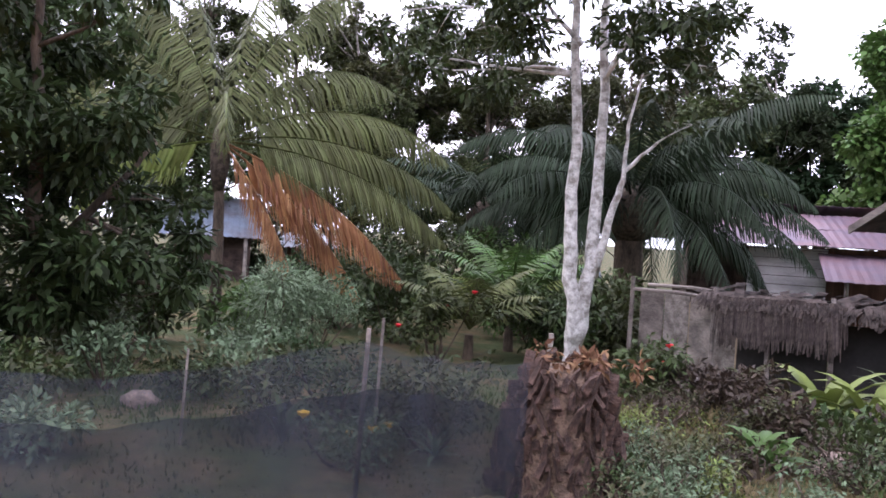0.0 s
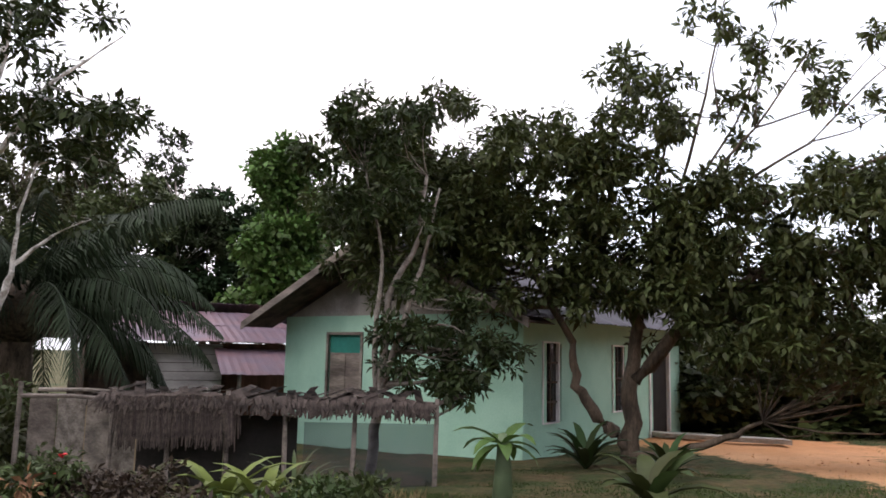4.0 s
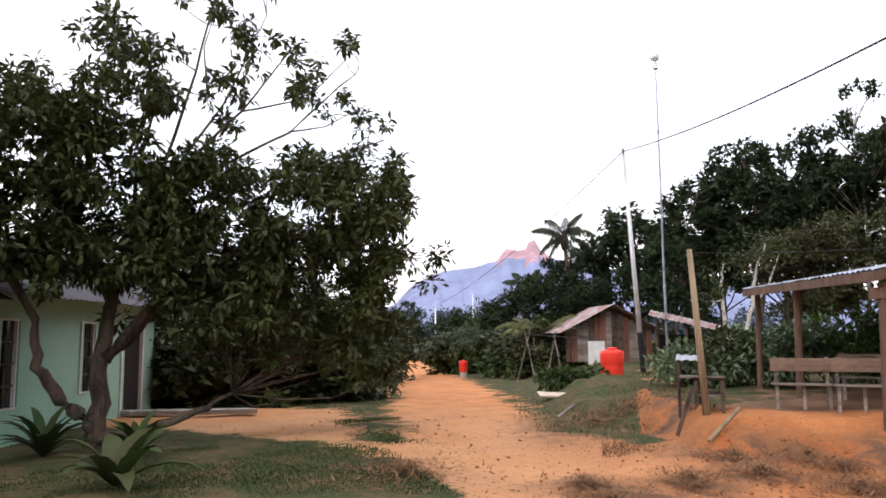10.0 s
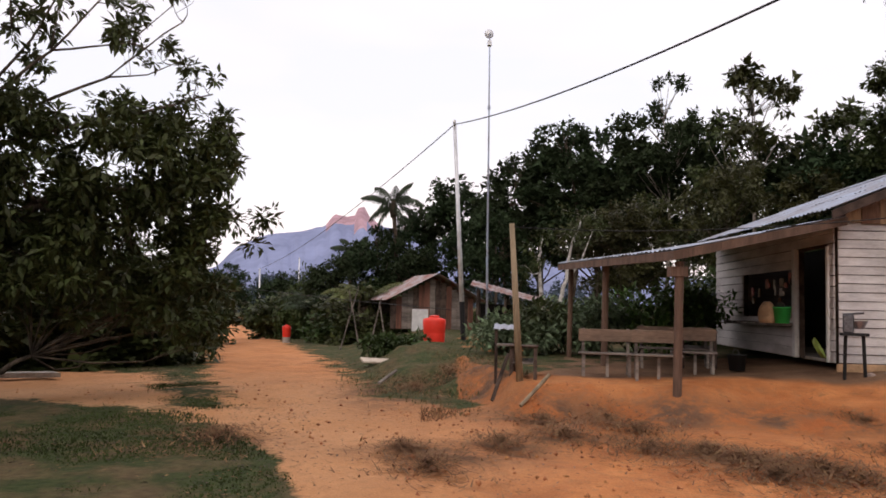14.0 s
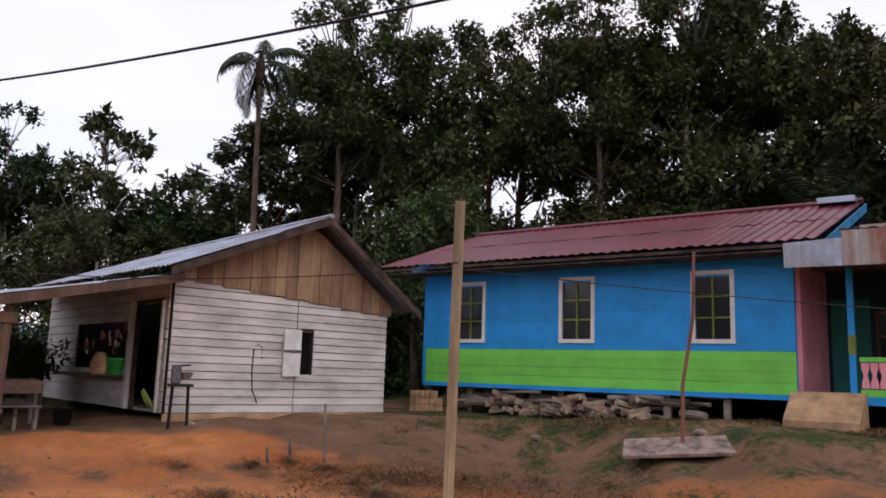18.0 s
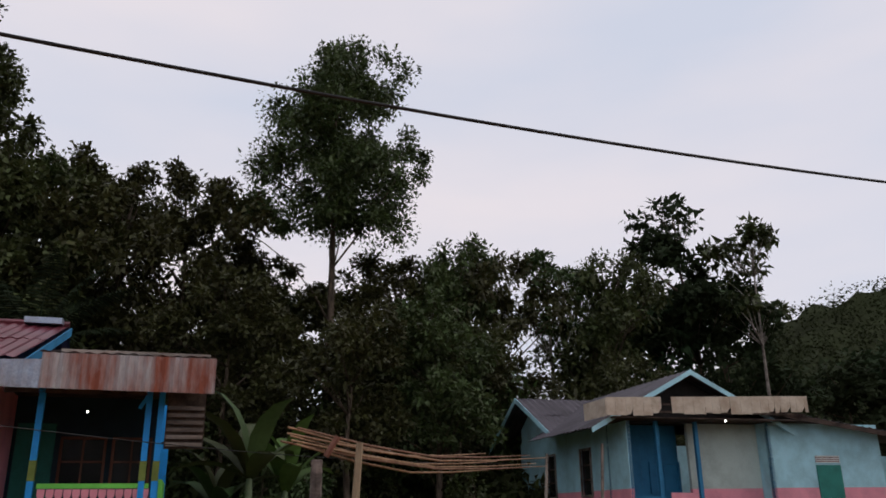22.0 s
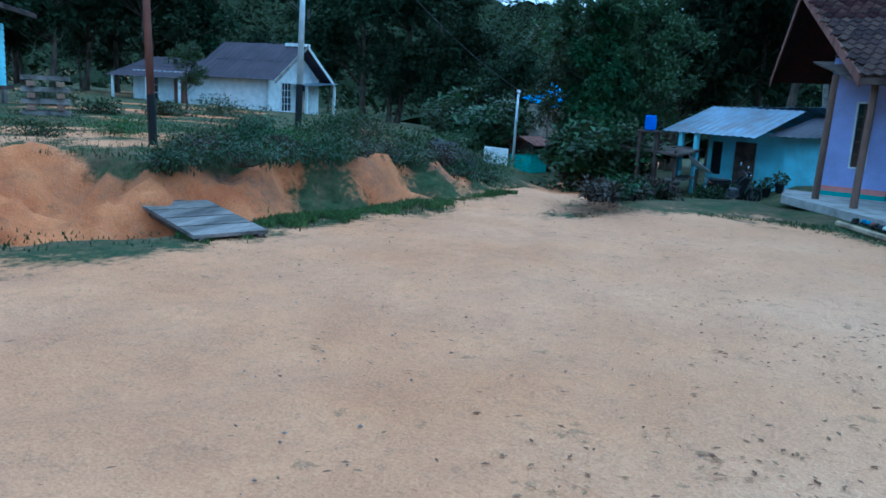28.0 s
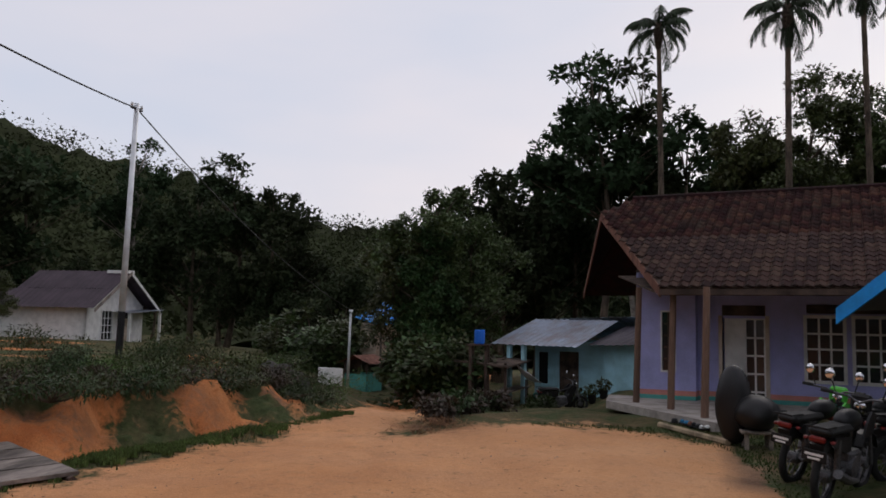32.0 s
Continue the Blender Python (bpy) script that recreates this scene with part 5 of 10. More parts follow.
def blue_house():
    m, L = frame_from(bA, bB)      # x along the front, y away from the camera is local +... see turn
    th = thing("blue_house", m, "blue and lime-green plank house on stilts, maroon metal roof", "house")
    F = Matrix.Scale(-1, 4, (0, 1, 0)) if (m.to_3x3() @ Vector((0, 1, 0))).dot(Vector((bA + bB))) < 0 else Matrix()
    base, split, top = 0.66, 1.42, 3.35
    D = 5.5
    wins = []
    for az in (135.45, 142.8, 151.8):
        d = at(az, 1)
        ab = bB - bA
        t = (d.x * -bA.y + d.y * bA.x) / (d.y * -ab.x + d.x * ab.y) * 1.0
        # meet the wall's line
        det = d.x * ab.y - d.y * ab.x
        s = (bA.x * -d.y + bA.y * d.x) / -det
        wins.append(max(0.4, s * L))
    ww, wz0, wz1 = 0.66, 1.64, 2.86
    holes = [(x, x + ww, wz0, wz1) for x in wins]
    part("wall", holed(L, base, top, 0.1, holes, F), M["blue_paint"], th)
    planks(th, F, 0, L, base, split, 0.2, M["green_paint"], lap=0.004, t=0.018, seed=1, gap=0.002)
    planks(th, F, 0, L, split, top, 0.2, M["blue_paint"], holes=holes, lap=0.004, t=0.018, seed=2, gap=0.002)
    part("sill_beam", boxed((-0.02, -0.06, base - 0.09), (L, 0.1, base - 0.004), F), M["blue_paint"], th)
    for x, *_ in holes:
        window_unit(th, F @ pose(x, -0.02, wz0), ww, wz1 - wz0, 2, 3, M["white_paint"], M["leaf_yellow"], True, fw=0.08, curtain=M["clay_block"] if x > 4 else None)
    part("side_wall", boxed((-0.1, 0, base), (0, D, top), F), M["blue_paint"], th)
    part("back_wall", boxed((0, D, base), (L + 2.9, D + 0.1, top), F), M["blue_paint"], th)
    part("floor", boxed((0, 0.1, base - 0.06), (L + 2.9, D, base), F), M["wood_dark"], th)
    # unseen board added at the rear to keep the space under the floor dark
    part("rear_skirt", boxed((0, D - 0.2, -0.3), (L + 2.9, D - 0.16, base - 0.07), F), M["wood_dark"], th)
    # stilts
    n = 8
    for i in range(n):
        x = 0.1 + (L - 0.2) * i / (n - 1)
        for yy in (0.05, 2.6, D - 0.1):
            part("stilt", boxed((x - 0.06, yy, -0.12), (x + 0.06, yy + 0.12, base - 0.06), F), M["wood_grey"], th)
    # roof
    ez, rz = 3.28, 4.55
    y0, yr, y1 = -0.75, 2.6, D + 0.7
    xl, xr = -0.95, L + 0.55
    flip = F[1][1] < 0

    def sheet(a, b, c, d, material, rows=2, pitch=0.22):
        pts = [F @ Vector(p) for p in (a, b, c, d)]
        if flip:
            pts = [pts[1], pts[0], pts[3], pts[2]]
        return corrugated(*pts, pitch, 0.03, rows)
    part("roof", sheet((xl, y0, ez), (xr, y0, ez), (xr + 0.25, yr, rz), (xl + 0.6, yr, rz), M["maroon_roof"]), M["maroon_roof"], th, "glossy maroon corrugated metal roof")
    part("roof", sheet((xr, y1, ez), (xl, y1, ez), (xl + 0.6, yr, rz), (xr + 0.25, yr, rz), M["maroon_roof"]), M["maroon_roof"], th, "glossy maroon corrugated metal roof")
    part("ridge_cap", tube(bmesh.new(), [F @ Vector((xl + 0.6, yr, rz + 0.03)), F @ Vector((xr + 0.25, yr, rz + 0.03))], 0.07, 6), M["maroon_roof"], th)
    part("ridge_patch", box(bmesh.new(), (xr - 0.55, yr - 0.35, rz - 0.02), (xr + 0.15, yr + 0.2, rz + 0.1), F), M["zinc"], th, "pale sheet patch on the ridge")
    part("gable", prism(bmesh.new(), [(0, 0), (1, 0), (0.5, 0.3)], 0, 0.01, F @ pose(xl, 0.5, top)), M["blue_paint"], th)
    bm = bmesh.new()
    P = [F @ Vector((xr + 0.05, y0 + 0.1, ez - 0.03)), F @ Vector((xr + 0.28, yr, rz - 0.03)), F @ Vector((xr + 0.28, yr, rz - 0.2)), F @ Vector((xr + 0.05, y0 + 0.1, ez - 0.2))]
    panel(bm, *P, 0.03)
    part("barge_board", bm, M["deep_blue"], th)
    part("eave_board", boxed((xl, y0 + 0.04, ez - 0.09), (xr, y0 + 0.07, ez - 0.03), F), M["wood_dark"], th)
    part("soffit", boxed((xl + 0.1, y0 + 0.06, ez - 0.16), (xr, 0.0, ez - 0.13), F), M["wood_dark"], th)
    # porch
    px1 = L + 2.8
    part("porch_floor", boxed((L, -0.05, base - 0.08), (px1, 2.4, base), F), M["wood_dark"], th)
    part("porch_beam", boxed((L, -0.09, base - 0.12), (px1 + 0.1, -0.052, base + 0.02), F), M["blue_paint"], th)
    part("porch_side_wall", boxed((L, 0.1, base), (L + 0.08, 2.4, top), F), M["pink_paint"], th, "dusky pink porch wall")
    bw = [(L + 1.0, L + 1.75, base + 0.75, base + 1.6), (L + 1.95, L + 2.6, base + 0.75, base + 1.6)]
    # back wall in the blue that already holds the porch shade
    part("porch_back_wall", holed(px1, base, top, 0.1, bw + [(0.0, L, base, top)], F, 2.4), M["shaded_blue"], th)
    for x0, x1, z0, z1 in bw:
        window_unit(th, F @ pose(x0, 2.4, z0), x1 - x0, z1 - z0, 2, 2, M["wood_red"], M["wood_red"], True, fw=0.05)
    part("door", bevelled((L + 0.15, 2.36, base), (L + 0.85, 2.4, base + 1.9), 0.01, F), M["deep_green"], th)
    for x in (L + 0.9, L + 2.63, L + 2.84):
        part("porch_post", boxed((x - 0.05, -0.05, base - 0.1), (x + 0.05, 0.05, top - 0.05), F), M["blue_paint"], th)
        part("post_band", boxed((x - 0.054, -0.054, base + 0.72), (x + 0.054, 0.054, base + 1.05), F), M["leaf_yellow"], th, "yellow-green painted band")
    part("porch_brace", boxed((-0.03, -0.04, 0), (0.03, 0.0, 0.7), F @ pose(L + 2.48, 0, top - 0.75, 0, 28, 0)), M["blue_paint"], th)
    part("rail", boxed((L + 1.0, -0.03, base + 0.6), (px1 - 0.05, 0.03, base + 0.68), F), M["green_paint"], th)
    part("rail", boxed((L + 1.0, -0.03, base + 0.02), (px1 - 0.05, 0.03, base + 0.14), F), M["green_paint"], th)
    k = 0
    x = L + 1.02
    while x < px1 - 0.14:
        bm = prism(bmesh.new(), [(x, base + 0.16), (x + 0.12, base + 0.16), (x + 0.12, base + 0.24), (x + 0.085, base + 0.37), (x + 0.12, base + 0.5), (x + 0.12, base + 0.59), (x, base + 0.59), (x, base + 0.5), (x + 0.035, base + 0.37), (x, base + 0.24)], -0.015, 0.015, F)
        part("baluster", bm, M["pink_paint"], th)
        x += 0.135
        k += 1
    q = [(L + 0.9, -0.85, ez + 0.10), (L + 3.68, -0.85, ez + 0.10), (L + 3.68, 2.6, ez + 0.45), (L + 0.9, 2.6, ez + 0.45)]
    part("porch_roof", sheet(*q, M["zinc_rust"], 1), M["zinc_rust"], th)
    part("fascia", sheet((L + 0.05, -0.88, ez - 0.48), (L + 0.98, -0.88, ez - 0.49), (L + 0.98, -0.9, ez - 0.02), (L + 0.05, -0.9, ez - 0.06), None, 1, 0.14), M["zinc"], th, "dull zinc fascia sheet")
    part("fascia", sheet((L + 0.96, -0.89, ez - 0.49), (L + 3.70, -0.89, ez - 0.51), (L + 3.70, -0.91, ez + 0.09), (L + 0.96, -0.91, ez + 0.09), None, 1, 0.14), M["zinc_rust"], th, "rust-streaked zinc fascia sheet")
    part("roof_lip", boxed((L + 1.2, -0.7, ez + 0.13), (L + 3.6, -0.5, ez + 0.2), F), M["wood_grey"], th)
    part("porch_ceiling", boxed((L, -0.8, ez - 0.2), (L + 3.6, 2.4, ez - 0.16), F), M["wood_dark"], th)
    part("eave_beam", boxed((L + 0.3, -0.05, ez - 0.45), (px1, 0.03, ez - 0.36), F), M["wood_dark"], th)
    part("porch_end_wall", boxed((px1 + 0.1, 0.1, base - 0.1), (px1 + 0.16, 2.4, base + 0.75), F), M["green_paint"], th, "green painted low end wall")
    part("louvre_backing", boxed((px1 + 0.12, 0.5, base + 1.3), (L + 3.6, 0.56, ez - 0.2), F), M["wood_dark"], th)
    for k in range(6):
        part("louvre", boxed((px1 + 0.14, 0.44, base + 1.34 + k * 0.13), (L + 3.58, 0.49, base + 1.41 + k * 0.13), F), M["wood_grey"], th)
    # lamp
    part("bulb", lathe(bmesh.new(), [(0.006, 0.035), (0.02, 0.018), (0.018, 0.0), (0.006, -0.01)], 10, F @ pose(L + 1.55, 0.8, base + 1.95)), M["bulb"], th, "small lit bulb")
    # steps
    part("steps", prism(bmesh.new(), [(-0.9, 0.0), (0.0, 0.0), (0.0, 0.62), (-0.25, 0.6), (-0.85, 0.18), (-0.9, 0.15)], 0, 1.15, F @ pose(L - 0.05, 0, 0.12, 0, 0, 90) @ Matrix.Scale(-1, 4, (0, 1, 0))), M["clay_block"], th, "sloping clay-coloured entrance ramp")
    return L


blue_house()


def logs_under(az0, az1, d0, d1, n, seed):
    rng = random.Random(seed)
    for i in range(n):
        az = az0 + (az1 - az0) * (i + rng.random()) / n
        d = d0 + (d1 - d0) * (az - az0) / (az1 - az0) + rng.uniform(-0.2, 0.3)
        L = rng.uniform(0.5, 1.3)
        z = gz(az, d) + rng.uniform(0.05, 0.46)
        p = at(az, d, z)
        m = pose(p.x, p.y, p.z, rng.uniform(-4, 4), rng.uniform(-5, 5), rng.uniform(-20, 20) + 8)
        r = rng.uniform(0.03, 0.08)
        ob = obj("log", tube(bmesh.new(), [m @ Vector((-L / 2, 0, 0)), m @ Vector((0, 0, 0.02)), m @ Vector((L / 2, 0, 0))], [r, r * 1.05, r * 0.9], 7), M["wood_grey"])
        tagged(ob, "weathered firewood log stored under the blue house", "log", "firewood under the blue house")


def split_wood(az0, az1, d0, d1, n, seed):
    """A loose heap of short split logs, alike pieces on a few meshes."""
    rng = random.Random(seed)
    p0 = at((az0 + az1) / 2, (d0 + d1) / 2)
    th = thing("firewood_heap", pose(p0.x, p0.y, 0), "loose heap of short split firewood under the blue house", "firewood")
    kinds_ = []
    for k in range(4):
        bm = prism(bmesh.new(), [(-0.06, -0.03), (0.05, -0.04), (0.06, 0.02), (0.0, 0.06 + 0.01 * k)], -0.2 - 0.03 * k, 0.2 + 0.02 * k)
        me = bpy.data.meshes.new("split_log")
        bm.to_mesh(me)
        bm.free()
        me.materials.append(M["wood_split"])
        kinds_.append(me)
    for i in range(n):
        u = rng.random()
        az, d = az0 + (az1 - az0) * u, d0 + (d1 - d0) * u + rng.uniform(-0.15, 0.5)
        q = at(az, d, gz(az, d) + 0.04 + 0.36 * rng.random() ** 1.4 * (0.6 + 0.4 * math.sin(u * 14)))
        ob = new("split_log", kinds_[i % 4])
        ob.parent = th
        ob.matrix_basis = pose(q.x - p0.x, q.y - p0.y, q.z, rng.uniform(-18, 18), rng.uniform(-40, 40), rng.uniform(-75, 75))


logs_under(136.5, 152, 18.3, 16.0, 40, 3)
split_wood(138.0, 148.0, 17.6, 15.9, 130, 4)

# the light-blue and pink house
lF = Vector((-7.15, -19.2, 0.55))


def pink_house():
    # x along the front away to the hill, y into the house
    ang = math.degrees(math.atan2(-0.13, -0.99))
    th = thing("pink_house", pose(lF.x, lF.y, lF.z, 0, 0, ang), "light-blue plank house with a pink base on short stilts", "house")
    base, split, top = 0.66, 1.54, 3.15
    L, D, pr = 7.45, 7.2, 4.0
    wf = (5.35, 6.1, 1.27, 2.1)
    wv = (5.35, 6.1, 2.16, 2.34)

    def two(name, a, b, y, holes=(), upper="sky_paint"):
        part(name, holed(b - a, base, split, 0.1, [(h[0] - a, h[1] - a, h[2], h[3]) for h in holes], pose(a, y, 0)), M["pink_paint"], th, "pink painted lower wall")
        part(name, holed(b - a, split, top, 0.1, [(h[0] - a, h[1] - a, h[2], h[3]) for h in holes], pose(a, y, 0)), M[upper], th)
    two("wall", pr, L, 0.0, [wf, wv], "sky_paint")
    part("porch_return", boxed((pr, 0.1, base), (pr + 0.08, 0.6, top)), M["sky_paint"], th)
    two("porch_back_wall", 1.95, pr, 0.45, (), "pale_paint")
    part("porch_wall", boxed((0.0, 1.0, base), (1.95, 1.1, top)), M["deep_blue"], th, "deep blue porch wall")
    window_unit(th, pose(1.15, 0.98, base + 0.85), 0.75, 0.65, 2, 2, M["deep_blue"], M["deep_blue"], True)
    part("door", bevelled((0.1, 0.95, base), (0.85, 0.99, base + 1.9), 0.01), M["deep_blue"], th)
    part("shutter", bevelled((wf[0], -0.03, wf[2]), (wf[1], 0.03, wf[3]), 0.01), M["deep_green"], th, "closed dark green shutter")
    part("vent_slats", boxed((wv[0], 0.02, wv[2]), (wv[1], 0.05, wv[3])), M["wood_red"], th)
    for s in range(4):
        part("slat", boxed((wv[0], -0.02, wv[2] + s * 0.05), (wv[1], 0.0, wv[2] + s * 0.05 + 0.025)), M["white_paint"], th)
    planks(th, pose(0, 0.25, 0), L + 0.05, L + 1.35, base - 0.02, 2.35, 0.17, M["sky_paint"], seed=6)
    part("annex_wall", boxed((L + 0.05, 0.26, base), (L + 1.35, 0.36, 2.35)), M["sky_paint"], th)
    # side wall with two narrow windows
    SD = pose(0, 0, 0, 0, 0, 90) @ Matrix.Scale(-1, 4, (0, 1, 0))
    hs = [(2.1, 2.7, 1.45, 2.6), (4.5, 5.1, 1.45, 2.6)]
    part("side_wall", holed(D, base, split, 0.1, hs, SD), M["pink_paint"], th, "pink painted lower wall")
    part("side_wall", holed(D, split, top, 0.1, hs, SD), M["sky_paint"], th)
    for h in hs:
        window_unit(th, SD @ pose(h[0], 0, h[2]), 0.6, 1.15, 1, 3, M["wood_grey"], M["wood_dark"], True)
    part("back_wall", boxed((0, D, base), (L + 1.5, D + 0.1, top)), M["sky_paint"], th)
    part("floor", boxed((0, 0.1, base - 0.1), (L + 1.5, D, base)), M["wood_dark"], th)
    part("porch_beam", boxed((0.0, -0.02, base - 0.12), (L, 0.1, base - 0.004)), M["wood_dark"], th)
    part("porch_rail", boxed((1.1, 0.02, base), (1.85, 0.06, base + 0.78)), M["pink_paint"], th, "pink porch parapet")
    part("porch_gate", boxed((0.1, 0.03, base), (0.8, 0.07, base + 0.7)), M["deep_blue"], th)
    for x in (0.02, 0.8, 1.9, pr):
        part("porch_post", boxed((x, 0.0, base), (x + 0.09, 0.09, top)), M["deep_blue"], th)
    for x in (0.1, 1.2, 2.4, 3.5, 4.6, 5.6, 6.6, 7.4, 8.6):
        for y in (0.05, 3.4, 6.8):
            part("stilt", boxed((x - 0.06, y, -0.5), (x + 0.06, y + 0.12, base - 0.1)), M["wood_grey"], th)
    # roofs: a rear wing with its gable to the side, a front gable over the porch, a low roof over the annex
    ry, rz = 6.0, 4.45
    part("roof", corrugated((-0.6, 3.3, 3.12), (6.0, 3.3, 3.12), (6.0, ry, rz), (-0.6, ry, rz), 0.22, 0.03, 2), M["dark_roof"], th, "dark ribbed metal roof")
    part("roof", corrugated((6.0, 8.7, 3.05), (-0.6, 8.7, 3.05), (-0.6, ry, rz), (6.0, ry, rz), 0.22, 0.03, 2), M["dark_roof"], th, "dark ribbed metal roof")
    part("side_gable", prism(bmesh.new(), [(3.7, top), (D, top), (D, 3.6), (ry, 4.3)], 0, 0.06, SD), M["sky_paint"], th)
    for y0, z0 in ((3.3, 3.12), (8.7, 3.05)):
        bm = bmesh.new()
        panel(bm, (-0.62, y0, z0 + 0.02), (-0.62, ry, rz + 0.02), (-0.62, ry, rz - 0.14), (-0.62, y0, z0 - 0.14), 0.03)
        part("barge_board", bm, M["sky_paint"], th)
    part("roof", corrugated((pr - 0.3, -0.35, 3.46), (L + 1.9, -0.35, 2.66), (L + 1.9, 4.0, 3.0), (pr - 0.3, 4.0, 3.8), 0.22, 0.03, 2), M["dark_roof"], th, "low dark metal roof over the annex")
    part("roof_edge", panel(bmesh.new(), (pr - 0.3, -0.38, 3.46), (L + 1.9, -0.38, 2.66), (L + 1.9, -0.38, 2.54), (pr - 0.3, -0.38, 3.34), 0.03), M["wood_dark"], th)
    # near-black board fills the open gable, its shade put into the colour
    part("porch_gable", prism(bmesh.new(), [(-0.4, 3.16), (4.1, 3.16), (1.85, 4.28)], 0.3, 0.36), M["room_dark"], th, "front gable closed by a near-black board for its shade")
    for x0 in (-1.0, 4.7):
        a, b, c, d = Vector((x0, -0.15, 2.94)), Vector((x0, 4.0, 2.94)), Vector((1.85, 5.4, 4.42)), Vector((1.85, -0.15, 4.42))
        if x0 < 1:
            a, b, c, d = b, a, d, c
        part("porch_gable_roof", corrugated(a, b, c, d, 0.22, 0.03, 1), M["dark_roof"], th)
        bm = bmesh.new()
        e0, e1 = Vector((x0, -0.18, 2.96)), Vector((1.85, -0.18, 4.44))
        panel(bm, e0, e1, e1 - Vector((0, 0, 0.13)), e0 - Vector((0, 0, 0.13)), 0.03)
        part("barge_board", bm, M["sky_paint"], th)
    # the torn cloth fascia, higher towards the annex, with one sheet missing
    rng = random.Random(9)
    x = -0.72
    while x < 4.95:
        w = min(rng.uniform(0.16, 0.34), 4.99 - x)
        zt, zb = 3.66 + 0.028 * x, 3.23 + 0.028 * x + rng.uniform(-0.03, 0.04)
        if not 0.55 < x < 0.85:
            bm = prism(bmesh.new(), [(x, zt), (x + w - 0.004, zt + 0.005), (x + w - 0.004, zb + rng.choice((0, 0, 0.14))), (x + w * 0.6, zb + 0.01), (x + 0.005, zb)], -0.48, -0.465 + rng.uniform(-0.008, 0.008))
            part("fascia_sheet", bm, M["cream_cloth"], th)
        x += w
    part("fascia_sheet", boxed((-0.74, -0.46, 3.2), (-0.715, 0.75, 3.62)), M["cream_cloth"], th)
    for z in (3.3, 3.48):
        part("fascia_batten", boxed((-0.6, -0.455, z), (4.9, -0.42, z + 0.05)), M["wood_dark"], th)
    part("porch_roof", boxed((-0.5, -0.42, 3.17), (4.9, 0.9, 3.2)), M["wood_dark"], th)
    part("bulb", lathe(bmesh.new(), [(0.006, 0.04), (0.028, 0.02), (0.025, 0.0), (0.006, -0.012)], 10, pose(2.55, -0.4, 3.12)), M["bulb"], th, "small lit bulb under the fascia")
    part("steps", prism(bmesh.new(), [(-1.1, -0.15), (0.0, -0.15), (0.0, 0.6), (-0.3, 0.58), (-1.0, 0.1)], 0, 1.5, pose(2.4, 0, 0.1, 0, 0, 90) @ Matrix.Scale(1, 4)), M["clay_block"], th, "clay-coloured block steps")


pink_house()


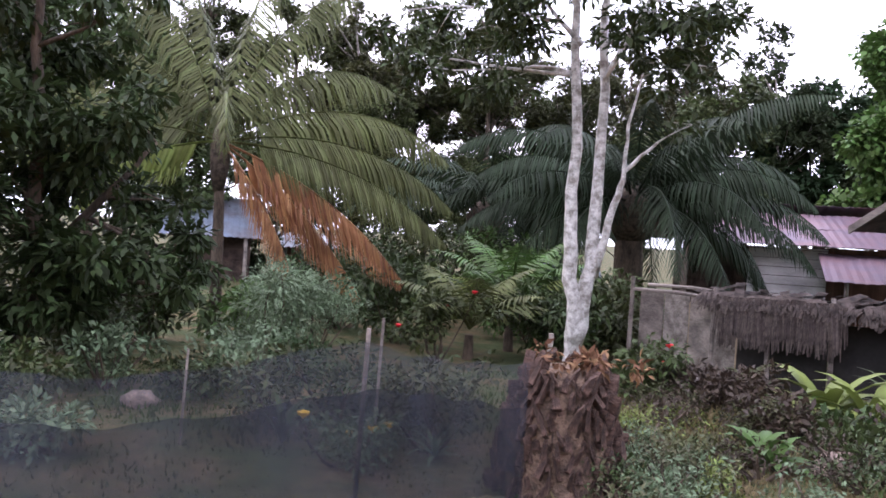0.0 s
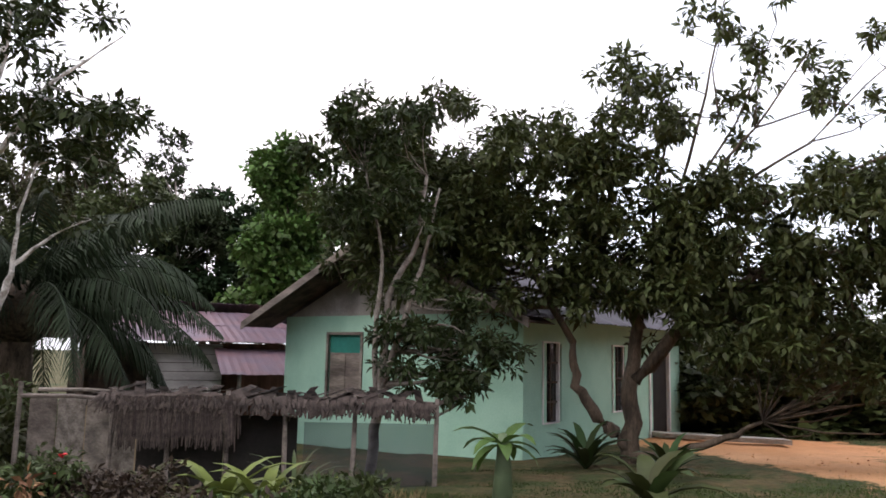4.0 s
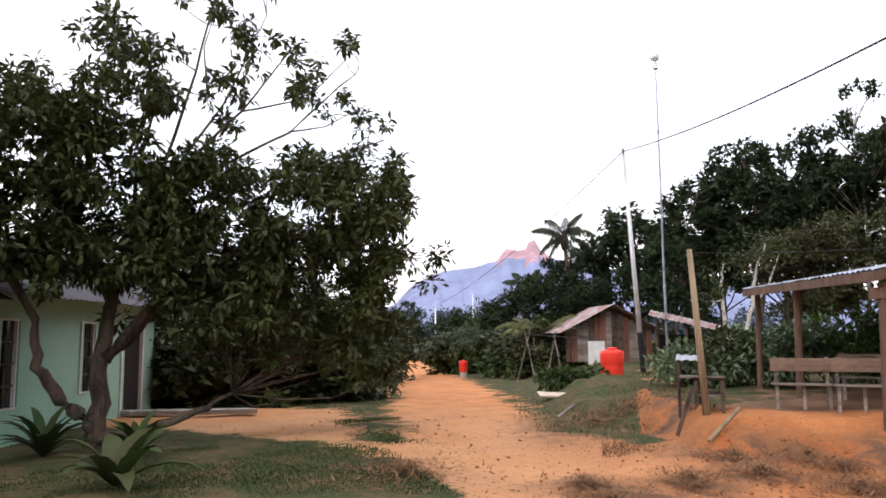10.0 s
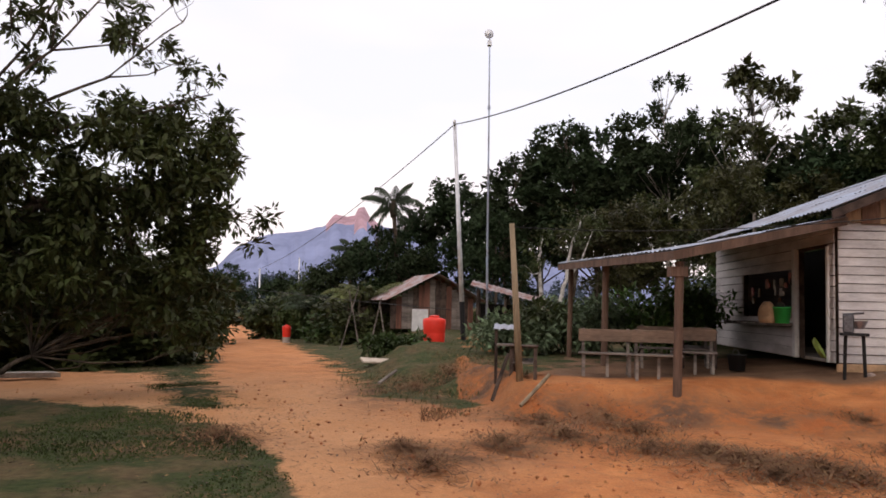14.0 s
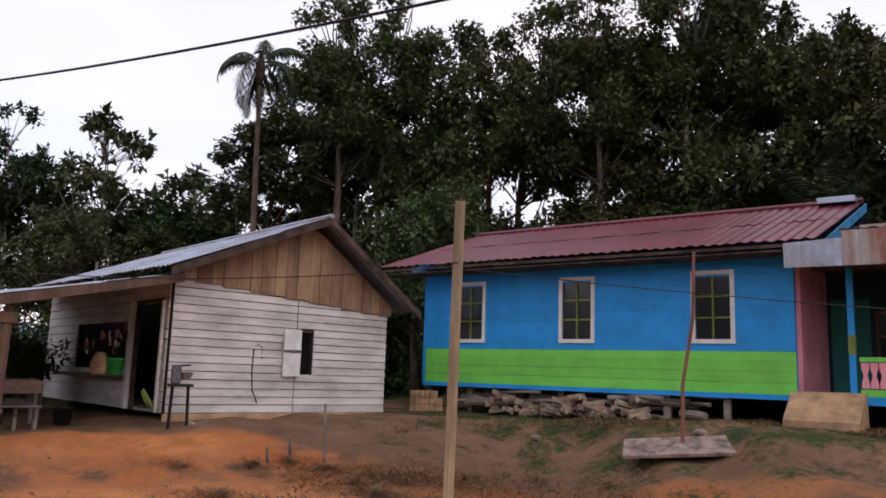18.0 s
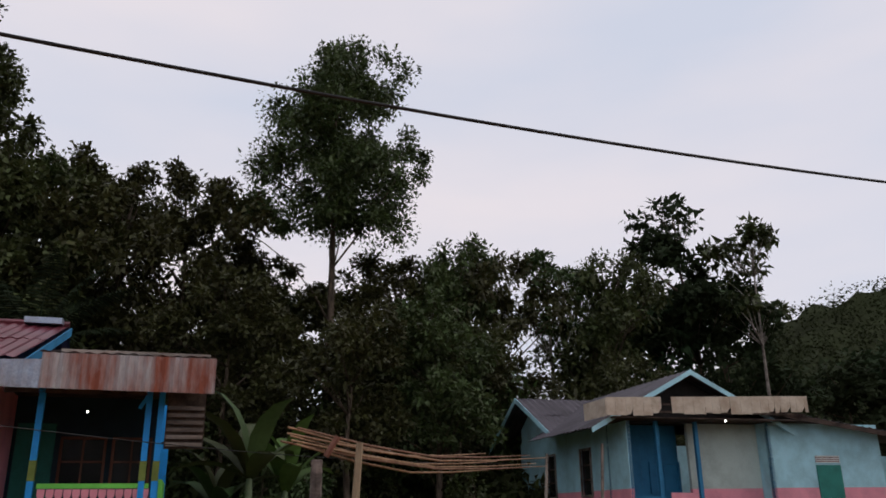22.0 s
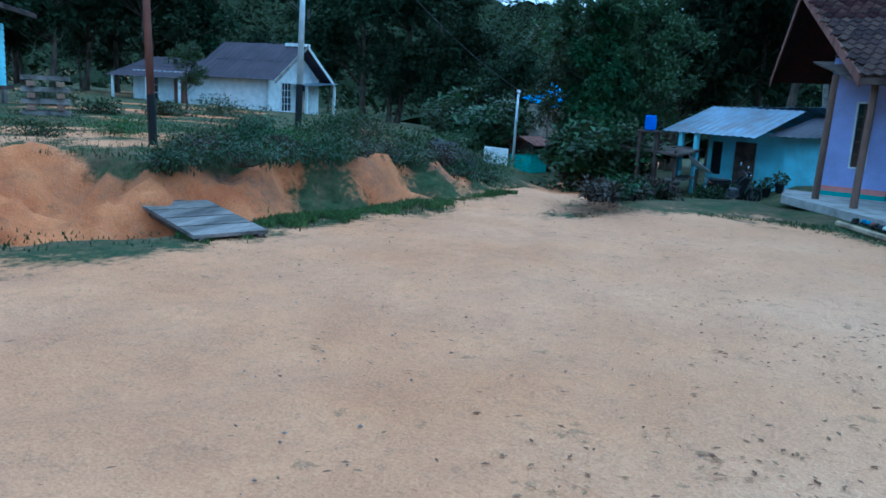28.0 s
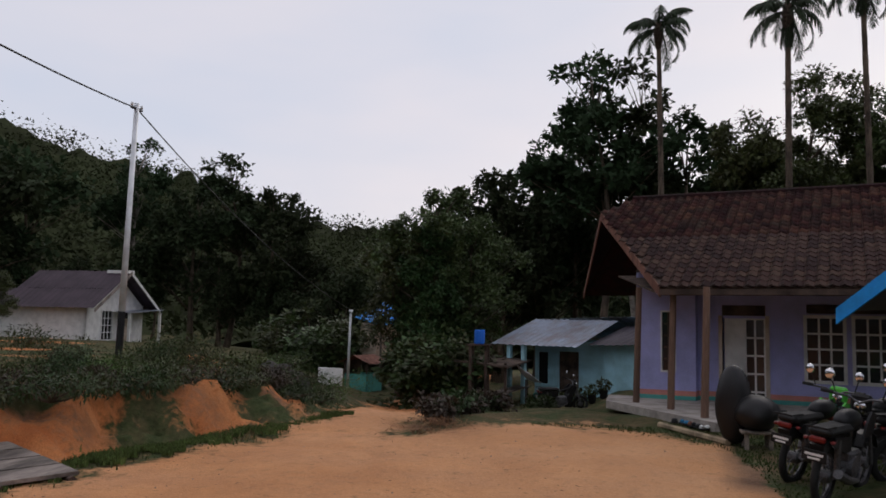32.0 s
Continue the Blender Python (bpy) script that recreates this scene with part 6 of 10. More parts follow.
def white_house():
    a, b = at(-134.9, 44.3, -0.1), at(-126.35, 40, -0.1)
    m, L = frame_from(a, b)
    F = Matrix.Scale(-1, 4, (0, 1, 0)) if (m.to_3x3() @ Vector((0, 1, 0))).dot(a + b) < 0 else Matrix()
    flip = F[1][1] < 0
    th = thing("white_house", m, "small white house with a dark purple-brown metal roof", "house")
    top, G, rise = 2.15, 5.3, 1.65

    def sheet(*p):
        p = [F @ Vector(q) for q in p]
        return corrugated(*([p[1], p[0], p[3], p[2]] if flip else p), 0.3, 0.03, 2)
    holes = [(2.3, 3.05, 0.1, 1.9), (0.7, 1.4, 0.7, 1.8)]
    part("wall", holed(L, 0, top, 0.15, holes, F), M["white_paint"], th)
    part("door", boxed((2.3, 0.05, 0.1), (3.05, 0.09, 1.9), F), M["wood_red"], th, "red-brown house door")
    for h in holes[1:]:
        window_unit(th, F @ pose(h[0], 0, h[2]), h[1] - h[0], h[3] - h[2], 2, 3, M["white_paint"], M["white_paint"], True)
    g = F @ pose(L, 0, 0, 0, 0, 90)
    part("gable_wall", holed(G, 0, top, 0.15, [(1.35, 2.3, 0.5, 1.85), (3.55, 4.3, 0.1, 1.85)], g), M["white_paint"], th)
    part("gable", prism(bmesh.new(), [(0, top), (G, top), (G * 0.5, top + rise - 0.15)], 0, 0.12, g), M["white_paint"], th)
    window_unit(th, g @ pose(1.35, 0, 0.5), 0.95, 1.35, 3, 4, M["white_paint"], M["white_paint"], True)
    part("door", boxed((3.55, 0.06, 0.1), (4.3, 0.1, 1.5), g), M["cream_cloth"], th, "pale side door below a dark fanlight")
    # near-black board added behind the window in place of the room's shade
    part("inner_wall", boxed((0.1, 0.5, 0), (G - 0.1, 0.55, top - 0.1), g), M["room_dark"], th, "near-black board added behind the window for the shade of the room")
    part("back_wall", boxed((0, G, 0), (L, G + 0.1, top), F), M["white_paint"], th)
    part("end_wall", boxed((-0.1, 0, 0), (0, G, top), F), M["white_paint"], th)
    xs = L * 0.50
    part("roof", sheet((xs - 0.3, -0.6, top - 0.2), (L + 0.7, -0.6, top - 0.2), (L + 0.7, G / 2, top + rise), (xs - 0.3, G / 2, top + rise)), M["plum_roof"], th, "dark purple-brown ribbed roof")
    part("roof", sheet((L + 0.7, G + 0.6, top - 0.2), (xs - 0.3, G + 0.6, top - 0.2), (xs - 0.3, G / 2, top + rise), (L + 0.7, G / 2, top + rise)), M["plum_roof"], th, "dark purple-brown ribbed roof")
    part("gable", prism(bmesh.new(), [(0, top), (G, top), (G * 0.5, top + rise - 0.1)], 0, 0.12, F @ pose(xs, 0, 0, 0, 0, 90)), M["white_paint"], th)
    part("wing_roof", sheet((-1.0, -1.0, top - 0.35), (xs - 0.32, -1.0, top - 0.35), (xs - 0.32, G / 2, top + 0.75), (-1.0, G / 2, top + 0.75)), M["plum_roof"], th, "low dark roof over the side wing")
    part("wing_roof", sheet((xs - 0.32, G + 0.6, top - 0.2), (-1.0, G + 0.6, top - 0.2), (-1.0, G / 2, top + 0.75), (xs - 0.32, G / 2, top + 0.75)), M["plum_roof"], th, "low dark roof over the side wing")
    for x in (-0.7, 1.3, xs - 0.6):
        part("wing_post", boxed((x, -0.9, -0.1), (x + 0.1, -0.8, top - 0.3), F), M["white_paint"], th)
    for y0 in (-0.6, G + 0.6):
        e0, e1, n = F @ Vector((L + 0.73, y0, top - 0.2)), F @ Vector((L + 0.73, G / 2, top + rise)), Vector((0, 0, 0.16))
        part("barge_board", panel(bmesh.new(), e0, e1, e1 - n, e0 - n, 0.04), M["white_paint"] if y0 > 0 else M["wood_grey"], th)
    part("ridge_cap", boxed((L - 0.4, G / 2 - 0.3, top + rise - 0.1), (L + 0.7, G / 2 + 0.3, top + rise + 0.05), F), M["white_paint"], th, "pale sheet patch on the ridge")
    # side porch
    part("porch_floor", boxed((L, 2.4, -0.1), (L + 0.8, G + 0.6, 0.12), F), M["concrete"], th)
    part("porch_roof", sheet((L, 2.3, top - 0.35), (L + 0.95, 2.3, top - 0.4), (L + 0.95, G + 0.7, top - 0.2), (L, G + 0.7, top - 0.15)), M["zinc"], th)
    for y in (2.5, G + 0.4):
        part("porch_post", boxed((L + 0.7, y, 0.1), (L + 0.82, y + 0.12, top - 0.35), F), M["white_paint"], th)


white_house()

# the lilac house with the tiled roof
pW = Vector((-15.97, 4.13, -0.1))
pD = Vector((0.25, 0.968, 0.0))
pO = pW - pD * 3.66


def lilac_house():
    ang = math.degrees(math.atan2(pD.y, pD.x))
    # x along the front (to the motorbikes), y must point away from the camera
    th = thing("lilac_house", pose(pO.x, pO.y, pO.z, 0, 0, ang), "lilac rendered house with a teal and coral skirting and tiled roof", "house")
    L, top, D = 9.0, 2.75, 5.0
    belt0, belt1 = 0.32, 0.42
    u = lambda az: ((pO.y * math.sin(radians(az)) - pO.x * math.cos(radians(az))) / (pD.x * math.cos(radians(az)) - pD.y * math.sin(radians(az))))
    d0, d1 = u(-83.1), u(-80.4)
    w0, w1, w2, w3 = u(-77.9), u(-75.8), u(-75.1), u(-73.0)
    rec = u(-85.0)
    doorh = (d0, d1, 0.0, 1.85)
    win = [(w0, w1, 0.72, 1.87), (w2, w3, 0.72, 1.87)]
    holes = [doorh] + win
    for z0, z1, mm in ((0, belt0, "teal"), (belt0, belt1, "coral"), (belt1, top, "lilac")):
        part("wall", holed(L, z0, z1, 0.15, holes), M[mm], th)
    # projecting bay left of the door with a narrow barred window
    for z0, z1, mm in ((0, belt0, "teal"), (belt0, belt1, "coral"), (belt1, top, "lilac")):
        part("bay_wall", holed(rec, z0, z1, 0.15, [(rec * 0.40, rec * 0.66, 0.8, 1.95)], pose(0, -0.3, 0)), M[mm], th)
        part("bay_side", boxed((rec, -0.3, z0), (rec + 0.1, 0, z1)), M[mm], th)
        part("gable_wall", boxed((-0.15, -0.3, z0), (0, D, z1)), M[mm], th)
        part("back_wall", boxed((0, D, z0), (L, D + 0.15, z1)), M[mm], th)
    window_unit(th, pose(rec * 0.40, -0.3, 0.8), rec * 0.26, 1.15, 2, 5, M["white_paint"], M["wood_dark"], True, fw=0.03)
    for x0, x1, z0, z1 in win:
        window_unit(th, pose(x0, 0, z0), x1 - x0, z1 - z0, 3, 4, M["white_paint"], M["white_paint"], True, fw=0.06)
    part("window_vent", boxed((w0, -0.03, 1.96), (w3, 0.02, 2.12)), M["wood_dark"], th)
    mid = d0 + (d1 - d0) * 0.52
    part("door", bevelled((d0 + 0.03, 0.03, 0.0), (mid, 0.08, 1.85), 0.01), M["white_paint"], th, "pale painted house door")
    window_unit(th, pose(mid + 0.03, 0, 0.1), d1 - mid - 0.06, 1.72, 2, 5, M["white_paint"], M["white_paint"], True, fw=0.03)
    part("fanlight", boxed((d0, -0.02, 1.9), (d1, 0.02, 2.1)), M["wood_dark"], th)
    part("door_frame", box(boxed((d0 - 0.07, -0.04, 0), (d0, 0.1, 1.9)), (d1, -0.04, 0), (d1 + 0.07, 0.1, 1.9)), M["cream_cloth"], th)
    part("porch_slab", panel(bmesh.new(), (-0.8, 0, 0.1), (-0.5, -1.3, 0.1), (1.85, -3.75, 0.1), (3.4, 0, 0.1), -0.14), M["concrete"], th, "pale cement porch slab")
    # roof: tiles laid on boards
    ez, rz, y0, yr = 2.34, 4.66, -2.3, 2.6
    xr = L + 0.6
    run = math.hypot(yr - y0, rz - ez)
    xe, xm, xk, xb, vm = 0.74, -1.45, -0.9, -3.1, 0.83      # the verge leans out towards the gable's tip, then steps back to the ridge
    ym, zm = y0 + (yr - y0) * vm, ez + (rz - ez) * vm
    def verge(v):
        return xe + (xm - xe) * v / vm if v < vm else xm + (xk - xm) * (v - vm) / (1 - vm)
    part("roof_board", panel(bmesh.new(), (xe, y0, ez), (xr, y0, ez), (xr, ym, zm), (xm, ym, zm), 0.06), M["wood_dark"], th)
    part("roof_board", panel(bmesh.new(), (xm, ym, zm), (xr, ym, zm), (xr, yr, rz), (xk, yr, rz), 0.06), M["wood_dark"], th)
    part("roof_board", panel(bmesh.new(), (xk, yr, rz), (xr, yr, rz), (xr, D + 1.5, ez + 0.2), (xb, D + 0.8, ez + 0.2), 0.06), M["tile"], th)
    part("gable_roof", panel(bmesh.new(), (xm, ym, zm), (xk, yr, rz), (xb, D + 0.8, ez + 0.22), (xb + 0.02, D + 0.7, ez + 0.2), 0.04), M["tile"], th)
    part("gable", prism(bmesh.new(), [(-0.2, 0), (D + 0.3, 0), (2.3, 1.2)], 0, 0.12, pose(0.0, -0.3, top, 0, 0, 90)), M["wood_dark"], th, "dark boarded gable")
    part("barge_board", panel(bmesh.new(), (xe - 0.02, y0, ez + 0.02), (xm - 0.02, ym, zm + 0.02), (xm - 0.02, ym, zm - 0.16), (xe - 0.02, y0, ez - 0.16), 0.03), M["wood_red"], th)
    part("barge_board", panel(bmesh.new(), (xm - 0.02, ym, zm + 0.02), (xb - 0.02, D + 0.8, ez + 0.2), (xb - 0.02, D + 0.8, ez + 0.04), (xm - 0.02, ym, zm - 0.14), 0.03), M["wood_red"], th)
    part("eave_board", boxed((xe, y0 - 0.03, ez - 0.12), (xr, y0, ez - 0.02)), M["wood_dark"], th)
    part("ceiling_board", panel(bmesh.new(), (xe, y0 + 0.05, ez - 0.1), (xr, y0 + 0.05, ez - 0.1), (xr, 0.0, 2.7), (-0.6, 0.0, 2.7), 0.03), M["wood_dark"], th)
    part("ridge_cap", tube(bmesh.new(), [(xk, yr, rz + 0.03), (xr, yr, rz + 0.03)], 0.09, 7), M["tile"], th)
    tw, step = 0.18, 0.22
    nrow, ncol = int(run / step), int((xr - xm) / tw)
    sl = math.atan2(rz - ez, yr - y0)
    me = None
    count = 0
    loose_v, loose_f = [], []
    shape = [(-tw / 2, 0.035), (-tw * 0.25, 0.06), (0, 0.035), (tw * 0.25, 0.02), (tw * 0.5 - 0.012, 0.04)]
    rng = random.Random(4)
    for r in range(nrow + 1):
        for c in range(ncol):
            x = xm + tw * (c + 0.5)
            if x < verge(r / nrow):
                continue
            base_m = pose(x, y0 - 0.05 + r * step * math.cos(sl), ez + r * step * math.sin(sl), math.degrees(sl) - 3 + rng.uniform(-1.2, 1.2), 0, rng.uniform(-1.5, 1.5))
            if c < 34 and r < 14 and count < 300:
                if me is None:
                    bm = bmesh.new()
                    rows = [[bm.verts.new((sx, yy, sz + dz)) for sx, sz in shape] for yy, dz in ((0, 0.0), (step + 0.06, 0.0))]
                    low = [bm.verts.new((sx, 0, sz - 0.02)) for sx, sz in shape]
                    for i in range(len(shape) - 1):
                        bm.faces.new((rows[0][i], rows[0][i + 1], rows[1][i + 1], rows[1][i]))
                        bm.faces.new((low[i + 1], low[i], rows[0][i], rows[0][i + 1])[::-1])
                    me = bpy.data.meshes.new("tile")
                    bm.to_mesh(me)
                    bm.free()
                    me.materials.append(M["tile"])
                ob = new("tile", me)
                ob.parent = th
                ob.matrix_basis = base_m
                count += 1
            else:
                k = len(loose_v)
                for yy in (0, step + 0.06):
                    for sx, sz in shape:
                        loose_v.append(base_m @ Vector((sx, yy, sz)))
                for sx, sz in shape:
                    loose_v.append(base_m @ Vector((sx, 0, sz - 0.02)))
                n5 = len(shape)
                for i in range(n5 - 1):
                    loose_f.append((k + i, k + i + 1, k + n5 + i + 1, k + n5 + i))
                    loose_f.append((k + 2 * n5 + i, k + 2 * n5 + i + 1, k + i + 1, k + i))
    M["tile_far"] = mat("tile_far", (0.052, 0.02, 0.016), 0.9, var=0.6, scale=3, fine=40, bump=0.3, spec=0.15, col2=(0.028, 0.018, 0.015), island=0.55)
    ob = raw("roof_tiles", [tuple(v) for v in loose_v], loose_f, M["tile_far"], th)
    tagged(ob, kind="stuff")
    inv = th.matrix_world.inverted()
    for az, d, topz in ((-88.8, 15.6, 2.3), (-86.5, 14.6, 2.25), (-84.3, 13.5, 2.22)):
        p = inv @ at(az, d, -0.1)
        q = inv @ at(az + 0.25, d + 0.1, topz)
        part("porch_post", tube(bmesh.new(), [p, p.lerp(q, 0.5), q], [0.065, 0.06, 0.055], 8), M["wood_post"], th)


lilac_house()


def small_house():
    a, b = at(-95.6, 29, -1.35), at(-90.6, 27.5, -1.35)
    m, L = frame_from(a, b)
    F = Matrix.Scale(-1, 4, (0, 1, 0)) if (m.to_3x3() @ Vector((0, 1, 0))).dot(a + b) < 0 else Matrix()
    flip = F[1][1] < 0
    th = thing("small_house", m, "small pale blue house with a pale zinc porch roof", "house")

    def sheet(*p):
        p = [F @ Vector(q) for q in p]
        return corrugated(*([p[1], p[0], p[3], p[2]] if flip else p), 0.25, 0.03, 1)
    part("wall", holed(L, 0.1, 2.3, 0.15, [(0.9, 1.7, 0.1, 1.95), (0.05, 0.45, 0.8, 1.9)], F), M["sky_paint"], th)
    part("door", boxed((0.9, 0.05, 0.1), (1.7, 0.09, 1.95), F), M["wood_dark"], th)
    part("window_pane", boxed((0.05, 0.05, 0.8), (0.45, 0.08, 1.9), F), M["glass"], th)
    part("wall", boxed((L, 0, 0.1), (L + 2.6, 0.15, 2.3), F @ pose(0, -0.3, 0)), M["sky_paint"], th)
    part("wall", boxed((0, 4, 0.1), (L + 2.6, 4.1, 2.3), F), M["sky_paint"], th)
    part("wall", boxed((-0.1, 0, 0.1), (0, 4, 2.3), F), M["sky_paint"], th)
    part("skirting", boxed((-0.12, -0.05, 0.1), (L + 2.6, -0.01, 0.45), F), M["teal"], th)
    part("roof", sheet((-0.9, -1.6, 2.15), (L - 0.3, -1.6, 2.15), (L - 0.3, 1.2, 3.05), (-0.9, 1.2, 3.05)), M["zinc"], th, "pale zinc porch roof")
    part("roof", sheet((L - 0.4, -0.8, 2.2), (L + 2.8, -0.8, 2.3), (L + 2.8, 2.0, 2.9), (L - 0.4, 2.0, 2.85)), M["dark_roof"], th)
    part("roof", sheet((L + 2.8, 4.6, 2.2), (-0.9, 4.6, 2.2), (-0.9, 1.2, 3.05), (L + 2.8, 2.0, 3.3)), M["zinc"], th)
    part("porch_floor", boxed((-0.5, -1.5, 0), (L + 2.4, 0, 0.1), F), M["concrete"], th)
    for x in (-0.3, 0.3):
        part("porch_post", boxed((x, -1.45, 0.1), (x + 0.14, -1.31, 2.2), F), M["sky_paint"], th)


small_house()


def carport():
    # the blue-edged roof and block pillar beside the motorbikes
    th = thing("carport", pose(0, 0, 0), "open carport with a bright blue barge board and block pillar", "carport")
    tip, up = at(-76.0, 9.6, 1.82), at(-68.5, 8.8, 2.75)
    far = (at(-66, 14, 2.0), at(-60, 13, 2.9))
    back = at(-60.0, 8.2, 2.1)
    part("roof", panel(bmesh.new(), tip, up, far[1], far[0], 0.05), M["dark_roof"], th)
    part("roof", panel(bmesh.new(), up, back, at(-52, 12, 2.1), far[1], 0.05), M["dark_roof"], th)
    n = Vector((0, 0, 0.17))
    off = (tip + up).normalized() * -0.04
    part("barge_board", panel(bmesh.new(), tip + off, up + off, up + off - n, tip + off - n, 0.03), M["tarp"], th, "bright blue painted barge board")
    part("barge_board", panel(bmesh.new(), up + off, back + off, back + off - n, up + off - n, 0.03), M["tarp"], th, "bright blue painted barge board")
    pp = at(-68.9, 9.6, 0)
    for k in range(5):
        part("block", bevelled((pp.x - 0.15, pp.y - 0.15, k * 0.17), (pp.x + 0.15, pp.y + 0.15, k * 0.17 + 0.16), 0.012), M["clay_block"], th)
    part("pillar_cap", bevelled((pp.x - 0.17, pp.y - 0.17, 0.85), (pp.x + 0.17, pp.y + 0.17, 0.9), 0.01), M["concrete"], th)
    part("post", boxed((pp.x - 0.08, pp.y - 0.08, 0.9), (pp.x + 0.08, pp.y + 0.08, 2.35)), M["sky_paint"], th, "pale blue pillar")
    q = at(-61, 8.7, 0)
    part("post", boxed((q.x - 0.08, q.y - 0.08, 0), (q.x + 0.08, q.y + 0.08, 2.2)), M["sky_paint"], th)
    part("slab", boxed((pp.x - 0.3, pp.y - 0.7, -0.05), (pp.x + 0.6, pp.y + 2.2, 0.03)), M["concrete"], th, "worn cement slab under the carport")


carport()
# ---- palms ----


def frond_arrays(rng, L, e0, curl, n, ll, width, hang, sweep=0.5):
    """One palm frond along +x from the origin: its rib and its leaflets."""
    v, f = [], []
    pts = [Vector((0, 0, 0))]
    steps = 14
    for i in range(steps):
        a = radians(e0 - curl * ((i + 0.5) / steps) ** 1.3)
        pts.append(pts[-1] + Vector((math.cos(a), 0, math.sin(a))) * L / steps)

    def along(s):
        i = min(int(s * steps), steps - 1)
        p = pts[i].lerp(pts[i + 1], s * steps - i)
        return p, (pts[i + 1] - pts[i]).normalized()
    for i in range(steps):
        w0, w1 = 0.035 * (1 - i / steps) + 0.006, 0.035 * (1 - (i + 1) / steps) + 0.006
        k = len(v)
        v += [pts[i] + Vector((0, w0, 0)), pts[i] + Vector((0, 0, -w0)), pts[i] - Vector((0, w0, 0)), pts[i + 1] + Vector((0, w1, 0)), pts[i + 1] + Vector((0, 0, -w1)), pts[i + 1] - Vector((0, w1, 0))]
        f += [(k, k + 1, k + 4, k + 3), (k + 1, k + 2, k + 5, k + 4), (k + 2, k, k + 3, k + 5)]
    for j in range(n):
        s = 0.14 + 0.85 * (j + 0.5) / n
        p, t = along(s)
        l = ll * math.sin(math.pi * min(1, (s * 0.92 + 0.12))) ** 0.6 * rng.uniform(0.8, 1.1)
        for sd in (-1, 1):
            hg = radians(hang + rng.uniform(-14, 14))
            side = Vector((0, sd, 0))
            up = side.cross(t) * sd * -1
            if up.z < 0:
                up = -up
            d0 = (t * sweep + side * math.cos(hg * 0.7) - Vector((0, 0, 1)) * math.sin(hg * 0.7)).normalized()
            d1 = (t * sweep * 0.7 + side * math.cos(hg) - Vector((0, 0, 1)) * math.sin(hg)).normalized()
            wv = t * width * 0.5
            a, b = p + d0 * l * 0.45, p + d0 * l * 0.45 + d1 * l * 0.55
            k = len(v)
            v += [p - wv * 0.6, p + wv * 0.6, a + wv, a - wv, b + wv * 0.12, b - wv * 0.12]
            f += [(k, k + 1, k + 2, k + 3), (k + 3, k + 2, k + 4, k + 5)]
    return [tuple(q) for q in v], f


def palm(name, foot, lean, trunk_h, r0, fronds, L, n, ll, width, hang, material, label, seed=1, barkm="bark", husk=True, skirt=0.0, frame_az=0.0):
    """fronds: (heading, first rise, bend, length factor, old?) round the crown; heading 0 lies to the right of the viewer."""
    rng = random.Random(seed)
    th = thing(name, pose(foot.x, foot.y, foot.z, 0, 0, -frame_az), label, "palm")
    top = Vector((lean, 0, trunk_h))
    m = 12
    bm = bmesh.new()
    fine = []
    rad = []
    for i in range(m * 3 + 1):
        u = i / (m * 3)
        fine.append(Vector((lean * u ** 1.5, 0, trunk_h * u - 0.1 * (1 - u))))
        rad.append(r0 * (1.25 - 0.45 * u if u > 0.1 else 1.5 - 2.5 * u) * (1.0 + 0.07 * (i % 2)))
    tube(bm, fine, rad, 9)
    part("trunk", bm, M[barkm], th, smooth=True)
    if husk:
        part("husk", lathe(bmesh.new(), [(r0 * 1.0, -0.7), (r0 * 1.7, -0.35), (r0 * 1.9, 0.0), (r0 * 1.2, 0.3), (r0 * 0.4, 0.55)], 9, Matrix.Translation(top)), M["husk"], th, smooth=True)
    for h, e0, curl, k, old in fronds:
        v, f = frond_arrays(rng, L * k, e0, curl, n, ll * (0.8 + 0.2 * k), width, hang + (25 if old else 0))
        ob = raw("frond", v, f, M["frond_old"] if old else M[material], th)
        if old == 2:
            ob.data.materials[0] = M["leaf_yellow"]
        ob.matrix_basis = Matrix.Translation(top) @ pose(0, 0, 0.1, 0, 0, h)
        if old:
            tagged(ob, "withered orange-brown frond" if old == 1 else "yellowing frond")
    return th


palm("coconut_palm", at(-15.5, 13.0, gz(-15.4, 13.0)), -0.05, 2.95, 0.085,
     [(8, 32, 80, 1.05, 0), (-6, 12, 62, 1.0, 0), (-20, -2, 48, 1.0, 0), (28, 55, 85, 1.0, 0), (168, 34, 76, 0.95, 0), (186, 14, 62, 0.85, 0), (155, 56, 82, 1.0, 0), (-88, 50, 150, 0.7, 0),
      (60, 78, 40, 1.0, 0), (118, 76, 42, 1.0, 0), (30, 70, 50, 1.05, 0), (150, 72, 48, 1.05, 0), (203, -8, 50, 0.62, 2), (-24, -20, 34, 0.92, 1), (-14, -34, 28, 0.82, 1), (-34, -46, 24, 0.6, 1)],
     4.2, 92, 0.9, 0.036, 88, "frond", "coconut palm with green fronds and withered orange ones", 3, frame_az=-15.4)
_ring = [(i * 137.5, 64 - i * 1.9, 70 + (i % 5) * 9, 0.85 + 0.04 * (i % 6), 0) for i in range(36)]
palm("oil_palm", at(13.2, 18.0, gz(14, 19)), 0.0, 2.7, 0.3, _ring, 4.9, 64, 0.95, 0.055, 68, "frond_dark", "broad dark oil palm with arching fronds", 4, frame_az=14)
palm("oil_palm", at(3.0, 21.0, gz(3, 21)), 0.0, 2.4, 0.28, _ring[:24], 4.2, 40, 0.8, 0.06, 48, "frond_dark", "broad dark oil palm with arching fronds", 5, frame_az=3)
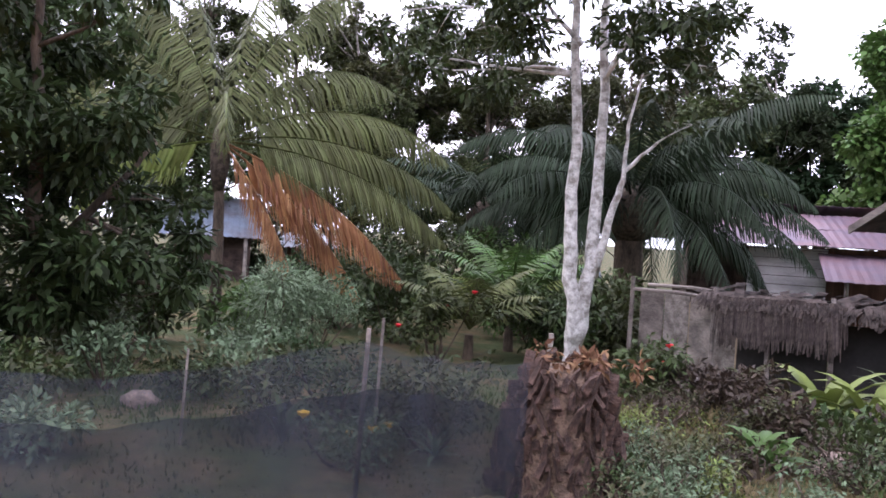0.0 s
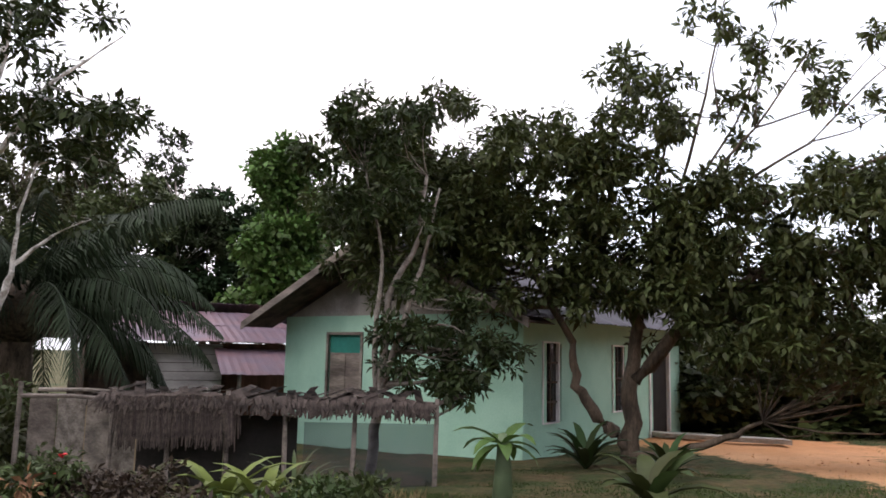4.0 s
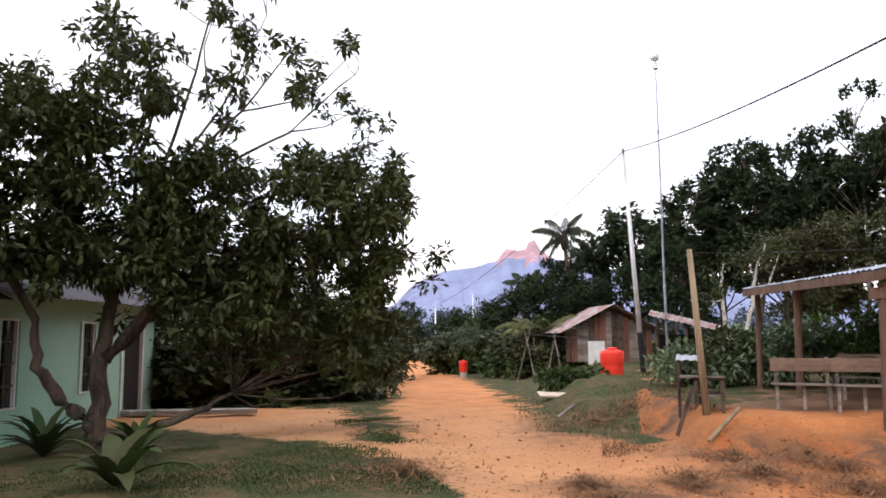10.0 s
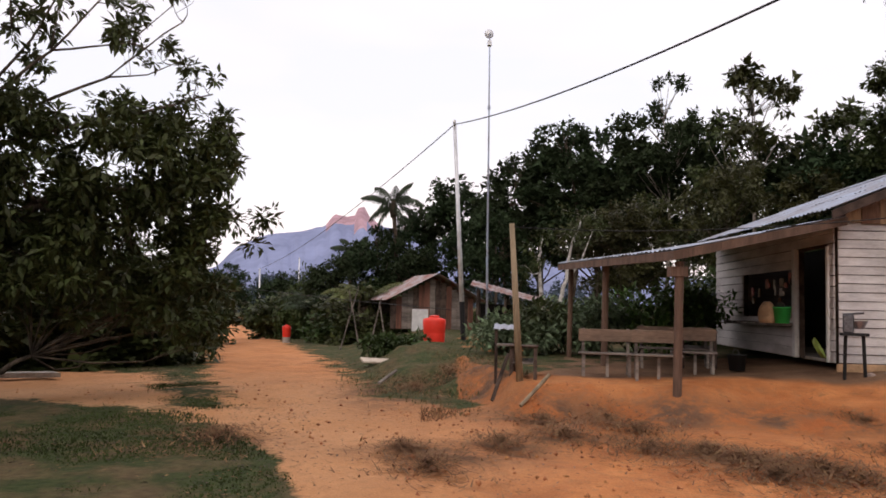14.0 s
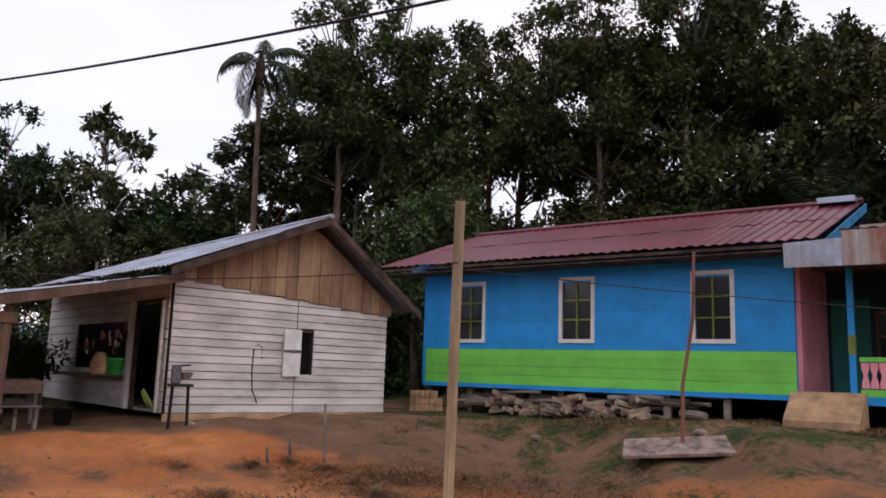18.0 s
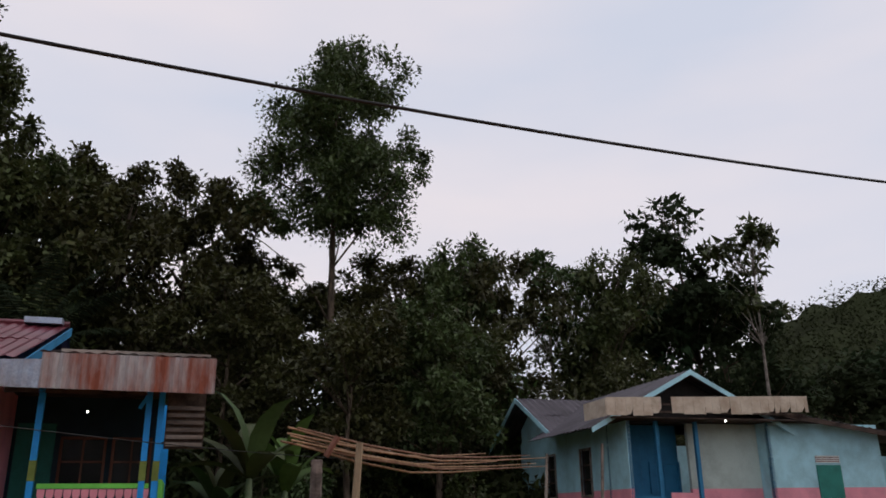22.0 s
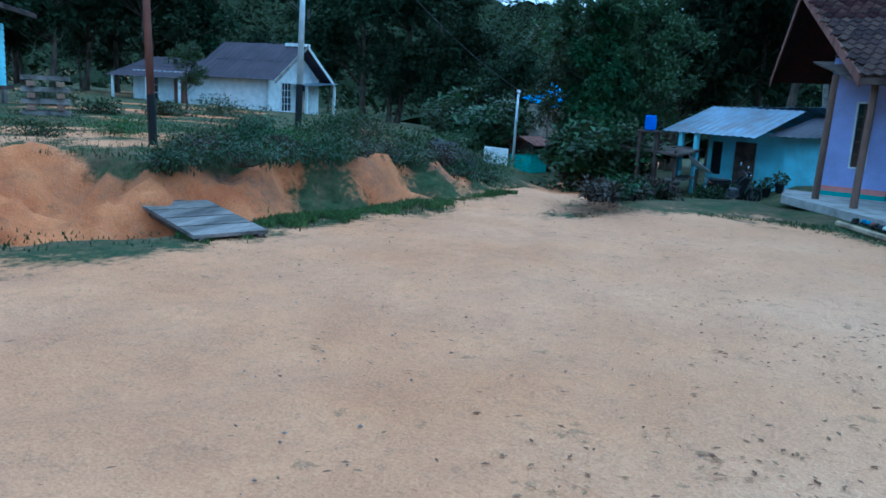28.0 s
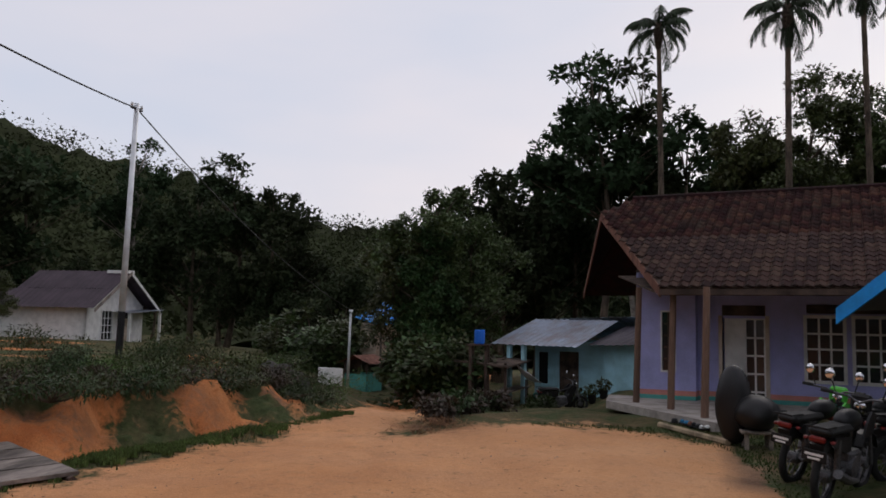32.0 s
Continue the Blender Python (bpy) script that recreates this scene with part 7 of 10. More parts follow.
palm("young_palm", at(2.4, 11.2, gz(2.4, 11.2)), 0.0, 0.35, 0.07, [(i * 137.5, 70 - i * 4, 60, 0.9, 0) for i in range(9)], 1.5, 26, 0.42, 0.04, 30, "frond", "young palm with fresh arching fronds", 6, husk=False, frame_az=2)
palm("young_palm", at(5.2, 13.0, gz(5.2, 13)), 0.0, 0.6, 0.07, [(i * 137.5, 75 - i * 4, 60, 1.0, 2 if i > 7 else 0) for i in range(10)], 1.7, 26, 0.45, 0.04, 30, "leaf_bright", "young palm with yellow-green fronds", 7, husk=False, frame_az=5)
_areca = [(i * 137.5, 74 - i * 7, 118 + 14 * (i % 3), 0.85 + 0.08 * (i % 4), 0) for i in range(14)]
_skirt = [(i * 83.0, -62 - 4 * i, 22, 0.62, 0) for i in range(6)]
_small = [(i * 137.5, 80 - i * 9, 70 + 12 * (i % 3), 0.85 + 0.1 * (i % 3), 0) for i in range(13)]
palm("areca_palm", at(-87.0, 30, gz(-86.7, 30)), -0.1, 12.5 - gz(-86.7, 30), 0.1, _areca, 2.0, 34, 0.5, 0.055, 62, "frond_dark", "slender areca palm with a small dark crown", 8, frame_az=-86.7)
palm("areca_palm", at(-78.9, 29, gz(-78, 29)), 0.1, 12.3 - gz(-78, 29), 0.11, _areca + _skirt, 2.2, 34, 0.52, 0.055, 62, "frond_dark", "slender areca palm with a small dark crown", 9, frame_az=-78)
palm("areca_palm", at(-74.0, 30, gz(-73.4, 30)), -0.1, 13.3 - gz(-73.4, 30), 0.1, _areca + _skirt, 2.0, 34, 0.5, 0.055, 62, "frond_dark", "slender areca palm with a small dark crown", 10, frame_az=-73.4)
palm("areca_palm", at(120.7, 26, gz(120.6, 26)), -0.2, 10.7, 0.09, [(i * 137.5, 62 - i * 10, 128 + 10 * (i % 3), 0.8 + 0.1 * (i % 4), 0) for i in range(9)] + _skirt[:3], 2.6, 34, 0.55, 0.07, 58, "frond_dark", "slender areca palm with drooping dark fronds", 11, frame_az=120)
palm("coconut_palm", at(86.3, 50, gz(86.3, 50)), -0.5, 7.7 - gz(86.3, 50), 0.14, _small, 2.5, 28, 0.7, 0.08, 70, "frond_dark", "tall coconut palm beside the far track", 12, frame_az=86)
palm("coconut_palm", at(82.6, 55, gz(82.6, 55)), 0.4, 5.6, 0.15, _small, 2.0, 26, 0.7, 0.08, 70, "frond_dark", "leaning coconut palm beside the far track", 13, frame_az=82)
palm("oil_palm", at(80.6, 44, gz(80.6, 44)), 0.0, 1.4, 0.25, _ring[:14], 3.0, 26, 0.6, 0.07, 48, "frond_dark", "low dark palm beside the track", 14, frame_az=80)
palm("oil_palm", at(84.0, 40, gz(84, 40)), 0.0, 1.6, 0.25, _ring[:14], 2.8, 26, 0.6, 0.07, 48, "frond", "low palm beside the track", 15, frame_az=84)
palm("palm", at(159.8, 27, gz(159.8, 27)), 0.3, 5.2, 0.16, [(i * 137.5, 78 - i * 5, 50, 1.0, 0) for i in range(10)], 3.8, 30, 0.7, 0.07, 30, "frond_dark", "palm with steep dark fronds behind the blue house", 16, frame_az=160)

# ---- the garden's own trees ----


def drawn_tree(name, foot, az, stems, clumps, leaf, n, leafm, barkm, label, seed=1, depth=0.8, droop=0.35, slim=0.38, twigs=3):
    """A tree by its stems ((points), base radius) and its leaf clumps (x, z, radius), x to the viewer's right; depth spreads it."""
    rng = np.random.default_rng(seed)
    th = thing(name, pose(foot.x, foot.y, foot.z, 0, 0, -az), label, "tree")
    reach, eye_z = foot.to_2d().length, 1.6 - foot.z
    bm = bmesh.new()
    nodes = []
    for pts, r in stems:
        pts = [Vector(p) for p in pts]
        fine = []
        for a, b in zip(pts, pts[1:]):
            fine += [a.lerp(b, i / 4) for i in range(4)]
        fine.append(pts[-1])
        fine = [p + Vector(rng.normal(size=3)) * r * 0.18 for p in fine]
        tube(bm, fine, [max(0.008, r * (1 - 0.72 * i / (len(fine) - 1))) for i in range(len(fine))], 8)
        nodes += [(p, r * (1 - 0.72 * i / (len(fine) - 1))) for i, p in enumerate(fine) if i > 2]
    c, rad = [], []
    for x, z, r in clumps:
        for k in range(6):
            y = rng.uniform(-1, 1) * depth * max(1.0, r)
            f = 1 + y / reach
            q = Vector(((x + rng.normal() * r * 0.45) * f, y, eye_z + (z + rng.normal() * r * 0.4 - eye_z) * f))
            c.append(q)
            rad.append(r * rng.uniform(0.4, 0.72))
        q = Vector((x, rng.uniform(-1, 1) * depth * 0.5, z))
        near = min(nodes, key=lambda nd: (nd[0] - q).length + max(0, nd[0].z - q.z) * 0.8)
        p = limb_path(rng, near[0], q, 0.10, 5)
        rr = max(0.012, min(near[1] * 0.6, 0.05))
        tube(bm, p, [rr, rr * 0.8, rr * 0.6, rr * 0.45, 0.006], 5)
        for k in range(twigs):
            e = c[-1 - k]
            tube(bm, limb_path(rng, p[2 + k % 3], e, 0.12, 4), [rr * 0.4, rr * 0.3, rr * 0.2, 0.004], 4)
    part("trunk", bm, M[barkm], th, smooth=True)
    c, rad = np.array([tuple(q) for q in c]), np.array(rad)
    pick = rng.choice(len(c), size=n, p=(rad ** 2) / (rad ** 2).sum())
    v, f = leaf_cloud(rng, c[pick], rad[pick], n, leaf, droop, slim, 0.75, 0.22)
    raw("crown", v, f, M[leafm], th)
    return th


def in_lobes(lobes, per, r, seed):
    """Leaf clumps of radius r strewn through upright lobes (x, z, half width, half height), so many to the square metre."""
    rng = random.Random(seed)
    out = []
    for x, z, a, b in lobes:
        for k in range(max(2, int(per * math.pi * a * b))):
            t, u = rng.uniform(0, 2 * math.pi), math.sqrt(rng.random())
            out.append((x + a * u * math.cos(t), z + b * u * math.sin(t), r * rng.uniform(0.7, 1.3)))
    return out


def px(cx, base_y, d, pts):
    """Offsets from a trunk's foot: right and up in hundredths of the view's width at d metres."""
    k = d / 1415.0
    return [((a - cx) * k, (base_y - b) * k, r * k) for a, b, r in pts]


# the big fruit tree before the mint house
FRUIT_CROWN = [(-4.6, 4.7, 1.1, 0.6), (-4.9, 5.4, 0.7, 0.5), (-3.31, 5.76, 0.69, 0.79), (-3.69, 4.34, 1.16, 0.68), (-2.3, 5.08, 0.99, 0.74), (-2.53, 3.88, 1.17, 0.83), (-1.46, 5.93, 0.45, 0.5), (-1.21, 4.61, 1.19, 0.89), (0.03, 6.04, 0.92, 0.97), (-0.03, 4.54, 1.2, 0.9),
               (-1.44, 3.12, 1.07, 0.58), (0.2, 3.34, 1.28, 0.69), (1.68, 3.87, 1.1, 0.9), (3.32, 4.21, 1.07, 0.87), (4.59, 4.45, 0.83, 0.62), (5.23, 4.51, 0.42, 0.42), (1.88, 2.87, 1.29, 0.74), (3.5, 2.79, 1.5, 0.9),
               (4.64, 2.9, 0.86, 1.11), (3.69, 1.76, 1.09, 0.64), (4.75, 1.47, 0.45, 0.4), (2.38, 1.99, 0.89, 0.44)]
FRUIT_TOP = [(1.83, 8.08, 0.85, 0.51), (1.35, 7.39, 0.47, 0.47), (2.2, 7.04, 0.63, 0.52), (3.7, 7.28, 0.51, 0.27), (2.72, 6.41, 0.73, 0.63), (3.62, 6.18, 0.47, 0.63), (4.2, 5.82, 0.47, 0.38), (2.3, 5.54, 0.62, 0.51), (1.36, 6.04, 0.57, 0.62), (4.73, 5.3, 0.42, 0.42)]
drawn_tree("fruit_tree", at(53.9, 14.0, gz(53.9, 14)), 53.9,
           [([(0, 0, -0.1), (0.05, 0, 1.0), (0.1, 0.1, 2.0), (0.4, 0.2, 3.2), (0.75, 0.15, 3.9)], 0.17),
            ([(0.05, 0, 0.25), (-0.5, -0.1, 0.75), (-0.85, -0.1, 1.3), (-0.9, -0.1, 2.0), (-1.6, 0, 3.2)], 0.13),
            ([(0.1, 0, 1.4), (0.9, -0.3, 2.4), (2.4, -0.2, 3.4), (4.2, 0, 3.6)], 0.13),
            ([(0.2, 0, 2.2), (-0.4, 0.2, 3.6), (-0.2, 0.2, 5.2)], 0.11),
            ([(0.05, -0.1, 0.1), (0.8, -0.4, 0.25), (1.5, -0.5, 0.55), (2.0, -0.5, 0.8)], 0.1),
            ([(0.6, 0.15, 3.5), (0.95, 0.2, 4.8), (1.35, 0, 6.3), (1.7, 0, 8.0)], 0.042), ([(0.7, 0.1, 3.7), (1.4, -0.3, 4.8), (2.1, -0.2, 5.6), (3.0, 0, 6.9)], 0.04),
            ([(0.7, 0.1, 3.8), (1.7, 0.2, 4.6), (3.0, 0.1, 5.4), (4.2, 0, 6.6)], 0.04), ([(1.1, 0.2, 4.6), (1.9, 0.4, 5.9), (2.6, 0.3, 7.6)], 0.03), ([(0.7, 0.1, 3.6), (1.8, -0.2, 4.2), (3.4, 0, 4.8), (4.8, 0, 5.4)], 0.045),
            ([(0.4, 0.2, 3.0), (0.5, 0.4, 4.6), (0.8, 0.3, 6.0)], 0.05), ([(2.1, -0.2, 5.6), (3.2, -0.4, 5.9), (3.9, -0.5, 6.7)], 0.02), ([(1.55, 0, 5.9), (1.5, 0.2, 6.8), (1.65, 0.2, 7.4)], 0.02),
            ([(3.0, 0.1, 5.4), (3.7, 0.2, 5.6), (4.5, 0.2, 6.1)], 0.018), ([(2.1, -0.2, 5.6), (2.2, 0, 6.4), (2.3, 0.1, 7.1)], 0.018), ([(-0.9, -0.1, 2.0), (-1.7, 0.3, 3.4), (-2.3, 0.4, 4.6)], 0.06)],
           in_lobes(FRUIT_CROWN + [(-2.9, 4.6, 0.9, 0.7), (-3.3, 3.4, 0.9, 0.6), (-2.2, 3.0, 0.7, 0.5), (-4.5, 3.4, 0.8, 0.6), (1.3, 3.4, 0.8, 0.6)], 5.0, 0.4, 1) + in_lobes(FRUIT_TOP, 4.0, 0.2, 2),
           0.15, 66000, "leaf_fruit", "bark", "broad dark-leaved fruit tree with a half-bare top", 5, 1.3, twigs=2)
drawn_tree("forked_tree", at(36.1, 11.6, gz(36.1, 11.6)), 36.1,
           [([(0, 0, -0.1), (0.05, 0, 0.7), (0.15, 0, 1.5), (0.2, 0.05, 2.6), (0.6, 0.1, 3.4), (0.7, 0.1, 4.4)], 0.085), ([(0.13, 0, 1.2), (0.35, -0.05, 2.0), (0.65, -0.1, 3.0), (0.9, 0, 4.2)], 0.06), ([(0.1, 0, 1.0), (0.02, 0, 2.0), (0.1, 0, 3.2), (-0.2, 0, 4.4)], 0.05)],
           in_lobes([(-0.35, 5.29, 0.61, 0.38), (-0.64, 4.62, 0.53, 0.68), (0.2, 4.64, 0.62, 0.7), (-0.03, 3.91, 0.68, 0.38), (0.37, 5.31, 0.32, 0.32), (0.8, 2.27, 0.61, 0.53), (1.33, 1.9, 0.62, 0.62), (0.78, 1.53, 0.53, 0.41), (1.6, 2.52, 0.47, 0.35), (0.32, 2.04, 0.3, 0.22), (1.44, 1.37, 0.31, 0.23)], 5, 0.26, 3),
           0.12, 9500, "leaf_dark", "bark_grey", "slender forked tree with pale stems before the house", 6, 0.8)
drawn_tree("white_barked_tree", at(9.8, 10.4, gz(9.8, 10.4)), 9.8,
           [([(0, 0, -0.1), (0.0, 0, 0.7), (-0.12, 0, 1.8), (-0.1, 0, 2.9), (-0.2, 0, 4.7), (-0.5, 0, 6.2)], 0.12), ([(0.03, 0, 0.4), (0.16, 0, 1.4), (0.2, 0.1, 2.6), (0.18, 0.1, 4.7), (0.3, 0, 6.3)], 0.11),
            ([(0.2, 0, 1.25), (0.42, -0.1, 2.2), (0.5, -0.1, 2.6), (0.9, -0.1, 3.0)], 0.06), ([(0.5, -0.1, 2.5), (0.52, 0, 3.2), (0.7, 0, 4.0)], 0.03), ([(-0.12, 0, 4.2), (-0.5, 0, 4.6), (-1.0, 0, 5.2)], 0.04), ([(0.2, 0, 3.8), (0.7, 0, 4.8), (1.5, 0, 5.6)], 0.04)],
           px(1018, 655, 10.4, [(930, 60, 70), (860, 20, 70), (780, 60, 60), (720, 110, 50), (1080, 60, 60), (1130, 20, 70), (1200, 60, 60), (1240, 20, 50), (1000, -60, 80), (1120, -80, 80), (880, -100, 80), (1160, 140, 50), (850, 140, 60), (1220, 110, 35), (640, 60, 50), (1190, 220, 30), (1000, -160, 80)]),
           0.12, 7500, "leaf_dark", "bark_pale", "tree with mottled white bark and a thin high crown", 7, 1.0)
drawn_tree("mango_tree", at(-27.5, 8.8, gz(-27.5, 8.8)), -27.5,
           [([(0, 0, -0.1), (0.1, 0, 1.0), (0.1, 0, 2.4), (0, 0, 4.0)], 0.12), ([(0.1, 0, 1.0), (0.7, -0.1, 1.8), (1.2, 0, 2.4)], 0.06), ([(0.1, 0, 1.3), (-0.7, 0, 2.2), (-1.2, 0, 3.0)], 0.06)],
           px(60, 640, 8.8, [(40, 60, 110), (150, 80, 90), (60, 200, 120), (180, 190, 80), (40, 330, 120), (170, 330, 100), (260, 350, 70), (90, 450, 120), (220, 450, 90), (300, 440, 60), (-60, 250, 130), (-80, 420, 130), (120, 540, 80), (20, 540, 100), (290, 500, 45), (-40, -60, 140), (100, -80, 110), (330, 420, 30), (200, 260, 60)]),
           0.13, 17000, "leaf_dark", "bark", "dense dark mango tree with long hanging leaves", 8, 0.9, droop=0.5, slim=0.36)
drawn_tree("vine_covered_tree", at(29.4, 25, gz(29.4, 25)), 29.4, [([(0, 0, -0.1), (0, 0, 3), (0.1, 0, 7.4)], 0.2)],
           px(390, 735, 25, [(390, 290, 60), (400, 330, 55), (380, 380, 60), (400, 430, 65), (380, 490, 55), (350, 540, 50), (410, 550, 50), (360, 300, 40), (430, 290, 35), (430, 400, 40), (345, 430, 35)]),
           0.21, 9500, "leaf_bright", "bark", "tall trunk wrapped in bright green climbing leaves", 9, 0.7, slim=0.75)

# ---- low plants of the garden ----


def tuft(name, az, d, n, L, width, material, label, seed, e0=70, spread=35, category="plant", z=None, stem=0.0):
    """A clump of long arching leaves."""
    rng = random.Random(seed)
    p = at(az, d, gz(az, d) if z is None else z)
    th = thing(name, pose(p.x, p.y, p.z), label, category)
    if stem:
        part("stem", tube(bmesh.new(), [(0, 0, -0.1), (0.02, 0, stem * 0.6), (0, 0, stem + 0.15)], [0.13, 0.10, 0.05], 9), M["leaf_grey"], th, smooth=True)
    for i in range(n):
        h, e = i * 137.5 + rng.uniform(-15, 15), e0 - spread * i / n + rng.uniform(-6, 6)
        l = L * rng.uniform(0.75, 1.1)
        pts = [Vector((0, 0, 0))]
        for k in range(5):
            a = radians(e - 55 * (k / 4) ** 1.4)
            pts.append(pts[-1] + Vector((math.cos(a), 0, math.sin(a))) * l / 5)
        v, f = [], []
        for k, q in enumerate(pts):
            w = width * (0.35, 0.8, 1.0, 0.9, 0.6, 0.06)[k] / 2
            v += [q + Vector((0, w, w * 0.3)), q, q + Vector((0, -w, w * 0.3))]
        for k in range(5):
            b = k * 3
            f += [(b, b + 1, b + 4, b + 3), (b + 1, b + 2, b + 5, b + 4)]
        ob = raw("leaf", [tuple(q) for q in v], f, M[material], th)
        ob.matrix_basis = pose(0, 0, 0.02 + stem, 0, 0, h)
    return th


tuft("banana_plant", 174.6, 17.0, 9, 2.3, 0.5, "leaf_mid", "banana plant with broad torn leaves", 1, 80, 60, stem=1.3)
tuft("banana_plant", 177.0, 18.5, 8, 2.0, 0.45, "leaf_bright", "banana plant with broad yellow-green leaves", 2, 84, 50, stem=1.1)
tuft("banana_plant", 172.6, 18.0, 7, 1.8, 0.4, "leaf_dark", "banana plant with dark leaves", 3, 80, 60, stem=0.7)
tuft("agave", 55.3, 9.6, 13, 0.95, 0.25, "leaf_mid", "broad-leaved agave under the fruit tree", 4, 75, 50)
tuft("sapling", 45.3, 9.6, 12, 0.62, 0.17, "leaf_bright", "fresh yellow-green sapling with drooping leaves", 5, 40, 60, stem=0.6)
tuft("pandan", 31.0, 9.3, 18, 0.8, 0.05, "leaf_mid", "spiky pandan clump by the thatched pen", 6, 75, 60)
tuft("fern", 26.3, 8.8, 20, 0.9, 0.15, "leaf_yellow", "yellow-green fern clump among the weeds", 7, 65, 50)
tuft("fern", 24.5, 8.4, 14, 0.5, 0.11, "leaf_bright", "bright green fern clump among the weeds", 8, 65, 50)
tuft("fern", 29.0, 8.6, 18, 0.85, 0.14, "leaf_yellow", "yellow-green fern clump among the weeds", 18, 65, 50)
tuft("sapling", 22.6, 6.6, 16, 0.42, 0.12, "leaf_bright", "light green broad-leaved sapling in the weeds", 9, 75, 70)
tuft("sapling", 23.6, 6.4, 12, 0.36, 0.11, "leaf_bright", "light green broad-leaved sapling in the weeds", 19, 75, 70)
tuft("snake_plant", -10.3, 5.9, 12, 0.42, 0.05, "leaf_mid", "upright pointed leaves behind the net", 10, 85, 25)
tuft("lily", 0.6, 5.7, 16, 0.3, 0.035, "leaf_grey", "pale narrow-leaved lily against the net", 11, 80, 70)
tuft("yam_plant", 21.5, 10.3, 8, 0.5, 0.2, "leaf_mid", "broad-leaved yam plant beside the white trunk", 12, 70, 50)
tuft("ginger_plant", 56.5, 12.0, 18, 0.8, 0.14, "leaf_dark", "dark shrubby ginger clump by the wall", 13, 80, 50)
tuft("ginger_plant", 51.0, 13.0, 20, 0.95, 0.16, "leaf_dark", "dark shrubby ginger clump by the wall", 14, 80, 45)


def shrub(name, az, d, r, h, n, leaf, material, label, seed, flowers=None, category="shrub", slim=0.42):
    rng = np.random.default_rng(seed)
    p = at(az, d, gz(az, d))
    th = thing(name, pose(p.x, p.y, p.z), label, category)
    k = 16
    c = np.stack([rng.normal(size=k) * r * 0.42, rng.normal(size=k) * r * 0.42, h * rng.uniform(0.25, 0.9, k)], 1)
    bm = bmesh.new()
    for q in c[:9]:
        tube(bm, limb_path(rng, (0, 0, -0.05), q, 0.1, 4), [0.02, 0.015, 0.01, 0.005], 4)
    tagged(part("stem", bm, M["bark"], th), kind="stuff")
    v, f = leaf_cloud(rng, c, np.full(k, r * 0.42), n, leaf, 0.2, slim)
    raw("foliage", v, f, M[material], th)
    if flowers:
        for q in c[: flowers[1]]:
            e = Vector(q) + Vector((0, 0, r * 0.2)) - Vector((p.x, p.y, 0)).normalized() * r * 0.35
            part("flower", lathe(bmesh.new(), [(0.005, -0.02), (0.035, 0.0), (0.045, 0.02), (0.015, 0.03)], 7, Matrix.Translation(e)), M[flowers[0]], th)
    return th


shrub("feathery_bush", -11.4, 10.0, 0.75, 1.25, 4200, 0.09, "leaf_grey", "feathery grey-green bush behind the net", 1, slim=0.2)
shrub("feathery_bush", -8.6, 10.4, 0.6, 1.1, 3000, 0.09, "leaf_grey", "feathery grey-green bush behind the net", 2, slim=0.2)
shrub("hibiscus", 0.3, 10.5, 0.5, 1.0, 1300, 0.09, "leaf_mid", "hibiscus bush with red flowers", 3, ("flower_red", 3))
shrub("red_leaf_shrub", 20.0, 8.6, 0.5, 0.4, 1800, 0.08, "leaf_red", "dark red-leaved shrub before the pen", 4)
shrub("red_leaf_shrub", 17.0, 8.9, 0.4, 0.38, 1200, 0.08, "leaf_red", "dark red-leaved shrub before the pen", 5)
shrub("marigold", -5.4, 5.4, 0.3, 0.35, 700, 0.06, "leaf_grey", "marigold plant with yellow flowers behind the net", 6, ("flower_yellow", 4))
shrub("weed_clump", 28.5, 6.9, 0.5, 0.25, 1700, 0.09, "leaf_mid", "tangled weed clump over old logs", 7)
shrub("weed_clump", 31.5, 7.6, 0.6, 0.3, 2000, 0.09, "leaf_mid", "tangled weed clump over old logs", 8)
shrub("weed_clump", 25.0, 7.5, 0.5, 0.3, 1700, 0.08, "leaf_red", "brown tangled weed clump before the pen", 9)
shrub("weed_clump", 34.5, 8.4, 0.6, 0.3, 2000, 0.10, "leaf_mid", "leafy weed clump by the pen", 10)
shrub("weed_clump", 14.5, 8.8, 0.5, 0.6, 1400, 0.09, "leaf_mid", "leafy weeds beside the white trunk", 11, ("flower_red", 3))
shrub("weed_clump", 8.0, 12.0, 0.8, 1.1, 2400, 0.12, "leaf_mid", "leafy garden shrub behind the net", 12)
for _i, (_a, _d, _r, _h) in enumerate(((-3, 13, 1.0, 1.5), (-7, 14.5, 1.1, 1.7), (6.5, 15, 1.0, 1.6), (-20, 12, 0.9, 1.1), (-24, 11, 0.9, 0.9), (-13, 12.4, 0.6, 0.8), (10.5, 14, 0.9, 1.4), (-1, 16, 1.2, 2.0), (3.5, 17.5, 1.2, 2.0), (13, 13, 0.7, 1.0))):
    shrub("garden_shrub", _a, _d, _r, _h, 2200, 0.13, ("leaf_mid", "leaf_dark", "leaf_bright")[_i % 3], "leafy garden shrub behind the net fence", 20 + _i)
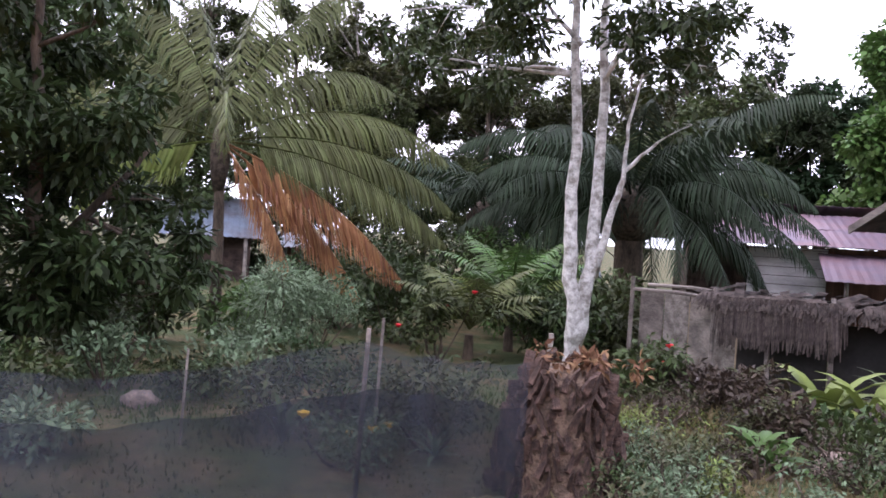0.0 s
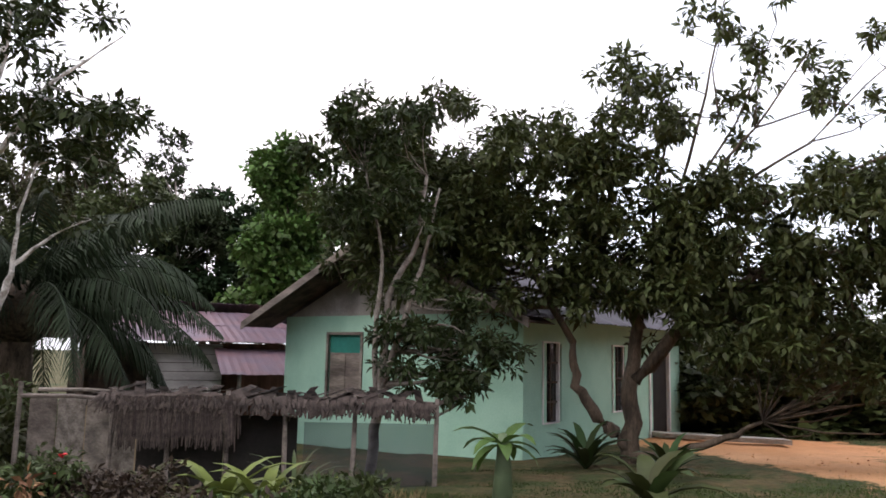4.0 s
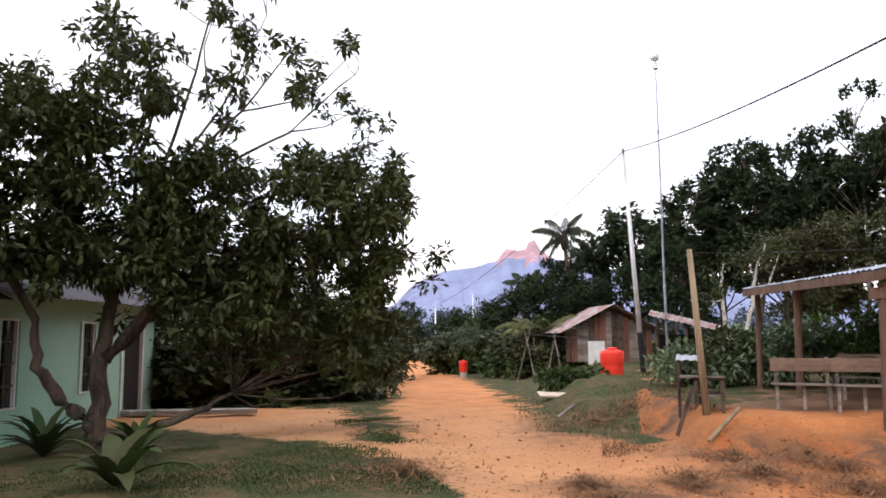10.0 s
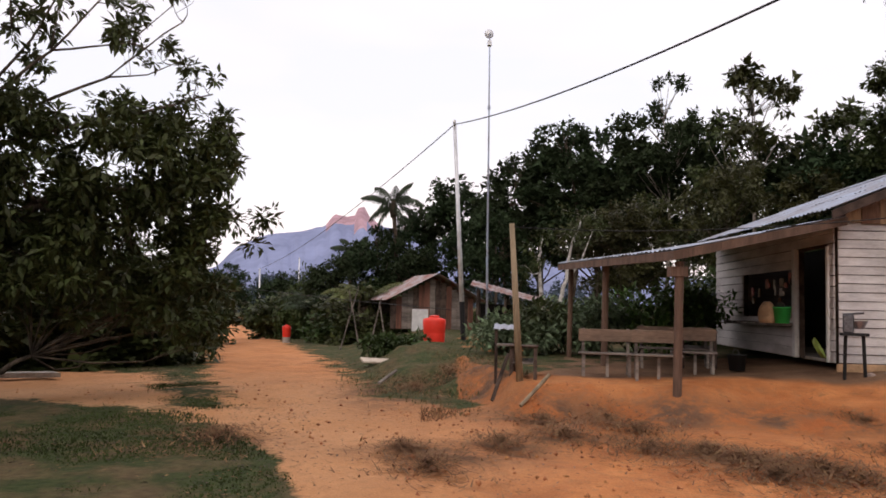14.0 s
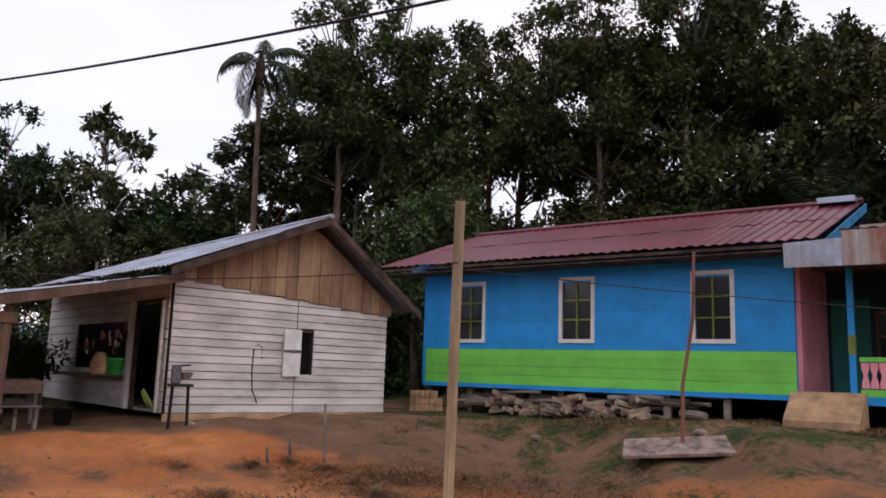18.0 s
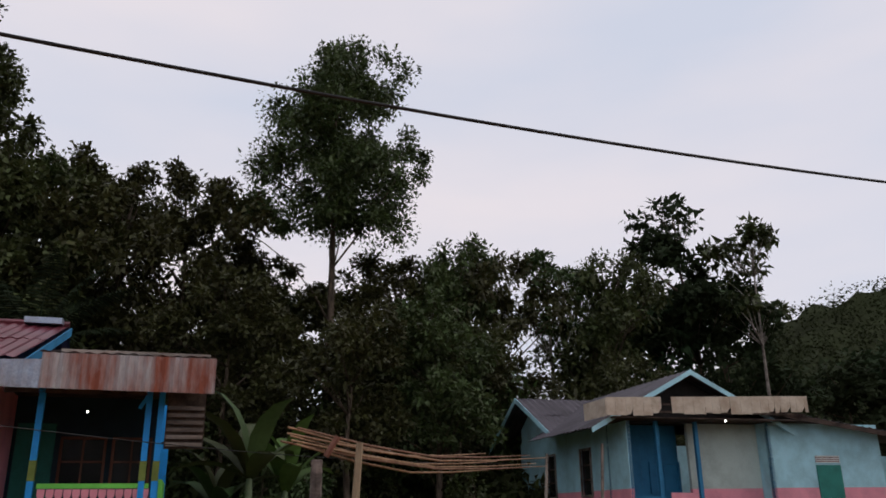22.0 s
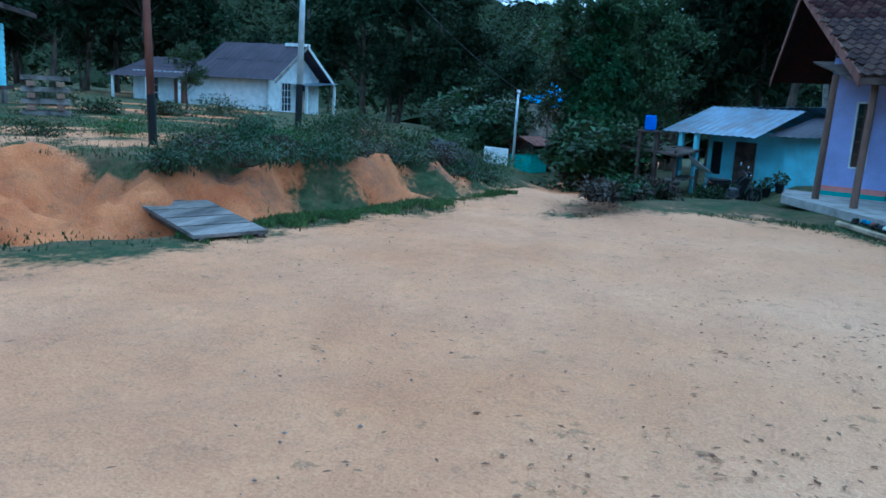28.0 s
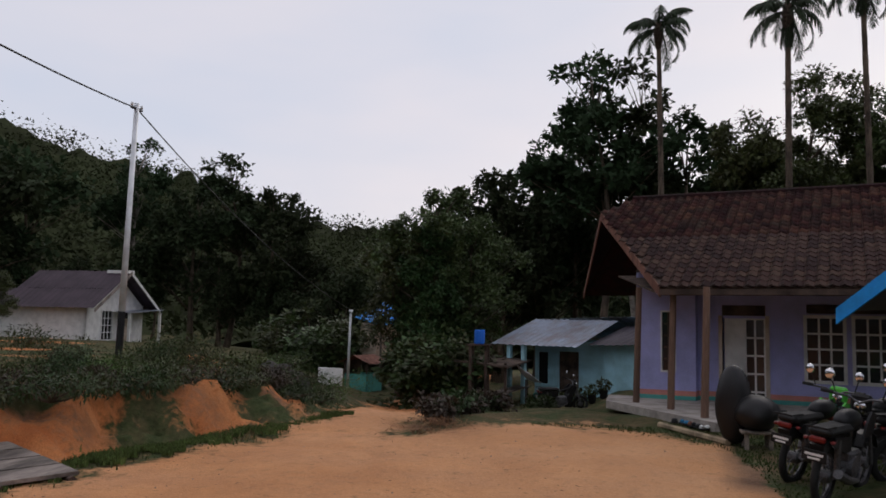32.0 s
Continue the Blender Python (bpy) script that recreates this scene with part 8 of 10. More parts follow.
for _i, (_a, _d, _r, _h, _m) in enumerate(((97, 21, 1.3, 1.5, "leaf_mid"), (100, 20.5, 1.2, 1.3, "leaf_grey"), (103, 21, 1.4, 1.6, "leaf_bright"), (94, 20, 1.0, 1.0, "leaf_grey"), (106.5, 20, 1.1, 1.5, "leaf_bright"), (106, 23.5, 1.2, 1.8, "leaf_mid"),
                                          (86, 23, 0.8, 0.35, "leaf_mid"), (109, 25, 1.2, 2.2, "leaf_mid"))):
    shrub("cassava_bush", _a, _d, _r, _h, 2200, 0.17, _m, "leafy cassava bush on the bank by the shop", 40 + _i)
for _i, (_a, _d, _r, _h, _m) in enumerate(((-127, 19, 1.0, 1.1, "leaf_grey"), (-124.5, 18, 0.9, 0.9, "leaf_mid"), (-130, 26, 1.3, 1.2, "leaf_mid"), (-133, 24, 1.2, 1.0, "leaf_mid"), (-122, 20, 1.0, 1.0, "leaf_mid"), (-119.5, 15.5, 1.0, 0.7, "leaf_dark"),
                                          (-116.5, 15.5, 1.1, 0.8, "leaf_mid"), (-112.6, 15.8, 0.8, 0.9, "leaf_dark"), (-137, 23, 1.4, 1.0, "leaf_mid"), (-140, 26, 1.3, 1.1, "leaf_dark"), 
                                          (-95.4, 20.5, 0.9, 0.8, "leaf_dark"), (-117, 22, 1.3, 1.0, "leaf_mid"), (-114, 26, 1.4, 1.4, "leaf_mid"), (-121, 26, 1.4, 1.2, "leaf_mid"))):
    if _i % 2 == 0 or _d > 22:
        shrub("bank_bush", _a, _d, _r * (0.5 + 0.35 * ((_i * 7) % 5) / 4), _h * (0.2 + 0.25 * ((_i * 3) % 4) / 3), 1300, 0.09, _m, "low leafy bush on the road bank", 60 + _i)


for _i, (_a, _d, _r, _h) in enumerate(((-131, 13, 0.6, 0.3), (-127.5, 13.8, 0.7, 0.35), (-125.6, 14.5, 0.6, 0.3), (-121.6, 14.2, 0.8, 0.5), (-119.8, 16, 1.0, 0.8), (-115.5, 17.5, 0.8, 0.5), (-113.6, 15.2, 0.7, 0.45), (-112, 16.5, 0.8, 0.6), (-110.8, 18.5, 0.9, 0.7),
                                       (-128, 17, 1.0, 0.7), (-121.8, 18, 1.0, 0.7), (-136, 14.5, 0.7, 0.35), (-141, 13.6, 0.7, 0.3), (-119, 19, 1.0, 0.7))):
    shrub("bank_bush", _a, _d, _r * 0.9, _h * 0.55, 1300, 0.065, ("leaf_mid", "leaf_dark", "leaf_bright")[_i % 3], "leafy green bush growing over the road bank", 400 + _i, slim=0.3)
for _i in range(14):
    _a = -134 + 24 * (_i + 0.4) / 14
    shrub("bank_weed", _a, float(np.interp(_a % 360, _tab[:, 0], _tab[:, 2])) - 0.25 + 0.3 * (_i % 3), 0.45, 0.10 + 0.05 * (_i % 4), 900, 0.08, ("leaf_dark", "leaf_mid", "leaf_red")[_i % 3], "weeds hanging over the edge of the clay bank", 200 + _i, slim=0.25)
_rw = random.Random(31)
for _i in range(46):
    _a, _d = 12.5 + 28 * _rw.random(), _rw.uniform(4.6, 8.4)
    shrub("weed", _a, _d, _rw.uniform(0.2, 0.42), _rw.uniform(0.16, 0.4), 420, 0.04, ("leaf_mid", "leaf_grey", "leaf_yellow", "leaf_red", "leaf_olive")[_i % 5], "small pale-leaved weed among the grass", 100 + _i)
for _i in range(14):
    _a, _d = -31 + 36 * _rw.random(), _rw.uniform(5.7, 9.0)
    shrub("garden_weed", _a, _d, _rw.uniform(0.3, 0.55), _rw.uniform(0.3, 0.7), 900, 0.07, ("leaf_dark", "leaf_mid", "leaf_grey")[_i % 3], "leafy weed behind the net fence", 130 + _i)
for _i, (_a, _d) in enumerate(((-102.6, 12.9), (-101.8, 13.6), (-100.8, 14.2), (-99.8, 14.8), (-98.6, 15.2))):
    shrub("brush_heap", _a, _d, 0.42, 0.36, 700, 0.09, ("leaf_red", "leaf_dark")[_i % 2], "low brown brushwood heap beside the road", 150 + _i)


def grass_field(name, spots, n, h0, h1, material, label, seed, bare_max=0.3, patchy=None):
    """Blades over sectors (bearing from, to, distance from, to) wherever the turf grows."""
    rng = np.random.default_rng(seed)
    vs = []
    for a0, a1, d0, d1, share in spots:
        k = int(n * share)
        az = rng.uniform(a0, a1, k)
        d = np.sqrt(rng.uniform(d0 ** 2, d1 ** 2, k))
        x, y = d * np.sin(np.radians(az)), d * np.cos(np.radians(az))
        keep = bare(x, y) < bare_max * rng.random(k)
        steep = (height(x * 1.03, y * 1.03) - height(x * 0.97, y * 0.97)) / (0.06 * d)
        keep &= (steep < 0.16) | (rng.random(k) < 0.004)
        if patchy:
            keep &= (np.sin(x * 1.7 + 2 * np.sin(y * 1.1)) + np.sin(y * 2.3 + x) + rng.normal(size=k) * 0.4) > patchy
        x, y = x[keep], y[keep]
        z = height(x, y)
        m = len(x)
        # tussocks: blades stand in groups
        h = rng.uniform(h0, h1, m) * (0.5 + 0.9 * (0.5 + 0.5 * np.sin(x * 2.3 + np.sin(y * 1.9))))
        ang = rng.uniform(0, 6.28, m)
        w = 0.006 + 0.006 * rng.random(m)
        lean = rng.normal(size=(m, 2)) * h[:, None] * (0.35 if patchy is None else 1.1)
        cx, sx = np.cos(ang) * w, np.sin(ang) * w
        a = np.stack([x - cx, y - sx, z - 0.01], 1)
        b = np.stack([x + cx, y + sx, z - 0.01], 1)
        c = np.stack([x + cx * 0.7 + lean[:, 0] * 0.5, y + sx * 0.7 + lean[:, 1] * 0.5, z + h * 0.6], 1)
        e = np.stack([x - cx * 0.2 + lean[:, 0], y - sx * 0.2 + lean[:, 1], z + h], 1)
        vs.append(np.stack([a, b, c, e], 1).reshape(-1, 3))
    v = np.concatenate(vs)
    ob = raw(name, v, np.arange(len(v)).reshape(-1, 4), M[material])
    return tagged(ob, label, "grass", kind="stuff")


GARDEN = [(10, 46, 3.5, 10, 0.9), (-32, 12, 4.6, 10, 0.25)]
LAWN = [(40, 84, 1.8, 13, 1.0), (45, 76, 13, 24, 0.15)]
BANKS = [(80, 96, 11, 26, 0.07), (128, 172, 12, 17, 0.15), (195, 252, 8, 24, 0.8), (172, 197, 9.5, 22, 0.2)]
grass_field("meadow_grass", GARDEN, 36000, 0.012, 0.055, "grass", "rough green meadow grass", 5)
grass_field("lawn_grass", LAWN, 34000, 0.006, 0.022, "grass", "short trodden grass before the mint house", 15)
grass_field("dry_grass", [(8, 40, 3.5, 9.5, 0.7)], 22000, 0.02, 0.12, "grass_dry", "dry straw-coloured grass and weeds", 6)
grass_field("bank_grass", BANKS, 30000, 0.015, 0.055, "grass", "rough grass on the road banks", 7)
grass_field("ditch_grass", [(a, a + 0.75, float(np.interp(a, _tab[:, 0], _tab[:, 1])) - 0.5 - 0.3 * math.sin(a * 1.9), float(np.interp(a, _tab[:, 0], _tab[:, 1])) + 0.35 + 0.2 * math.sin(a * 2.7), 0.04) for a in np.arange(227.5, 251.5, 0.75)], 12000, 0.015, 0.06, "grass_green", "green grass along the ditch at the foot of the bank", 33, 20.0)
grass_field("dead_grass", [(119, 150, 12.0, 14.8, 0.8), (150, 176, 11.2, 13.0, 0.3), (88, 106, 11.2, 12.8, 0.25), (-104.5, -100.5, 11.2, 14, 0.1)], 16000, 0.01, 0.05, "grass_dead", "trampled dead brown grass and weeds on the clay", 9, 20.0, 0.3)
grass_field("weedy_grass", [(121, 170, 9.0, 15.5, 1.0)], 15000, 0.015, 0.075, "grass_dead", "withered brown weeds matted over the clay", 29, 20.0, 0.0)
grass_field("track_grass", [(69.5, 74, 12.8, 17, 1.0)], 5000, 0.008, 0.03, "grass", "thin grass strip between the wheel tracks", 23, 20.0, 0.5)
grass_field("verge_grass", [(264, 294, 4.4, 13, 1.0)], 16000, 0.008, 0.035, "grass", "short dark grass beside the motorbikes", 19)
grass_field("bank_dry_grass", [(128, 172, 9.0, 16, 0.5), (205, 246, 10.6, 15, 0.25), (82, 96, 11, 20, 0.12)], 14000, 0.02, 0.08, "grass_dry", "dry brown grass on the banks", 8, 0.8)


def litter(name, spots, n, size, material, label, seed):
    rng = np.random.default_rng(seed)
    vs = []
    for a0, a1, d0, d1, share in spots:
        k = int(n * share)
        cl = max(3, k // 14)
        caz, cd = rng.uniform(a0, a1, cl), np.sqrt(rng.uniform(d0 ** 2, d1 ** 2, cl))
        i = rng.integers(0, cl, k)
        loose = rng.random(k) < 0.4
        sp = np.where(loose, 1.2, 0.22)
        x = cd[i] * np.sin(np.radians(caz[i])) + rng.normal(size=k) * sp
        y = cd[i] * np.cos(np.radians(caz[i])) + rng.normal(size=k) * sp
        z = height(x, y) + 0.012 + 0.015 * rng.random(k)
        ang, s = rng.uniform(0, 6.28, k), size * rng.uniform(0.4, 1.2, k)
        ux, uy = np.cos(ang) * s, np.sin(ang) * s
        t = rng.normal(size=(k, 2)) * 0.12 * s[:, None]
        vs.append(np.stack([np.stack([x - ux, y - uy, z], 1), np.stack([x + uy * 0.4, y - ux * 0.4, z + np.abs(t[:, 0])], 1), np.stack([x + ux, y + uy, z], 1), np.stack([x - uy * 0.4, y + ux * 0.4, z + np.abs(t[:, 1])], 1)], 1).reshape(-1, 3))
    v = np.concatenate(vs)
    return tagged(raw(name, v, np.arange(len(v)).reshape(-1, 4), M[material]), label, "litter", kind="stuff")


litter("lawn_litter", [(62, 80, 6.5, 13, 0.8), (50, 64, 5, 15, 0.4)], 1500, 0.03, "husk", "dark fallen leaves lying on the lawn", 13)
litter("leaf_litter", [(-94, -74, 2.8, 8, 0.65), (-128, -94, 2.5, 10, 0.18), (84, 150, 5, 13, 0.5), (60, 84, 5, 12, 0.3)], 1300, 0.026, "grass_dead", "dark fallen leaves and twigs scattered on the clay", 3)


def weed_mat(az, d, r, n, seed):
    """A low mat of dead stalks lying over one another."""
    rng = np.random.default_rng(seed)
    c = at(az, d)
    ang = rng.uniform(0, 6.28, n)
    rad = r * np.abs(rng.normal(size=n)) * 0.55
    x, y = c.x + rad * np.cos(ang) * 1.5, c.y + rad * np.sin(ang)
    z = height(x, y) + 0.01 + 0.10 * np.exp(-(rad / (0.6 * r)) ** 2) * rng.random(n)
    a, l = rng.uniform(0, 6.28, n), rng.uniform(0.05, 0.2, n)
    w = rng.uniform(0.004, 0.012, n)
    ux, uy, rise = np.cos(a) * l, np.sin(a) * l, rng.normal(size=n) * 0.03
    v = np.stack([np.stack([x - uy * w / l, y + ux * w / l, z], 1), np.stack([x + uy * w / l, y - ux * w / l, z], 1),
                  np.stack([x + ux, y + uy, z + np.abs(rise)], 1)], 1).reshape(-1, 3)
    ob = raw("dead_weeds", v, np.arange(n * 3).reshape(-1, 3), M["grass_dead"])
    tagged(ob, "flat mat of dead brown weeds lying on the clay", "weeds", kind="stuff")


for _i, (_a, _d, _r) in enumerate(((109.6, 9.4, 0.7), (107.5, 9.7, 0.5), (123.9, 12.9, 0.7), (121.5, 12.7, 0.7), (126.5, 12.6, 0.9), (98.2, 10.3, 0.6), (93.6, 9.5, 0.5), (132.5, 12.3, 1.0), (130.1, 10.9, 0.7), (128.5, 11.7, 0.9),
                                  (86.7, 9.0, 0.4), (136, 12.0, 0.9), (141, 12.0, 0.8), (87.5, 15.5, 1.0), (90, 16.5, 1.0), (103, 11.0, 0.6), (146, 11.8, 0.7), (117, 12.6, 0.5), (-102.5, 12.4, 0.6), (74, 9.8, 0.7), (112, 8.6, 0.8), (114.5, 9.2, 0.8), (117, 8.8, 0.7), (104, 9.6, 0.7), (101, 11.8, 0.6), (96.5, 11.4, 0.6), (88.5, 8.0, 0.6), (119.5, 10.6, 0.8))):
    weed_mat(_a, _d, _r * 1.25, int(1500 * _r), 300 + _i)


def clods(name, spots, n, size, material, label, seed):
    """Small lumps of clay lying about."""
    rng = np.random.default_rng(seed)
    base = np.array([(1, 0, 0), (0, 1, 0), (-1, 0, 0), (0, -1, 0), (0, 0, 0.8), (0, 0, -0.5)], float)
    tri = np.array([(0, 1, 4), (1, 2, 4), (2, 3, 4), (3, 0, 4), (1, 0, 5), (2, 1, 5), (3, 2, 5), (0, 3, 5)])
    vs, fs, k0 = [], [], 0
    for a0, a1, d0, d1, share in spots:
        k = int(n * share)
        az, d = rng.uniform(a0, a1, k), rng.uniform(d0, d1, k)
        x, y = d * np.sin(np.radians(az)), d * np.cos(np.radians(az))
        keep = bare(x, y) > 0.2
        x, y = x[keep], y[keep]
        m = len(x)
        s = size * rng.uniform(0.25, 1.0, m) ** 2
        t = rng.uniform(0, 6.28, m)
        shape = base[None] * (1 + 0.35 * rng.normal(size=(m, 6, 1))) * s[:, None, None]
        rx = shape[..., 0] * np.cos(t)[:, None] - shape[..., 1] * np.sin(t)[:, None]
        ry = shape[..., 0] * np.sin(t)[:, None] + shape[..., 1] * np.cos(t)[:, None]
        vs.append(np.stack([rx + x[:, None], ry + y[:, None], shape[..., 2] + (height(x, y) + 0.25 * s)[:, None]], -1).reshape(-1, 3))
        fs.append((tri[None] + (np.arange(m) * 6)[:, None, None] + k0).reshape(-1, 3))
        k0 += m * 6
    tagged(raw(name, np.concatenate(vs), np.concatenate(fs), M[material]), label, "clods", kind="stuff")


clods("clay_clods", [(84, 150, 5.5, 13.5, 0.6), (60, 84, 9, 17, 0.15)], 2600, 0.032, "clod", "loose lumps of orange clay on the track", 41)
clods("pebbles", [(-130, -75, 2.8, 11, 0.5), (84, 140, 5, 10, 0.5)], 900, 0.013, "rock", "small stones scattered on the track", 42)
# ---- the garden's net, stump and pen ----


def net_mat(name, opaque, base="netting"):
    m = M[base].copy()
    m.name = name
    n, l = m.node_tree.nodes, m.node_tree.links
    tr = n.new("ShaderNodeBsdfTransparent")
    ms = n.new("ShaderNodeMixShader")
    ms.inputs[0].default_value = opaque
    l.new(tr.outputs[0], ms.inputs[1])
    l.new(n["Principled BSDF"].outputs[0], ms.inputs[2])
    l.new(ms.outputs[0], n["Material Output"].inputs[0])
    return m


def net_fence():
    th = thing("net_fence", pose(0, 0, 0), "sagging dark shade-net fence tied to garden stakes", "fence")
    posts = [at(-34, 4.75), at(-4.9, 4.55), at(7.0, 4.9)]
    tops = [0.9, 0.985, 0.85]

    def sheet(name, drop_, sag, off, opaque, label):
        v, f = [], []
        cols, rows = 80, 9
        for i in range(cols + 1):
            u = i / cols * 2
            k = min(int(u), 1)
            t = u - k
            p = posts[k].lerp(posts[k + 1], t)
            out = p.normalized()
            zt = tops[k] * (1 - t) + tops[k + 1] * t - sag[k] * math.sin(math.pi * t ** 0.8) - drop_
            for j in range(rows + 1):
                w = j / rows
                z = zt * w + (float(height(p.x, p.y)) - 0.02) * (1 - w)
                fold = 0.05 * math.sin(i * 0.55 + 2 * w) * (0.3 + w) + 0.02 * math.sin(i * 1.7)
                q = p + out * (off + fold)
                v.append((q.x, q.y, z))
        for i in range(cols):
            for j in range(rows):
                a = i * (rows + 1) + j
                f.append((a, a + rows + 1, a + rows + 2, a + 1))
        ob = raw(name, v, f, net_mat(name, opaque, "netting" if drop_ == 0 else "dark_sheet"), th, True)
        return tagged(ob, label)
    sheet("net", 0.0, (0.18, 0.05), 0.0, 0.42, "thin dark shade net")
    # dark see-through sheet added for the soil bank and plastic behind the net
    sheet("net_fold", 0.30, (0.16, -0.02), 0.08, 0.58, "dark sheet standing for the soil bank and plastic behind the net")
    for az, d, h, r in ((-4.9, 4.72, 1.03, 0.016), (-3.9, 5.6, 1.0, 0.012), (-17.2, 5.9, 0.7, 0.01), (-29.9, 4.9, 1.0, 0.02), (8.1, 9.6, 0.55, 0.035)):
        p = at(az, d, gz(az, d))
        part("stake", tube(bmesh.new(), [p - Vector((0, 0, 0.05)), p + Vector((0.03, 0, h))], [r, r * 0.9], 7), M["wood_grey"], th)


net_fence()


def palm_stump():
    rng = random.Random(6)
    p = at(9.5, 5.25, gz(9.5, 5.25))
    th = thing("palm_stump", pose(p.x, p.y, p.z), "rotting brown palm stump with shaggy leaf bases", "stump")
    part("core", lathe(bmesh.new(), [(0.44, -0.05), (0.38, 0.2), (0.31, 0.5), (0.24, 0.72), (0.15, 0.80), (0.05, 0.77)], 14), M["bark_stump"], th)
    bm0 = prism(bmesh.new(), [(-0.05, 0), (0.05, 0), (0.035, 0.13), (0.0, 0.17), (-0.04, 0.12)], -0.03, 0.02)
    me = bpy.data.meshes.new("leaf_base")
    bm0.to_mesh(me)
    bm0.free()
    me.materials.append(M["bark_stump"])
    for r in range(13):
        n = 21
        for k in range(n):
            a = (k + 0.5 * (r % 2) + rng.uniform(-0.15, 0.15)) * 2 * math.pi / n
            z = r * 0.062 - 0.03 + rng.uniform(-0.02, 0.02)
            rad = 0.43 - 0.22 * z + rng.uniform(-0.05, 0.03)
            ob = new("leaf_base", me)
            ob.parent = th
            ob.matrix_basis = pose(rad * math.sin(a), -rad * math.cos(a), z, -10 + rng.uniform(-22, 26), rng.uniform(-34, 34), math.degrees(a) + rng.uniform(-20, 20)) @ Matrix.Diagonal((rng.uniform(0.2, 0.6), rng.uniform(0.6, 1.7), rng.uniform(0.35, 1.1), 1))
    rn = np.random.default_rng(3)
    c = np.stack([rn.normal(size=8) * 0.12 + 0.18, rn.normal(size=8) * 0.1 - 0.05, np.full(8, 0.84)], 1)
    v, f = leaf_cloud(rn, c, np.full(8, 0.09), 260, 0.07)
    tagged(raw("dry_fern", v, f, M["grass_dead"], th), kind="stuff")


palm_stump()


def thatched_pen():
    th = thing("thatched_pen", pose(0, 0, 0), "low garden pen roofed with dry grey palm thatch", "pen")
    a, b = at(13.6, 11.8, 0), at(40.6, 10.7, 0)
    rng = random.Random(8)
    n = 150
    zr = lambda t: 1.0 - 0.08 * t + 0.02 * math.sin(t * 17)
    side = (b - a).normalized()
    away = Vector((side.y * -1, side.x, 0))
    if away.dot(a) < 0:
        away = -away
    for off in (0.0, 0.55):
        pts = [a.lerp(b, i / 8) + away * off + Vector((0, 0, zr(i / 8) + 0.1 * off)) for i in range(9)]
        part("rail", tube(bmesh.new(), pts, 0.028, 6), M["wood_grey"], th)
    me_list = []
    for k in range(5):
        v, f = [], []
        for s in range(7):
            x = rng.uniform(-0.05, 0.05)
            l = rng.uniform(0.02, 0.2)
            w = rng.uniform(0.012, 0.022)
            dx = rng.uniform(-0.08, 0.08)
            i = len(v) + 2 * (not v)
            if not v:
                v += [(-0.06, 0.55, 0.10), (0.06, 0.55, 0.10)]
            v += [(x + w, -0.06, 0.05), (x - w, -0.06, 0.05), (x + dx + w, -0.13, -l), (x + dx - w * 0.3, -0.13, -l)]
            f += [(0, 1, i, i + 1), (i + 1, i, i + 2, i + 3)]
        o = raw("thatch", v, f, M["thatch"])
        me_list.append(o.data)
        bpy.data.objects.remove(o)
    ang = math.degrees(math.atan2(side.y, side.x))
    if (Matrix.Rotation(radians(ang), 3, "Z") @ Vector((0, 1, 0))).dot(away) < 0:
        ang += 180
    hanging = []
    for k in range(4):
        v, f = [], []
        for q in range(9):
            x, l, w, dx = rng.uniform(-0.09, 0.09), rng.uniform(0.3, 0.62), rng.uniform(0.008, 0.018), rng.uniform(-0.05, 0.05)
            i = len(v)
            v += [(x + w, -0.1, 0.05), (x - w, -0.1, 0.05), (x + dx - w * 0.4, -0.12 - 0.03 * rng.random(), -l), (x + dx + w * 0.4, -0.12, -l)]
            f.append((i, i + 1, i + 2, i + 3))
        o = raw("thatch", v, f, M["thatch"])
        hanging.append(o.data)
        bpy.data.objects.remove(o)
    for i in range(52):
        t = 0.24 + 0.27 * (i + rng.random()) / 52
        p = a.lerp(b, t) + Vector((0, 0, zr(t)))
        ob = new("thatch", rng.choice(hanging))
        ob.parent = th
        ob.matrix_basis = pose(p.x, p.y, p.z + rng.uniform(-0.02, 0.03), rng.uniform(-4, 4), rng.uniform(-6, 6), ang + rng.uniform(-12, 12))
    for i in range(n):
        t = 0.2 + 0.8 * (i + rng.random()) / n
        p = a.lerp(b, t) + Vector((0, 0, zr(t)))
        ob = new("thatch", rng.choice(me_list))
        ob.parent = th
        ob.matrix_basis = pose(p.x, p.y, p.z + rng.uniform(-0.01, 0.05), rng.uniform(-14, 10), rng.uniform(-16, 16), ang + rng.uniform(-45, 45))
    for t in (0.0, 0.22, 0.36, 0.5, 0.64, 0.8, 1.0):
        p = a.lerp(b, t)
        part("post", tube(bmesh.new(), [p + Vector((0, 0, -0.35)), p + Vector((rng.uniform(-0.04, 0.04), 0, zr(t) + rng.uniform(0.05, 0.22)))], [0.035, 0.03], 7), M["wood_grey"], th)
    # grey sheets below the thatch; the near-black ones stand for the hollow's shade
    for t0, t1, zt, mm in ((0.005, 0.07, 0.98, "wood_grey"), (0.074, 0.14, 0.96, "bark_grey"), (0.144, 0.2, 0.97, "wood_grey"), (0.204, 0.265, 0.95, "bark_grey"), (0.27, 0.48, 0.8, "room_dark"), (0.49, 0.66, 0.78, "room_dark")):
        p, q = a.lerp(b, t0) + away * 0.25, a.lerp(b, t1) + away * 0.25
        part("side_sheet", panel(bmesh.new(), p + Vector((0, 0, -0.3)), q + Vector((0, 0, -0.3)), q + Vector((0, 0, zt)), p + Vector((0, 0, zt)), 0.02), M[mm], th)
